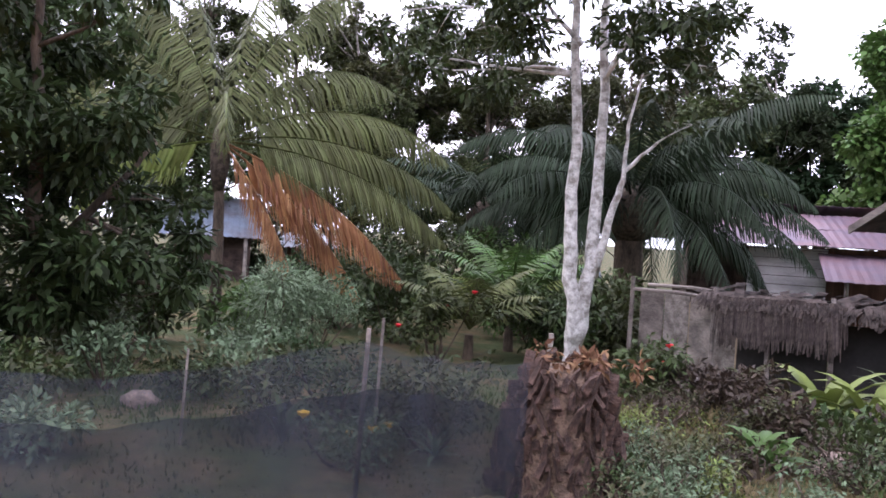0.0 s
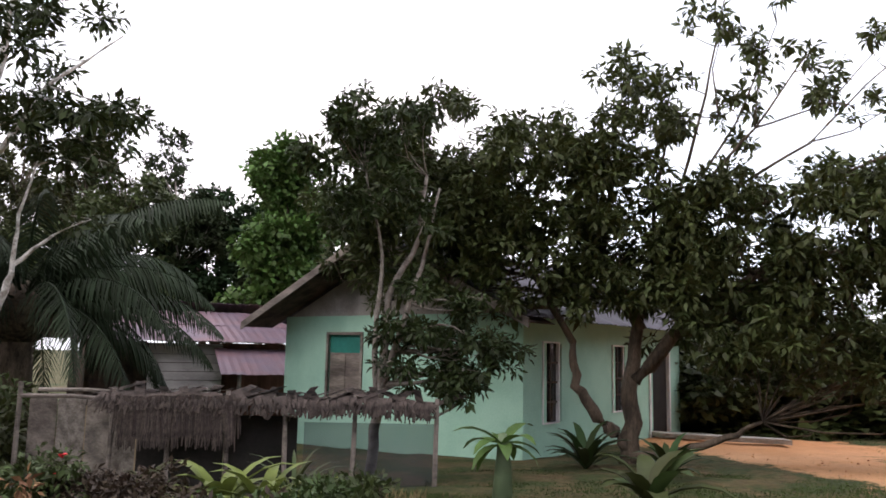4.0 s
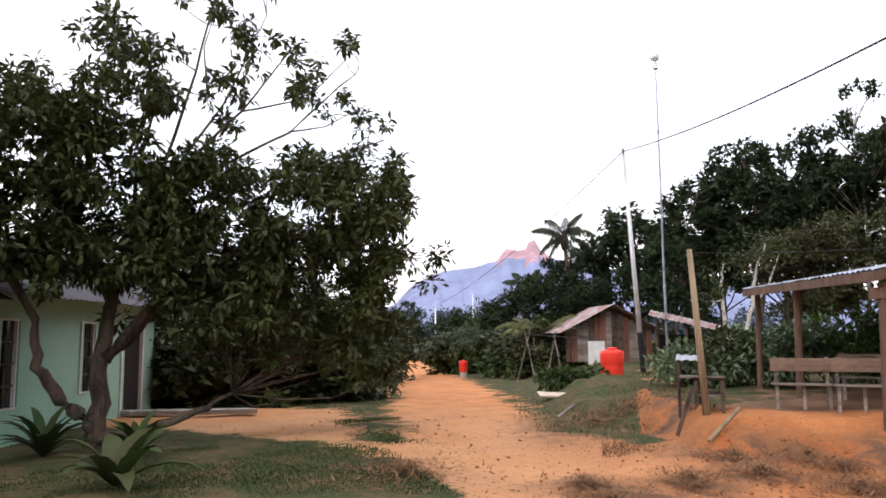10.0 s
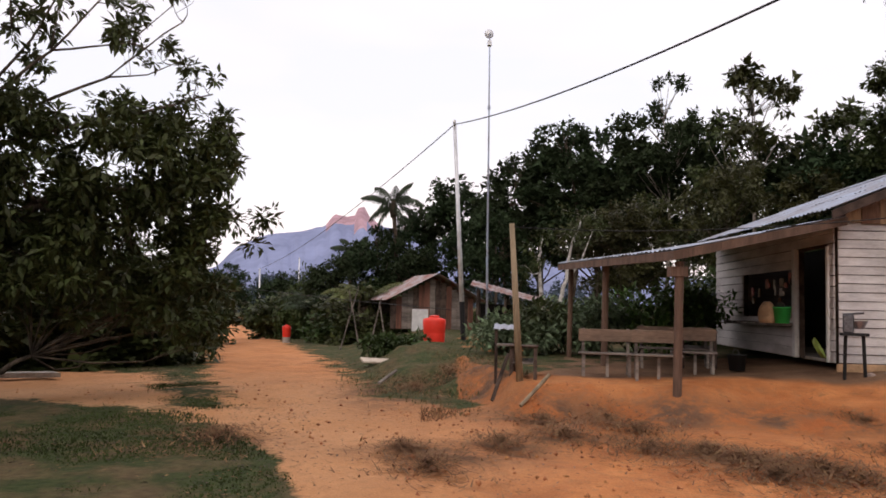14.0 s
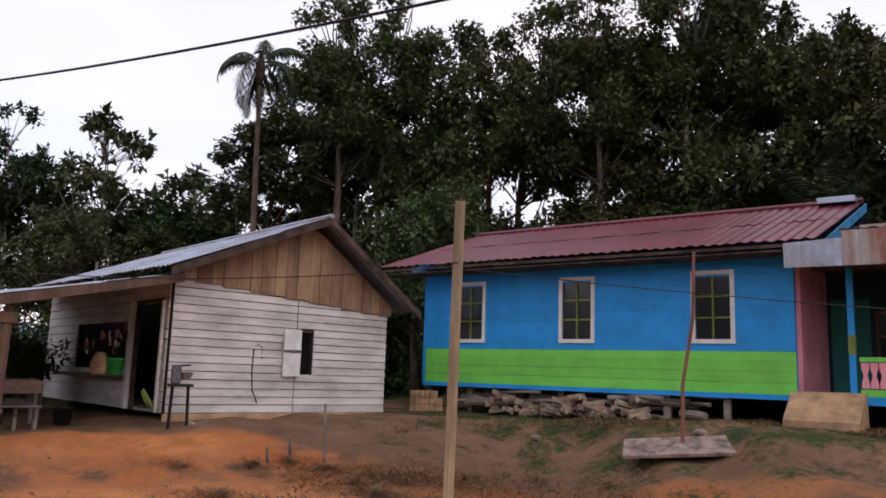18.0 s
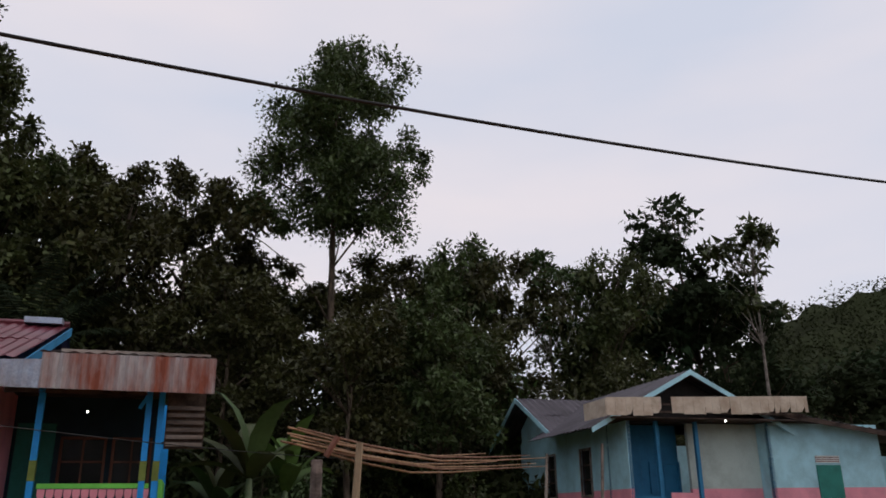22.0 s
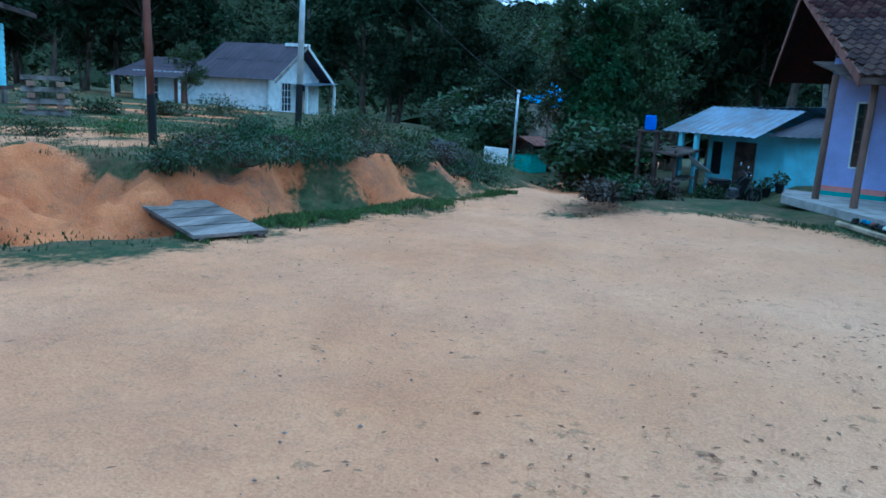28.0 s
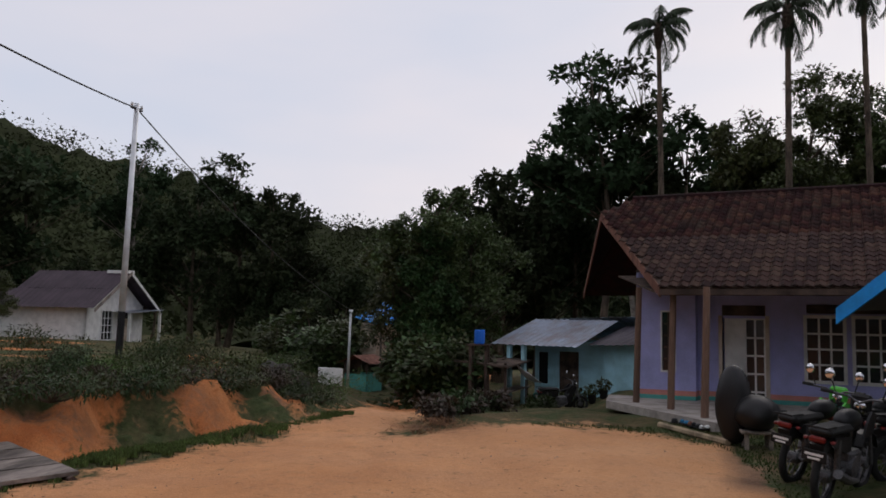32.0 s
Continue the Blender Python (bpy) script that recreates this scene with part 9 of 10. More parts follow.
    p, q = a.lerp(b, 0.68) + away * 0.1, b + away * 0.1
    part("mesh_screen", panel(bmesh.new(), p + Vector((0, 0, -0.3)), q + Vector((0, 0, -0.3)), q + Vector((0, 0, 0.72)), p + Vector((0, 0, 0.72)), 0.004), net_mat("mesh_screen", 0.3), th)


thatched_pen()
_p = at(19.4, 13.2, gz(19.4, 13.2))
tagged(obj("board", bevelled((-0.55, -0.02, 0), (0.35, 0.02, 1.02), 0.01, pose(_p.x, _p.y, _p.z, -8, 0, -19)), M["wood_pole"]), "pale plywood board leaning behind the pen", "board")

# ---- posts, wires and the mast ----


def pole(name, foot, head, r, material, label, black=0.0, cap=True, category="pole"):
    d = (head - foot).normalized()
    th = thing(name, pose(foot.x, foot.y, foot.z), label, category)
    top = head - foot
    part("shaft", tube(bmesh.new(), [d * (black - 0.05), top * 0.5, top], [r, r * 0.85, r * 0.7], 10), M[material], th, smooth=True)
    if black:
        part("painted_foot", tube(bmesh.new(), [d * -0.1, d * black], [r * 1.08, r * 1.04], 10), M["black_paint"], th, "black painted foot")
    if cap:
        part("cross_arm", boxed((top.x - 0.22, top.y - 0.03, top.z - 0.16), (top.x + 0.22, top.y + 0.03, top.z - 0.10)), M["engine"], th)
        for dx in (-0.2, 0.2):
            part("insulator", lathe(bmesh.new(), [(0.02, 0), (0.04, 0.03), (0.03, 0.08), (0.01, 0.1)], 8, pose(top.x + dx, top.y, top.z - 0.1)), M["white_paint"], th)
    return th


P1f, P1t = at(90.95, 26, gz(90.95, 26)), at(89.97, 26, 7.68)
P2f, P2t = at(-124.25, 21, gz(-124.25, 21)), at(-123.95, 21, 6.85)
pole("steel_power_pole", P1f, P1t, 0.085, "steel_white", "white steel power pole with a black foot, leaning", 1.25)
pole("steel_power_pole", P2f, P2t, 0.085, "steel_white", "white steel power pole with a black foot", 1.15)
P3f, P3t = at(-109.0, 36, gz(-109, 36)), at(-108.9, 36, 2.0)
pole("steel_power_pole", P3f, P3t, 0.07, "steel_white", "far steel power pole beside the track", 0, True)
P4f, P4t = at(76.6, 75, gz(76.6, 75)), at(76.5, 75, 4.6)
pole("steel_power_pole", P4f, P4t, 0.09, "steel_white", "far steel power pole beside the track", 0, True)
P5f, P5t = at(79.2, 90, gz(79.2, 90)), at(79.2, 90, 6.6)
pole("steel_power_pole", P5f, P5t, 0.09, "steel_white", "far steel power pole beside the track", 0, True)
RPf, RPt = at(-133.85, 12.6, gz(-133.85, 12.6)), at(-134.46, 12.6, 5.05)
pole("wooden_pole", RPf, RPt, 0.06, "wood_red", "thin red-brown wooden pole on the bank", 0.75, False)
WPf, WPt = at(94.95, 13.2, gz(94.95, 13.2)), at(94.2, 13.2, 2.98)
pole("wooden_pole", WPf, WPt, 0.062, "wood_pole", "weathered wooden wire pole by the shop", 0, False)
BPf, BPt = at(134.95, 10.0, gz(134.95, 10)), at(134.6, 10.0, 3.8)


def square_post():
    th = thing("wooden_post", pose(BPf.x, BPf.y, BPf.z, 0, 0, -135), "squared yellowish timber post holding thin wires", "post")
    h = BPt.z - BPf.z
    part("timber", bevelled((-0.065, -0.065, -0.1), (0.065, 0.065, h), 0.008, pose(0, 0, 0, 0, 0.6, 0)), M["wood_pole"], th)
    part("wire_tie", tube(bmesh.new(), [(0.075 * math.cos(a), 0.075 * math.sin(a), h * 0.79) for a in [i * 0.7 for i in range(10)]], 0.008, 5), M["black_paint"], th)


square_post()


def wire(name, a, b, sag, r, label, mats="black_paint"):
    pts = []
    n = 48
    for i in range(n + 1):
        t = i / n
        pts.append(a.lerp(b, t) - Vector((0, 0, 4 * sag * t * (1 - t))))
    ob = obj(name, tube(bmesh.new(), pts, r, 6), M[mats], smooth=True)
    return tagged(ob, label, "wire")


wire("power_cable", P1t - Vector((0, 0, 0.12)), P2t - Vector((0, 0, 0.12)), 1.66, 0.019, "thick black twisted power cable over the crossing")
wire("power_cable", P1t - Vector((0, 0, 0.12)), P4t, 0.6, 0.016, "black power cable along the far track")
wire("power_cable", P2t - Vector((0, 0, 0.12)), P3t, 0.5, 0.016, "black power cable along the falling track")
wire("thin_wire", P4t + Vector((0, 14, 0.3)), P1t - Vector((0, 0, 6.2)), 0.4, 0.010, "thin black wire to the huts")
wire("thin_wire", WPt - Vector((0, 0, 0.05)), BPt - Vector((0, 0, 0.85)), 0.25, 0.006, "thin black wire between the wooden posts")
wire("thin_wire", BPt - Vector((0, 0, 0.85)), at(-168, 18, 2.6), 0.25, 0.006, "thin black wire past the blue house")


def mast():
    f = at(92.6, 32, gz(92.6, 32))
    t = at(92.41, 32, 12.7)
    th = thing("antenna_mast", pose(f.x, f.y, f.z), "very tall thin antenna mast with a small dish", "mast")
    d = t - f
    part("tube", tube(bmesh.new(), [Vector((0, 0, -0.1)), d * 0.3 + Vector((0.1, 0, 0)), d * 0.65, d], [0.05, 0.045, 0.035, 0.025], 8), M["zinc"], th)
    for k in (0.25, 0.5, 0.75):
        part("clamp", tube(bmesh.new(), [d * k - Vector((0, 0, 0.06)), d * k + Vector((0, 0, 0.06))], 0.06, 8), M["zinc"], th)
    part("dish", lathe(bmesh.new(), [(0.03, 0), (0.16, 0.05), (0.2, 0.12), (0.17, 0.12), (0.03, 0.05)], 12, Matrix.Translation(d) @ pose(0, 0, 0.05, 90, 0, 100)), M["steel_white"], th)
    part("radio_box", bevelled((d.x - 0.09, d.y - 0.09, d.z - 0.5), (d.x + 0.09, d.y + 0.09, d.z - 0.28), 0.02), M["steel_white"], th)


mast()
for _a, _d, _h, _ang, _lab in ((150.8, 13.3, 3.3, -4, "thin crooked stick before the blue house"),):
    p = at(_a, _d, gz(_a, _d))
    q = at(151.7, 13.3, 3.7)
    tagged(obj("crooked_stick", tube(bmesh.new(), [p - Vector((0, 0, 0.1)), p.lerp(q, 0.3) + Vector((0.06, 0, 0)), p.lerp(q, 0.65) - Vector((0.05, 0, 0)), q], [0.035, 0.03, 0.03, 0.025], 7), M["wood_red"]), _lab, "stick")

# ---- beside the far track ----


def water_tank(az, d, h, r, z, label):
    p = at(az, d, z)
    th = thing("water_tank", pose(p.x, p.y, p.z), label, "water tank", "red water tanks")
    bm = lathe(bmesh.new(), [(r * 0.86, 0), (r * 0.9, h * 0.05), (r * 0.94, h * 0.45), (r * 0.93, h * 0.47), (r * 0.95, h * 0.49), (r, h * 0.88), (r * 0.93, h * 0.95), (r * 0.45, h)], 18)
    part("body", bm, M["red_plastic"], th, smooth=True)
    part("lid", lathe(bmesh.new(), [(r * 0.42, h), (r * 0.45, h * 1.02), (r * 0.42, h * 1.06), (r * 0.1, h * 1.08)], 14), M["red_plastic"], th)
    part("stand", lathe(bmesh.new(), [(r * 0.9, -0.5), (r * 0.9, 0.0)], 12), M["concrete"], th)


water_tank(88.85, 24.5, 0.88, 0.36, 0.36, "squat red plastic water tank on the bank")
water_tank(78.5, 44, 0.62, 0.24, gz(78.5, 44) + 0.3, "small red plastic water drum beside the track")


def hut():
    a, b = at(86.0, 36, gz(88, 36)), at(91.6, 37, gz(88, 36))
    m, L = frame_from(b, a)
    F = Matrix.Scale(-1, 4, (0, 1, 0)) if (m.to_3x3() @ Vector((0, 1, 0))).dot(a + b) < 0 else Matrix()
    flip = F[1][1] < 0
    th = thing("wooden_hut", m, "old wooden hut of grey and reddish planks, rusty roof", "hut")
    h = 1.35
    W = L
    x = 0.0
    k = 0
    while x < W - 0.05:
        w = 0.26
        u = (x + w / 2) / W
        top = h + 0.95 * (1 - abs(u - 0.5) * 2)
        part("plank", boxed((x, 0, 0), (x + w - 0.015, 0.03, top), F), M[("wood_red", "wood_grey", "wood_dark")[(k * 7 // 3) % 3]], th)
        x += w
        k += 1
    part("white_skirt", boxed((W * 0.60, -0.3, -0.1), (W * 0.80, -0.26, 0.9), F), M["white_paint"], th, "white board leaning on the hut")
    part("back_wall", boxed((0, 3, 0), (W, 3.1, h), F), M["wood_dark"], th)
    for s in (0, 1):
        x0 = -0.5 if s == 0 else W + 0.5
        p = [Vector((x0, -0.6, h - 0.1)), Vector((x0, 3.6, h - 0.1)), Vector((W / 2, 3.6, h + 1.15)), Vector((W / 2, -0.6, h + 1.15))]
        p = [F @ q for q in p]
        if (s == 0) != flip:
            p = [p[1], p[0], p[3], p[2]]
        part("roof", corrugated(*p, 0.25, 0.03, 1), M["zinc_rust"], th)
    a2, b2 = at(91.8, 33, gz(93, 33)), at(96.0, 33, gz(93, 33))
    m2, L2 = frame_from(a2, b2)
    th2 = thing("open_shelter", m2, "open shelter with a low reddish sheet roof", "shelter")
    part("roof", corrugated((-0.2, -1.2, 1.9), (L2 + 0.6, -1.2, 1.15), (L2 + 0.6, 1.5, 1.45), (-0.2, 1.5, 2.2), 0.22, 0.03, 1), M["zinc_rust"], th2, "reddish rusty sheet roof")
    for x, z in ((0.1, 1.8), (1.2, 1.5), (L2, 1.2)):
        for y in (-1.0, 1.3):
            part("post", tube(bmesh.new(), [(x, y, -0.1), (x, y, z)], 0.05, 6), M["wood_dark"], th2)
    part("back_wall", boxed((0, 1.4, 0), (L2, 1.46, 1.2)), M["room_dark"], th2)


hut()
for _a, _d, _l, _h in ((82.2, 33, 0.7, 2.6), (83.6, 32, -0.5, 2.3), (84.3, 31, 0.4, 1.9), (85.4, 33, -0.3, 1.6)):
    _p = at(_a, _d, gz(_a, _d))
    tagged(obj("leaning_stick", tube(bmesh.new(), [_p - Vector((0, 0, 0.1)), _p + Vector((0.1, -_l * 0.5, _h * 0.5)), _p + Vector((0.1, -_l, _h))], [0.035, 0.028, 0.02], 6), M["wood_grey"]), "weathered leaning stick among the bushes by the track", "stick")

drawn_tree("forked_tree", at(96.7, 25, gz(96.7, 25)), 96.7,
           [([(0, 0, -0.1), (0.02, 0, 0.5), (-0.12, 0, 1.4), (-0.2, 0, 2.5), (-0.15, 0, 3.2)], 0.1), ([(0.02, 0, 0.4), (0.35, 0, 1.1), (0.62, 0, 2.0), (0.75, 0, 3.0), (1.1, 0, 3.9)], 0.09), ([(0.62, 0, 2.0), (1.1, 0, 2.6), (1.4, 0, 3.5)], 0.05)],
           [(-0.3, 2.6, 0.5), (-0.5, 2.2, 0.4), (-0.1, 3.3, 0.5), (1.2, 4.0, 0.6), (1.5, 3.6, 0.5), (0.7, 3.4, 0.5)], 0.12, 1100, "leaf_mid", "bark_pale", "white-barked forked tree with thin yellowish leaves", 31, 0.6)

# ---- the shop's porch ----


def bench(az, d, turn, L, label):
    p = at(az, d, gz(az, d))
    th = thing("bench", pose(p.x, p.y, p.z, 0, 0, turn), label, "bench", "benches on the shop porch")
    part("seat", bevelled((0, -0.32, 0.40), (L, -0.02, 0.435), 0.006), M["wood_grey"], th)
    part("backrest", bevelled((0.0, 0.03, 0.62), (L, 0.055, 0.84), 0.006, pose(0, 0, 0, 6, 0, 0)), M["wood_bench"], th, "worn brown back board")
    for x in (0.06, L - 0.1):
        part("leg", boxed((x, -0.02, -0.05), (x + 0.05, 0.03, 0.86), pose(0, 0, 0, -3, 0, 0)), M["wood_grey"], th)
        part("leg", boxed((x, -0.3, -0.05), (x + 0.05, -0.25, 0.40)), M["wood_grey"], th)
        part("stretcher", boxed((x + 0.01, -0.27, 0.2), (x + 0.04, 0.0, 0.24)), M["wood_grey"], th)
    part("leg", boxed((L / 2, -0.2, -0.05), (L / 2 + 0.05, -0.15, 0.40)), M["wood_grey"], th)


bench(99.0, 14.7, -97, 0.95, "rough wooden bench with a board back, worn grey")
bench(102.6, 14.4, -99, 0.85, "rough wooden bench with a board back, worn grey")
bench(105.2, 15.4, -102, 0.8, "rough wooden bench with a board back, worn grey")
bench(103.0, 16.6, -100, 1.4, "rough wooden bench with a board back, worn grey")


def table_at(az, d, L, W, h, turn, label, tilt=0.0):
    p = at(az, d, gz(az, d))
    th = thing("table", pose(p.x, p.y, p.z, 0, 0, turn), label, "table")
    part("tabletop", bevelled((-L / 2, -W / 2, h - 0.03), (L / 2, W / 2, h), 0.006, pose(0, 0, 0, 0, tilt, 0)), M["wood_grey"], th)
    for sx in (-1, 1):
        for sy in (-1, 1):
            part("leg", boxed((sx * (L / 2 - 0.06) - 0.03, sy * (W / 2 - 0.05) - 0.03, -0.05), (sx * (L / 2 - 0.06) + 0.03, sy * (W / 2 - 0.05) + 0.03, h - 0.03)), M["wood_dark"], th)
    part("shelf", boxed((-L / 2 + 0.05, -W / 2 + 0.05, h * 0.5), (L / 2 - 0.05, W / 2 - 0.05, h * 0.5 + 0.02)), M["wood_grey"], th)
    return th


table_at(107.0, 17.2, 1.6, 0.7, 0.72, -15, "dark wooden table on the shop porch")
table_at(95.2, 14.2, 1.35, 0.5, 0.55, -6, "rough slanting wooden rack beside the pole", 4)
_t = at(93.9, 14.0, gz(93.9, 14))
_th = thing("feeding_rack", pose(_t.x, _t.y, _t.z, 0, 0, -95), "small wooden rack with a bent zinc cover", "rack")
part("roof", corrugated((-0.2, -0.25, 0.86), (0.2, -0.25, 0.86), (0.2, 0.25, 0.95), (-0.2, 0.25, 0.95), 0.12, 0.02, 1), M["zinc"], _th)
for _x in (-0.16, 0.16):
    for _y in (-0.2, 0.2):
        part("leg", boxed((_x - 0.02, _y - 0.02, -0.05), (_x + 0.02, _y + 0.02, 0.88)), M["wood_dark"], _th)
part("shelf", boxed((-0.18, -0.22, 0.6), (0.18, 0.22, 0.63)), M["wood_grey"], _th)
for _a0, _d0, _z0, _a1, _d1, _z1, _m in ((93.0, 12.6, 0.15, 94.1, 13.0, 0.85, "wood_dark"), (95.0, 12.3, 0.12, 97.0, 12.9, 0.55, "wood_pole"), (85.0, 15.5, 0.1, 86.2, 16.0, 0.3, "wood_grey")):
    tagged(obj("loose_pole", tube(bmesh.new(), [at(_a0, _d0, _z0), at(_a1, _d1, _z1)], 0.03, 6), M[_m]), "loose pole leaning on the clay bank", "pole")


def bucket(az, d, z, r, h, material, label):
    p = at(az, d, z)
    th = thing("bucket", pose(p.x, p.y, p.z), label, "bucket")
    part("body", lathe(bmesh.new(), [(r * 0.78, 0), (r, h), (r * 1.06, h), (r * 1.06, h - 0.02), (r * 0.95, h - 0.02), (r * 0.72, 0.02)], 16), M[material], th, smooth=True)
    part("handle", tube(bmesh.new(), [(r * math.cos(a), 0.02, h + 0.55 * r * math.sin(a)) for a in [math.pi * i / 8 for i in range(9)]], 0.008, 5), M["engine"], th)


bucket(109.5, 15.8, gz(109.5, 15.8), 0.17, 0.30, "rubber", "black rubber bucket on the porch")
bucket(112.3, 16.1, 1.42, 0.16, 0.3, "green_plastic", "bright green plastic bucket on the counter")
_p = at(111.4, 16.2, 1.42)
tagged(obj("sack", lathe(bmesh.new(), [(0.14, 0), (0.17, 0.08), (0.16, 0.24), (0.1, 0.36), (0.05, 0.4)], 12, Matrix.Translation(_p)), M["clay_block"], smooth=True), "brown sack on the shop counter", "sack")
_p = at(114.3, 15.2, 1.0)
tagged(obj("winnowing_pan", lathe(bmesh.new(), [(0.02, 0), (0.16, 0.01), (0.2, 0.07), (0.19, 0.075), (0.15, 0.03), (0.02, 0.02)], 14, Matrix.Translation(_p) @ pose(0, 0, 0, 62, 0, -30)), M["leaf_yellow"]), "yellow woven pan hanging at the door", "pan")


def water_pump():
    p = at(116.5, 14.9, gz(116.5, 14.9))
    th = thing("metal_stand", pose(p.x, p.y, p.z, 0, 0, -115), "dark metal stand with a grinder by the shop wall", "stand")
    for x in (-0.13, 0.13):
        part("leg", tube(bmesh.new(), [(x * 1.2, 0, -0.05), (x, 0, 0.72)], 0.03, 7), M["black_paint"], th)
    part("top", bevelled((-0.22, -0.12, 0.7), (0.22, 0.12, 0.75), 0.01), M["black_paint"], th)
    part("housing", bevelled((-0.17, -0.1, 0.75), (0.0, 0.1, 1.05), 0.02), M["engine"], th)
    part("hopper", lathe(bmesh.new(), [(0.06, 0), (0.13, 0.13), (0.12, 0.13), (0.05, 0.02)], 10, pose(0.08, 0, 0.82)), M["zinc"], th)
    part("bracket", tube(bmesh.new(), [(-0.17, 0, 1.05), (0.15, 0, 1.08)], 0.02, 6), M["engine"], th)


water_pump()
_m = pose(13.93, -8.5, 0.76, 0, 0, -92.7)
tagged(obj("hose", tube(bmesh.new(), [_m @ Vector(q) for q in ((0.02, -0.07, 0.2), (-0.1, -0.07, 0.45), (-0.13, -0.07, 0.8), (-0.12, -0.07, 1.2), (-0.04, -0.07, 1.32), (0.06, -0.07, 1.28), (0.07, -0.07, 1.05))], 0.014, 6), M["black_paint"], smooth=True), "black hose hung on the white board wall", "hose")
# scraps and stones
_rng = random.Random(31)


def stone(az, d, r, material="rock", label="rough clay-stained stone lying in the grass", name="stone", flat=0.6):
    p = at(az, d, gz(az, d))
    bm = bmesh.new()
    bmesh.ops.create_icosphere(bm, subdivisions=2, radius=r)
    s = _rng.random() * 50
    for v in bm.verts:
        k = 1 + 0.35 * noise.noise(v.co * (1.6 / r) + Vector((s, s, s)))
        v.co = Vector((v.co.x * k, v.co.y * k * 0.8, v.co.z * k * flat)) + p + Vector((0, 0, r * 0.2))
    tagged(obj(name, bm, M[material], smooth=True), label, name)


for _a, _d, _r in ((-20.0, 7.3, 0.16), (27.5, 6.6, 0.24), (30.2, 7.0, 0.2), (25.2, 7.9, 0.18), (33.6, 7.4, 0.22), (117.4, 15.0, 0.12), (118.3, 15.2, 0.1), (141.0, 14.2, 0.1), (152.0, 13.7, 0.12)):
    stone(_a, _d, _r)
_p = at(84.8, 20.5, gz(84.8, 20.5) + 0.1)
tagged(obj("white_sheet", bevelled((-0.38, -0.3, -0.03), (0.38, 0.3, 0.02), 0.01, pose(_p.x, _p.y, _p.z, 6, 3, -75)), M["cream_cloth"]), "crumpled white plastic sheet on the bank", "sheet")
_q = [at(a, d, gz(a, d) + 0.035) for a, d in ((146.9, 12.9), (157.0, 12.9), (157.2, 13.6), (147.0, 13.6))]
tagged(obj("stone_slab", panel(bmesh.new(), *_q, -0.05), M["rock"]), "flat grey-brown stone slab in the dry weeds", "slab")
_a, _b = at(56, 19.0, gz(56, 19)), at(64.2, 18.4, gz(64, 18.4))
tagged(obj("concrete_strip", panel(bmesh.new(), _a + Vector((0, 0, 0.06)), _b + Vector((0, 0, 0.06)), _b + Vector((0.25, 0.3, 0.06)), _a + Vector((0.25, 0.6, 0.06)), -0.1), M["concrete"]), "pale concrete edging beside the side track", "kerb")
for _a, _d, _h in ((126.4, 12.9, 0.95), (124.1, 12.9, 0.4), (122.6, 12.8, 0.3)):
    _p = at(_a, _d, gz(_a, _d))
    tagged(obj("stake", tube(bmesh.new(), [_p - Vector((0, 0, 0.1)), _p + Vector((0.02, 0.03, _h))], [0.028, 0.02], 6), M["wood_grey"]), "short weathered stake standing in the clay", "stake", "stakes in the clay")
# brick pile left of the blue house
for _i in range(14):
    p = at(132.6 + 0.35 * (_i % 5), 18.6, gz(133, 18.6) + 0.16 * (_i // 5))
    tagged(obj("clay_block", bevelled((-0.11, -0.1, 0), (0.11, 0.1, 0.15), 0.008, pose(p.x, p.y, p.z, 0, 0, _rng.uniform(-8, 8))), M["clay_block"]), "stacked clay building block", "block", "stacked clay blocks")

# bamboo poles strung between posts


def bamboo_line():
    th = thing("bamboo_rack", pose(0, 0, 0), "bundle of long bamboo poles tied across two posts", "rack")
    a, b = at(179.0, 13.0, gz(179, 13)), at(-178.6, 13.3, gz(-178.6, 13.3))
    part("post", tube(bmesh.new(), [a - Vector((0, 0, 0.1)), a + Vector((0, 0, 1.75))], [0.1, 0.09], 8), M["wood_grey"], th)
    part("post", tube(bmesh.new(), [b - Vector((0, 0, 0.1)), b + Vector((-0.12, 0, 2.0))], [0.07, 0.055], 8), M["wood_pole"], th)
    r = random.Random(2)
    for k in range(7):
        s = at(177.0 + r.uniform(-0.6, 0.6), 13.0, 2.62 + 0.05 * k + r.uniform(-0.03, 0.03))
        e = at(-166.5 + r.uniform(-3, 3), 15.5, 2.35 + 0.05 * k)
        q = s.lerp(e, 0.55) - Vector((0, 0, 0.22))
        part("bamboo", tube(bmesh.new(), [s, s.lerp(q, 0.5) - Vector((0, 0, 0.04)), q, q.lerp(e, 0.5) - Vector((0, 0, 0.02)), e], [0.018, 0.02, 0.018, 0.014, 0.008], 6), M["wood_raw"], th)
    part("tie", tube(bmesh.new(), [at(179.6, 12.9, 2.45), at(-179.6, 12.9, 2.75)], 0.05, 6), M["wood_red"], th)


bamboo_line()
for _a, _d, _h in ((-165.0, 18.2, 2.2), (-161.2, 17.2, 2.3)):
    p = at(_a, _d, gz(_a, _d))
    tagged(obj("prop_stick", tube(bmesh.new(), [p - Vector((0, 0, 0.1)), p + Vector((0.1, 0, _h * 0.5)), p + Vector((0.02, 0, _h))], [0.04, 0.035, 0.03], 6), M["wood_grey"]), "crooked prop stick before the pink house", "stick")

# ---- the bank and the falling track ----


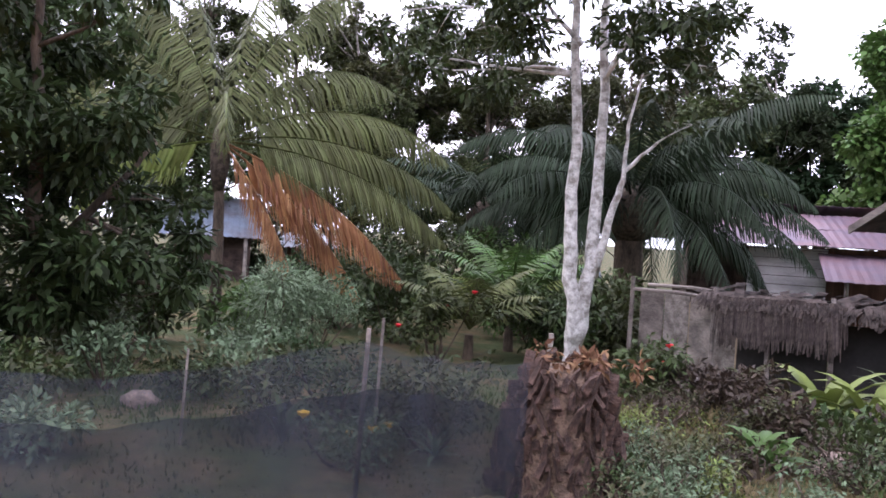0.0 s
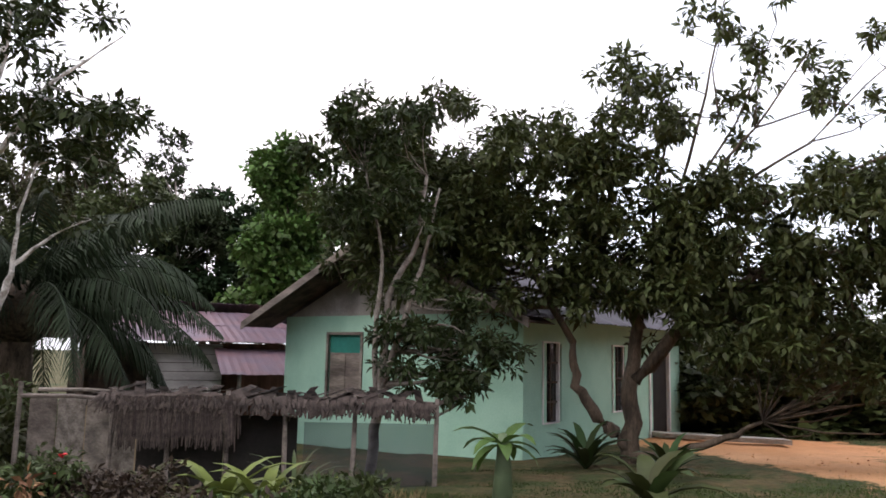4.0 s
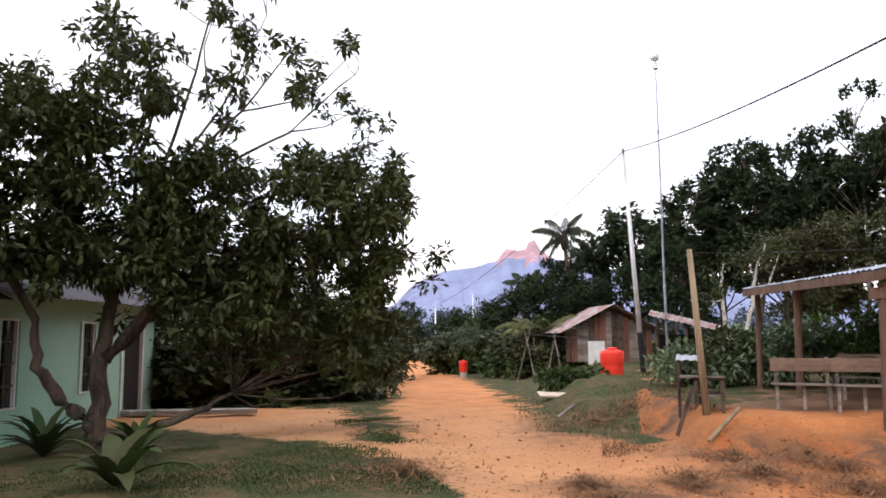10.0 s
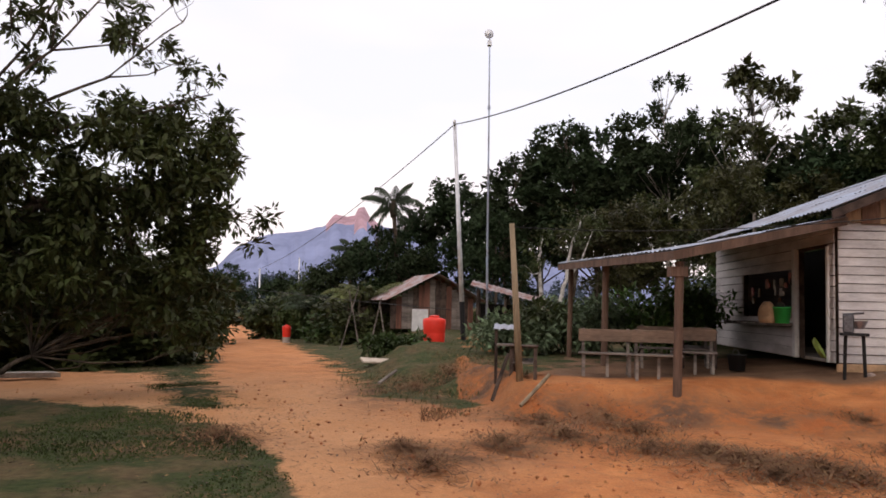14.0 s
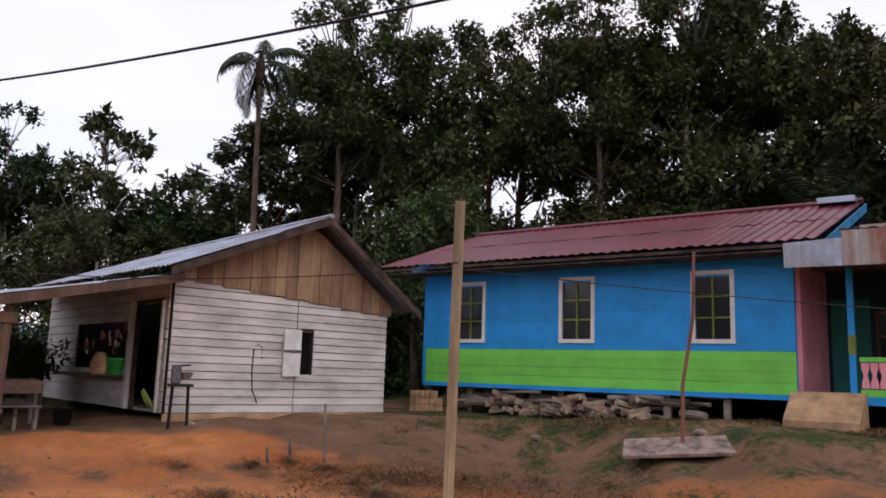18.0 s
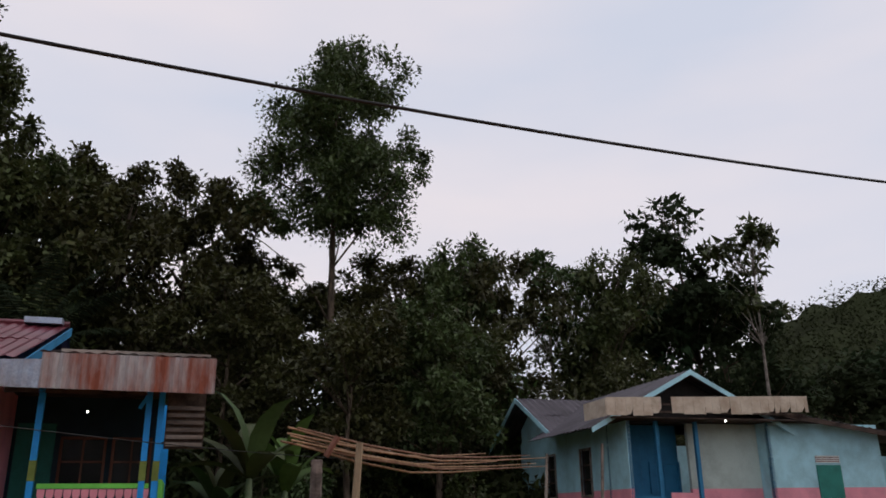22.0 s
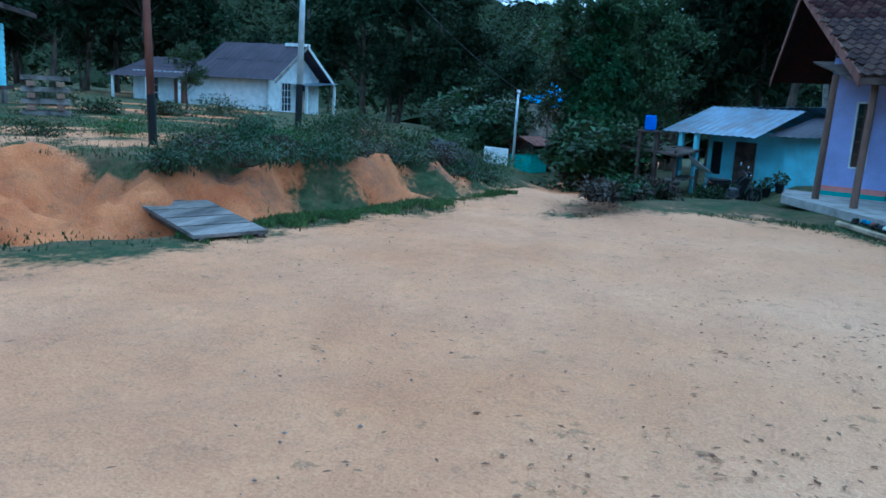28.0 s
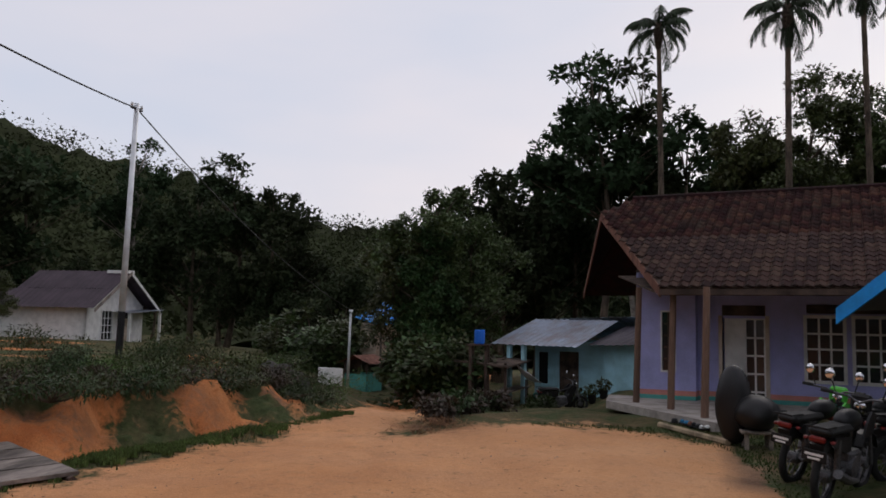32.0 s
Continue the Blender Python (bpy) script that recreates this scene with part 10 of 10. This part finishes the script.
def plank_bridge():
    th = thing("plank_bridge", pose(0, 0, 0), "short bridge of wet grey planks over the ditch", "bridge")
    a, b = at(-133.4, 10.3, 0.22), at(-128.6, 8.5, 0.06)
    d = (b - a)
    n = 5
    side = Vector((-d.y, d.x, 0)).normalized() * 0.42
    for i in range(n):
        p, q = a.lerp(b, i / n), a.lerp(b, (i + 0.9) / n)
        part("plank", panel(bmesh.new(), p - side, q - side, q + side, p + side, 0.04 if (q - p).cross(side).z > 0 else -0.04), M["wood_grey"], th)
    for s in (-0.8, 0.8):
        part("bearer", tube(bmesh.new(), [a + side * s - Vector((0, 0, 0.08)), b + side * s - Vector((0, 0, 0.08))], 0.05, 6), M["wood_dark"], th)


plank_bridge()


def log_stack():
    p = at(-140.2, 20.5, gz(-140.2, 20.5))
    th = thing("plank_stack", pose(p.x, p.y, p.z, 0, 0, 50), "criss-cross stack of sawn planks beside the pink house", "stack")
    for k in range(7):
        for s in (-0.3, 0.3):
            if k % 2:
                part("plank", boxed((-0.5, s - 0.08, k * 0.13), (0.5, s + 0.08, k * 0.13 + 0.1)), M["wood_raw"], th)
            else:
                part("plank", boxed((s - 0.08, -0.5, k * 0.13), (s + 0.08, 0.5, k * 0.13 + 0.1)), M["wood_grey"], th)


log_stack()


def booth():
    p = at(-107.8, 38, gz(-107.8, 38))
    th = thing("roadside_booth", pose(p.x, p.y, p.z, 0, 0, 165) @ Matrix.Scale(0.85, 4), "small green-painted roadside booth with a brown roof", "booth")
    part("front", boxed((-0.75, -0.6, 0), (0.75, -0.5, 0.95)), M["teal"], th)
    part("side", boxed((-0.8, -0.6, 0), (-0.75, 0.8, 0.95)), M["teal"], th)
    part("side", boxed((0.75, -0.6, 0), (0.8, 0.8, 0.95)), M["teal"], th)
    part("back", boxed((-0.8, 0.8, 0), (0.8, 0.86, 1.7)), M["wood_dark"], th)
    for x in (-0.75, 0.7):
        part("post", boxed((x, -0.6, 0.95), (x + 0.06, -0.54, 1.6)), M["wood_dark"], th)
    part("roof", corrugated((-1.1, -1.0, 1.5), (1.1, -1.0, 1.5), (1.1, 0.1, 1.95), (-1.1, 0.1, 1.95), 0.2, 0.03, 1), M["wood_red"], th)
    part("roof", corrugated((1.1, 1.2, 1.5), (-1.1, 1.2, 1.5), (-1.1, 0.1, 1.95), (1.1, 0.1, 1.95), 0.2, 0.03, 1), M["wood_red"], th)


booth()
_p = at(-110.2, 20.5, -0.14)
_th = thing("notice_board", pose(_p.x, _p.y, _p.z, 0, 0, 68), "weathered white notice board on two legs", "board")
part("board", bevelled((-0.4, -0.03, 0.06), (0.4, 0.02, 0.5), 0.01), M["white_paint"], _th)
for _x in (-0.35, 0.3):
    part("leg", boxed((_x, 0.022, gz(-110.2, 20.5) - 0.1 + 0.14), (_x + 0.05, 0.06, 0.4)), M["wood_grey"], _th)


def tarp_shelter():
    p = at(-106.5, 43, -0.3)
    th = thing("tarp_shelter", pose(p.x, p.y, p.z, 0, 0, 165), "far shelter under a bright blue tarpaulin", "shelter")
    part("tarpaulin", panel(bmesh.new(), (-1.8, -0.9, 1.6), (1.5, -1.0, 1.85), (1.2, 1.0, 2.5), (-1.4, 1.0, 2.0), 0.03), M["tarp"], th)
    part("tarpaulin", panel(bmesh.new(), (0.2, -0.8, 1.9), (1.7, -0.9, 2.0), (1.0, 0.6, 2.9), (0.5, 0.6, 2.8), 0.03), M["tarp"], th)
    part("wall", boxed((-0.8, 0.0, 0), (1.3, 1.0, 1.7)), M["cream_cloth"], th)
    for x in (-1.6, 1.3):
        part("post", boxed((x, -0.8, -1.5), (x + 0.08, -0.72, 1.7)), M["wood_grey"], th)


tarp_shelter()


def drum_stand():
    p = at(-99.7, 25.5, gz(-99.7, 25.5))
    th = thing("water_drum", pose(p.x, p.y, p.z), "blue plastic drum on a tall wooden stand", "water drum")
    part("drum", lathe(bmesh.new(), [(0.15, 2.0), (0.17, 2.05), (0.17, 2.4), (0.15, 2.45)], 14), M["blue_plastic"], th)
    for x, y in ((-0.25, -0.25), (0.25, -0.25), (0.25, 0.25), (-0.25, 0.25)):
        part("leg", boxed((x - 0.04, y - 0.04, -0.1), (x + 0.04, y + 0.04, 2.0)), M["wood_dark"], th)
    part("deck", boxed((-0.35, -0.35, 1.95), (0.35, 0.35, 2.0)), M["wood_dark"], th)
    q = at(-98.6, 27, gz(-98.6, 27))
    t2 = thing("thatched_stall", pose(q.x, q.y, q.z, 0, 0, 172), "low open stall with a dark flat roof", "stall")
    part("roof", panel(bmesh.new(), (-1.6, -0.9, 1.35), (1.5, -0.9, 1.45), (1.5, 0.9, 1.6), (-1.6, 0.9, 1.5), 0.06), M["wood_dark"], t2)
    for x in (-1.4, 1.3):
        for y in (-0.8, 0.8):
            part("post", boxed((x, y, -0.1), (x + 0.08, y + 0.08, 1.45)), M["wood_dark"], t2)
    part("counter", boxed((-1.4, -0.85, 0.5), (1.35, -0.4, 0.56)), M["wood_grey"], t2)
    d = at(-96.4, 26.5, gz(-96.4, 26.5))
    t3 = thing("satellite_dish", pose(d.x, d.y, d.z, 0, 0, 170), "pale satellite dish on a short pipe", "dish")
    part("pipe", tube(bmesh.new(), [(0, 0, -0.05), (0, 0, 0.85)], 0.03, 7), M["engine"], t3)
    part("dish", lathe(bmesh.new(), [(0.02, 0), (0.3, 0.06), (0.5, 0.18), (0.48, 0.18), (0.28, 0.08), (0.02, 0.02)], 16, pose(0, 0, 0.9, 35, 0, 20)), M["steel_white"], t3)


drum_stand()

# ---- the lilac house's yard ----


def torus(bm, R, r, m, seg=22, sides=8):
    rings = []
    for i in range(seg):
        a = 2 * math.pi * i / seg
        rings.append([bm.verts.new(m @ Vector(((R + r * math.cos(b)) * math.cos(a), r * 0.85 * math.sin(b), (R + r * math.cos(b)) * math.sin(a)))) for b in [2 * math.pi * j / sides for j in range(sides)]])
    for i in range(seg):
        for j in range(sides):
            bm.faces.new((rings[i][j], rings[(i + 1) % seg][j], rings[(i + 1) % seg][(j + 1) % sides], rings[i][(j + 1) % sides]))
    return bm


def blob(bm, c, s, m=None, n=10):
    """A rounded body: half-axes s round c."""
    k = bmesh.ops.create_uvsphere(bm, u_segments=n + 4, v_segments=n, radius=1.0)
    for v in k["verts"]:
        q = Vector((c[0] + v.co.x * s[0], c[1] + v.co.y * s[1], c[2] + v.co.z * s[2]))
        v.co = m @ q if m else q
    return bm


def motorbike(p, turn, accent, label, scooter=False, lean=7):
    """A motorbike along +x, its rear wheel at the origin, on its side stand."""
    th = thing("motorbike", pose(p.x, p.y, p.z, lean, 0, turn) @ Matrix.Scale(0.9, 4), label, "motorbike", "motorbikes on the grass")
    R = 0.27 if not scooter else 0.235
    wb = 1.24
    for x in (0.0, wb):
        w = part("wheel", torus(bmesh.new(), R - 0.025, 0.028, pose(x, 0, R), 20, 6), M["engine"], th)
        part("tyre", torus(bmesh.new(), R, 0.048, pose(x, 0, R), 24, 8), M["rubber"], w, smooth=True)
        part("hub", lathe(bmesh.new(), [(0.05, -0.07), (0.07, -0.05), (0.07, 0.05), (0.05, 0.07)], 12, pose(x, 0, R, 90, 0, 0)), M["engine"], w)
        bm = bmesh.new()
        for k in range(10):
            a = 2 * math.pi * k / 10
            tube(bm, [(x + 0.06 * math.cos(a), 0.02 * (-1) ** k, R + 0.06 * math.sin(a)), (x + (R - 0.03) * math.cos(a + 0.25), 0, R + (R - 0.03) * math.sin(a + 0.25))], 0.006, 4)
        part("spokes", bm, M["engine"], w)
    for s in (-0.09, 0.09):
        part("fork_leg", tube(bmesh.new(), [(wb, s, R), (wb - 0.28, s, 0.88)], 0.022, 8), M["engine"], th)
        part("shock_absorber", tube(bmesh.new(), [(0.03, s * 1.2, R + 0.05), (-0.02, s * 1.2, 0.66)], 0.032, 8), M["engine"], th)
        part("swing_arm", tube(bmesh.new(), [(0, s, R), (0.45, s * 0.8, R + 0.04)], 0.024, 6), M["engine"], th)
    part("front_fender", torus_part(wb, R), M[accent], th)
    part("rear_fender", prism(bmesh.new(), [(-0.32, 0.62), (-0.28, 0.52), (-0.02, 0.60), (0.2, 0.6), (0.2, 0.68), (-0.05, 0.7)], -0.07, 0.07), M["black_paint"], th)
    part("engine_block", bevelled((0.38, -0.13, 0.22), (0.74, 0.13, 0.5), 0.03), M["engine"], th)
    part("crankcase", lathe(bmesh.new(), [(0.05, -0.16), (0.12, -0.15), (0.12, 0.15), (0.05, 0.16)], 14, pose(0.48, 0, 0.33, 90, 0, 0)), M["engine"], th)
    part("exhaust", tube(bmesh.new(), [(0.72, -0.14, 0.3), (0.5, -0.17, 0.2), (0.2, -0.18, 0.24), (-0.2, -0.19, 0.36)], [0.02, 0.024, 0.045, 0.05], 8), M["engine"], th)
    part("frame", tube(bmesh.new(), [(-0.15, 0, 0.66), (0.3, 0, 0.62), (0.9, 0, 0.8)], 0.03, 7), M["black_paint"], th)
    part("frame", tube(bmesh.new(), [(0.9, 0, 0.78), (0.76, 0, 0.3), (0.4, 0, 0.24)], 0.026, 7), M["black_paint"], th)
    part("seat", bevelled((-0.28, -0.12, 0.70), (0.42, 0.12, 0.79), 0.035), M["rubber"], th)
    if scooter:
        part("leg_shield", prism(bmesh.new(), [(0.72, 0.3), (0.84, 0.3), (0.98, 0.86), (0.9, 0.9), (0.68, 0.5)], -0.17, 0.17), M["black_paint"], th)
    else:
        part("fuel_tank", blob(bmesh.new(), (0.58, 0, 0.80), (0.26, 0.13, 0.12)), M["black_paint"], th, smooth=True)
    for s in (-1, 1):
        part("side_panel", prism(bmesh.new(), [(-0.2, 0.62), (0.2, 0.5), (0.36, 0.52), (0.36, 0.66), (-0.1, 0.69)], s * 0.115 - 0.012, s * 0.115 + 0.012), M["black_paint"], th)
        part("shroud", prism(bmesh.new(), [(0.62, 0.62), (0.94, 0.66), (1.02, 0.86), (0.84, 0.9), (0.7, 0.78)], s * 0.15 - 0.012, s * 0.15 + 0.012), M[accent], th)
        part("handlebar", tube(bmesh.new(), [(0.93, 0, 0.96), (0.9, s * 0.12, 1.02), (0.82, s * 0.34, 1.04)], 0.014, 6), M["engine"], th)
        part("grip", tube(bmesh.new(), [(0.85, s * 0.26, 1.038), (0.80, s * 0.38, 1.045)], 0.02, 7), M["rubber"], th)
        mi = part("mirror", lathe(bmesh.new(), [(0.02, 0.018), (0.055, 0.012), (0.062, 0.0), (0.05, -0.012)], 12, pose(0.80, s * 0.3, 1.24, 90, 0, 84)), M["chrome"], th, smooth=True)
        part("mirror_stem", tube(bmesh.new(), [(0.86, s * 0.24, 1.04), (0.84, s * 0.27, 1.14), (0.81, s * 0.3, 1.2)], 0.007, 5), M["black_paint"], mi)
        part("indicator", blob(bmesh.new(), (-0.24, s * 0.13, 0.66), (0.03, 0.03, 0.02), None, 6), M["tail_red"], th)
    part("headlight", blob(bmesh.new(), (1.0, 0, 0.92), (0.08, 0.1, 0.1)), M["chrome"], th, smooth=True)
    part("front_cowl", bevelled((0.94, -0.11, 0.86), (1.02, 0.11, 1.06), 0.03), M[accent] if not scooter else M["black_paint"], th)
    part("tail_light", bevelled((-0.33, -0.08, 0.64), (-0.28, 0.08, 0.70), 0.015), M["tail_red"], th)
    plate = part("number_plate", bevelled((-0.36, -0.12, 0.46), (-0.345, 0.12, 0.57), 0.004), M["black_paint"], th)
    part("plate_marking", box(boxed((-0.364, -0.09, 0.515), (-0.361, 0.09, 0.54)), (-0.364, -0.06, 0.478), (-0.361, 0.06, 0.498)), M["white_paint"], plate)
    part("side_stand", tube(bmesh.new(), [(0.42, 0.1, 0.25), (0.44, 0.24, 0.0 - 0.03)], 0.014, 6), M["engine"], th)
    part("carrier", tube(bmesh.new(), [(-0.1, -0.1, 0.8), (-0.36, -0.1, 0.8), (-0.36, 0.1, 0.8), (-0.1, 0.1, 0.8)], 0.01, 6), M["black_paint"], th)


def torus_part(x, R):
    bm = bmesh.new()
    pts = [(x + (R + 0.08) * math.cos(a), 0, R + (R + 0.08) * math.sin(a)) for a in [math.radians(d) for d in (25, 55, 85, 115, 145)]]
    for p, q in zip(pts, pts[1:]):
        panel(bm, Vector(p) + Vector((0, -0.06, 0)), Vector(q) + Vector((0, -0.06, 0)), Vector(q) + Vector((0, 0.06, 0)), Vector(p) + Vector((0, 0.06, 0)), 0.012)
    return bm


def bike_at(az0, d0, az1, d1, accent, label, scooter=False, lean=7):
    a, b = at(az0, d0, gz(az0, d0)), at(az1, d1, 0)
    motorbike(a, math.degrees(math.atan2(b.y - a.y, b.x - a.x)), accent, label, scooter, lean)


bike_at(-77.2, 8.3, -74.6, 9.6, "black_paint", "black trail motorbike with round mirrors, parked on grass")
bike_at(-78.9, 9.3, -75.6, 10.5, "lime_plastic", "lime-green and black motorbike with a rear plate")
bike_at(-75.6, 10.2, -71.6, 11.0, "lime_plastic", "lime-green and black motorbike parked behind the others")
bike_at(-73.4, 9.8, -68.6, 10.6, "black_paint", "black scooter with oval mirrors", True)
bike_at(-95.0, 24.5, -92.2, 25.0, "black_paint", "dark motorbike standing before the small house", True)


def soft_sack(p, s, label, seed, name="covered_sack"):
    bm = bmesh.new()
    bmesh.ops.create_icosphere(bm, subdivisions=3, radius=1.0)
    for v in bm.verts:
        k = 1 + 0.12 * noise.noise(v.co * 1.7 + Vector((seed, 0, seed)))
        z = v.co.z * s[2] + s[2] * 0.92
        v.co = p + Vector((v.co.x * s[0] * k, v.co.y * s[1] * k, max(z, 0.0)))
    tagged(obj(name, bm, M["black_paint"], smooth=True), label, "sack")


_bm = bmesh.new()
_p0, _p1 = at(-114.9, 17.3), at(-111.7, 15.9)
_pts = [_p0.lerp(_p1, _k / 9) for _k in range(10)]
tube(_bm, [_v + Vector((0, 0, float(height(_v.x, _v.y)) + 0.10 + 0.06 * math.sin(_k * 2.1))) for _k, _v in enumerate(_pts)], [0.10, 0.24, 0.3, 0.27, 0.31, 0.28, 0.3, 0.26, 0.22, 0.08], 9)
tagged(obj("covered_mound", _bm, M["room_dark"], smooth=True), "low mound under black plastic sheeting on the road bank", "mound")
_q = at(-82.4, 11.7, gz(-82.4, 11.7))
soft_sack(_q + Vector((0, 0, 0.02)), (0.27, 0.24, 0.55), "tall black plastic-covered sack by the porch", 3)
_th = thing("stool", pose(*at(-81.0, 11.5, gz(-81, 11.5))), "low wooden stool carrying a dark covered basket", "stool")
for _x, _y in ((-0.15, -0.15), (0.15, -0.15), (0.15, 0.15), (-0.15, 0.15)):
    part("leg", boxed((_x - 0.025, _y - 0.025, -0.05), (_x + 0.025, _y + 0.025, 0.2)), M["wood_grey"], _th)
part("seat", bevelled((-0.22, -0.22, 0.2), (0.22, 0.22, 0.24), 0.01), M["wood_grey"], _th)
soft_sack(at(-81.0, 11.5, gz(-81, 11.5) + 0.24), (0.38, 0.28, 0.24), "round dark covered basket resting on a stool", 7, "covered_basket")


def shoe(p, turn, material, label):
    m = pose(p.x, p.y, p.z, 0, 0, turn)
    th = thing("shoe", m, label, "shoe", "shoes on the porch")
    part("sole", bevelled((-0.13, -0.045, 0), (0.13, 0.045, 0.022), 0.01), M["rubber"], th)
    part("upper", blob(bmesh.new(), (0.05, 0, 0.035), (0.085, 0.042, 0.035), None, 7), M[material], th, smooth=True)
    part("heel", blob(bmesh.new(), (-0.08, 0, 0.04), (0.045, 0.04, 0.035), None, 6), M[material], th, smooth=True)


_rr = random.Random(12)
for _i in range(13):
    _a = -89.0 + 4.6 * _i / 12 + _rr.uniform(-0.2, 0.2)
    _d = 15.2 - 2.4 * _i / 12 + _rr.uniform(-0.15, 0.35)
    shoe(at(_a, _d, 0.02), _rr.uniform(0, 360), _rr.choice(["black_paint", "black_paint", "white_paint", "wood_red", "deep_blue"]), "worn shoe lying at the porch edge")
for _i in range(6):
    p = at(-95.0 + 0.8 * _i, 25.6, gz(-95 + 0.8 * _i, 25.6))
    th = thing("flower_pot", pose(p.x, p.y, p.z), "dark flower pot lined up before the small house", "pot", "flower pots")
    part("pot", lathe(bmesh.new(), [(0.1, 0), (0.15, 0.28), (0.16, 0.28), (0.13, 0.25), (0.05, 0.24)], 10), M["black_paint"], th)
    v, f = leaf_cloud(np.random.default_rng(_i), np.array([[0, 0, 0.42]]), np.array([0.2]), 160, 0.12)
    raw("plant", v, f, M["leaf_mid"], th)
p = at(-84.0, 12.3, 0.02)
tagged(obj("wood_threshold", tube(bmesh.new(), [at(-87.2, 13.2, 0.03), at(-82.8, 11.6, 0.03)], 0.05, 7), M["wood_pole"]), "round timber edging along the yard", "log")
for _p in protos:
    drop_proto(_p)
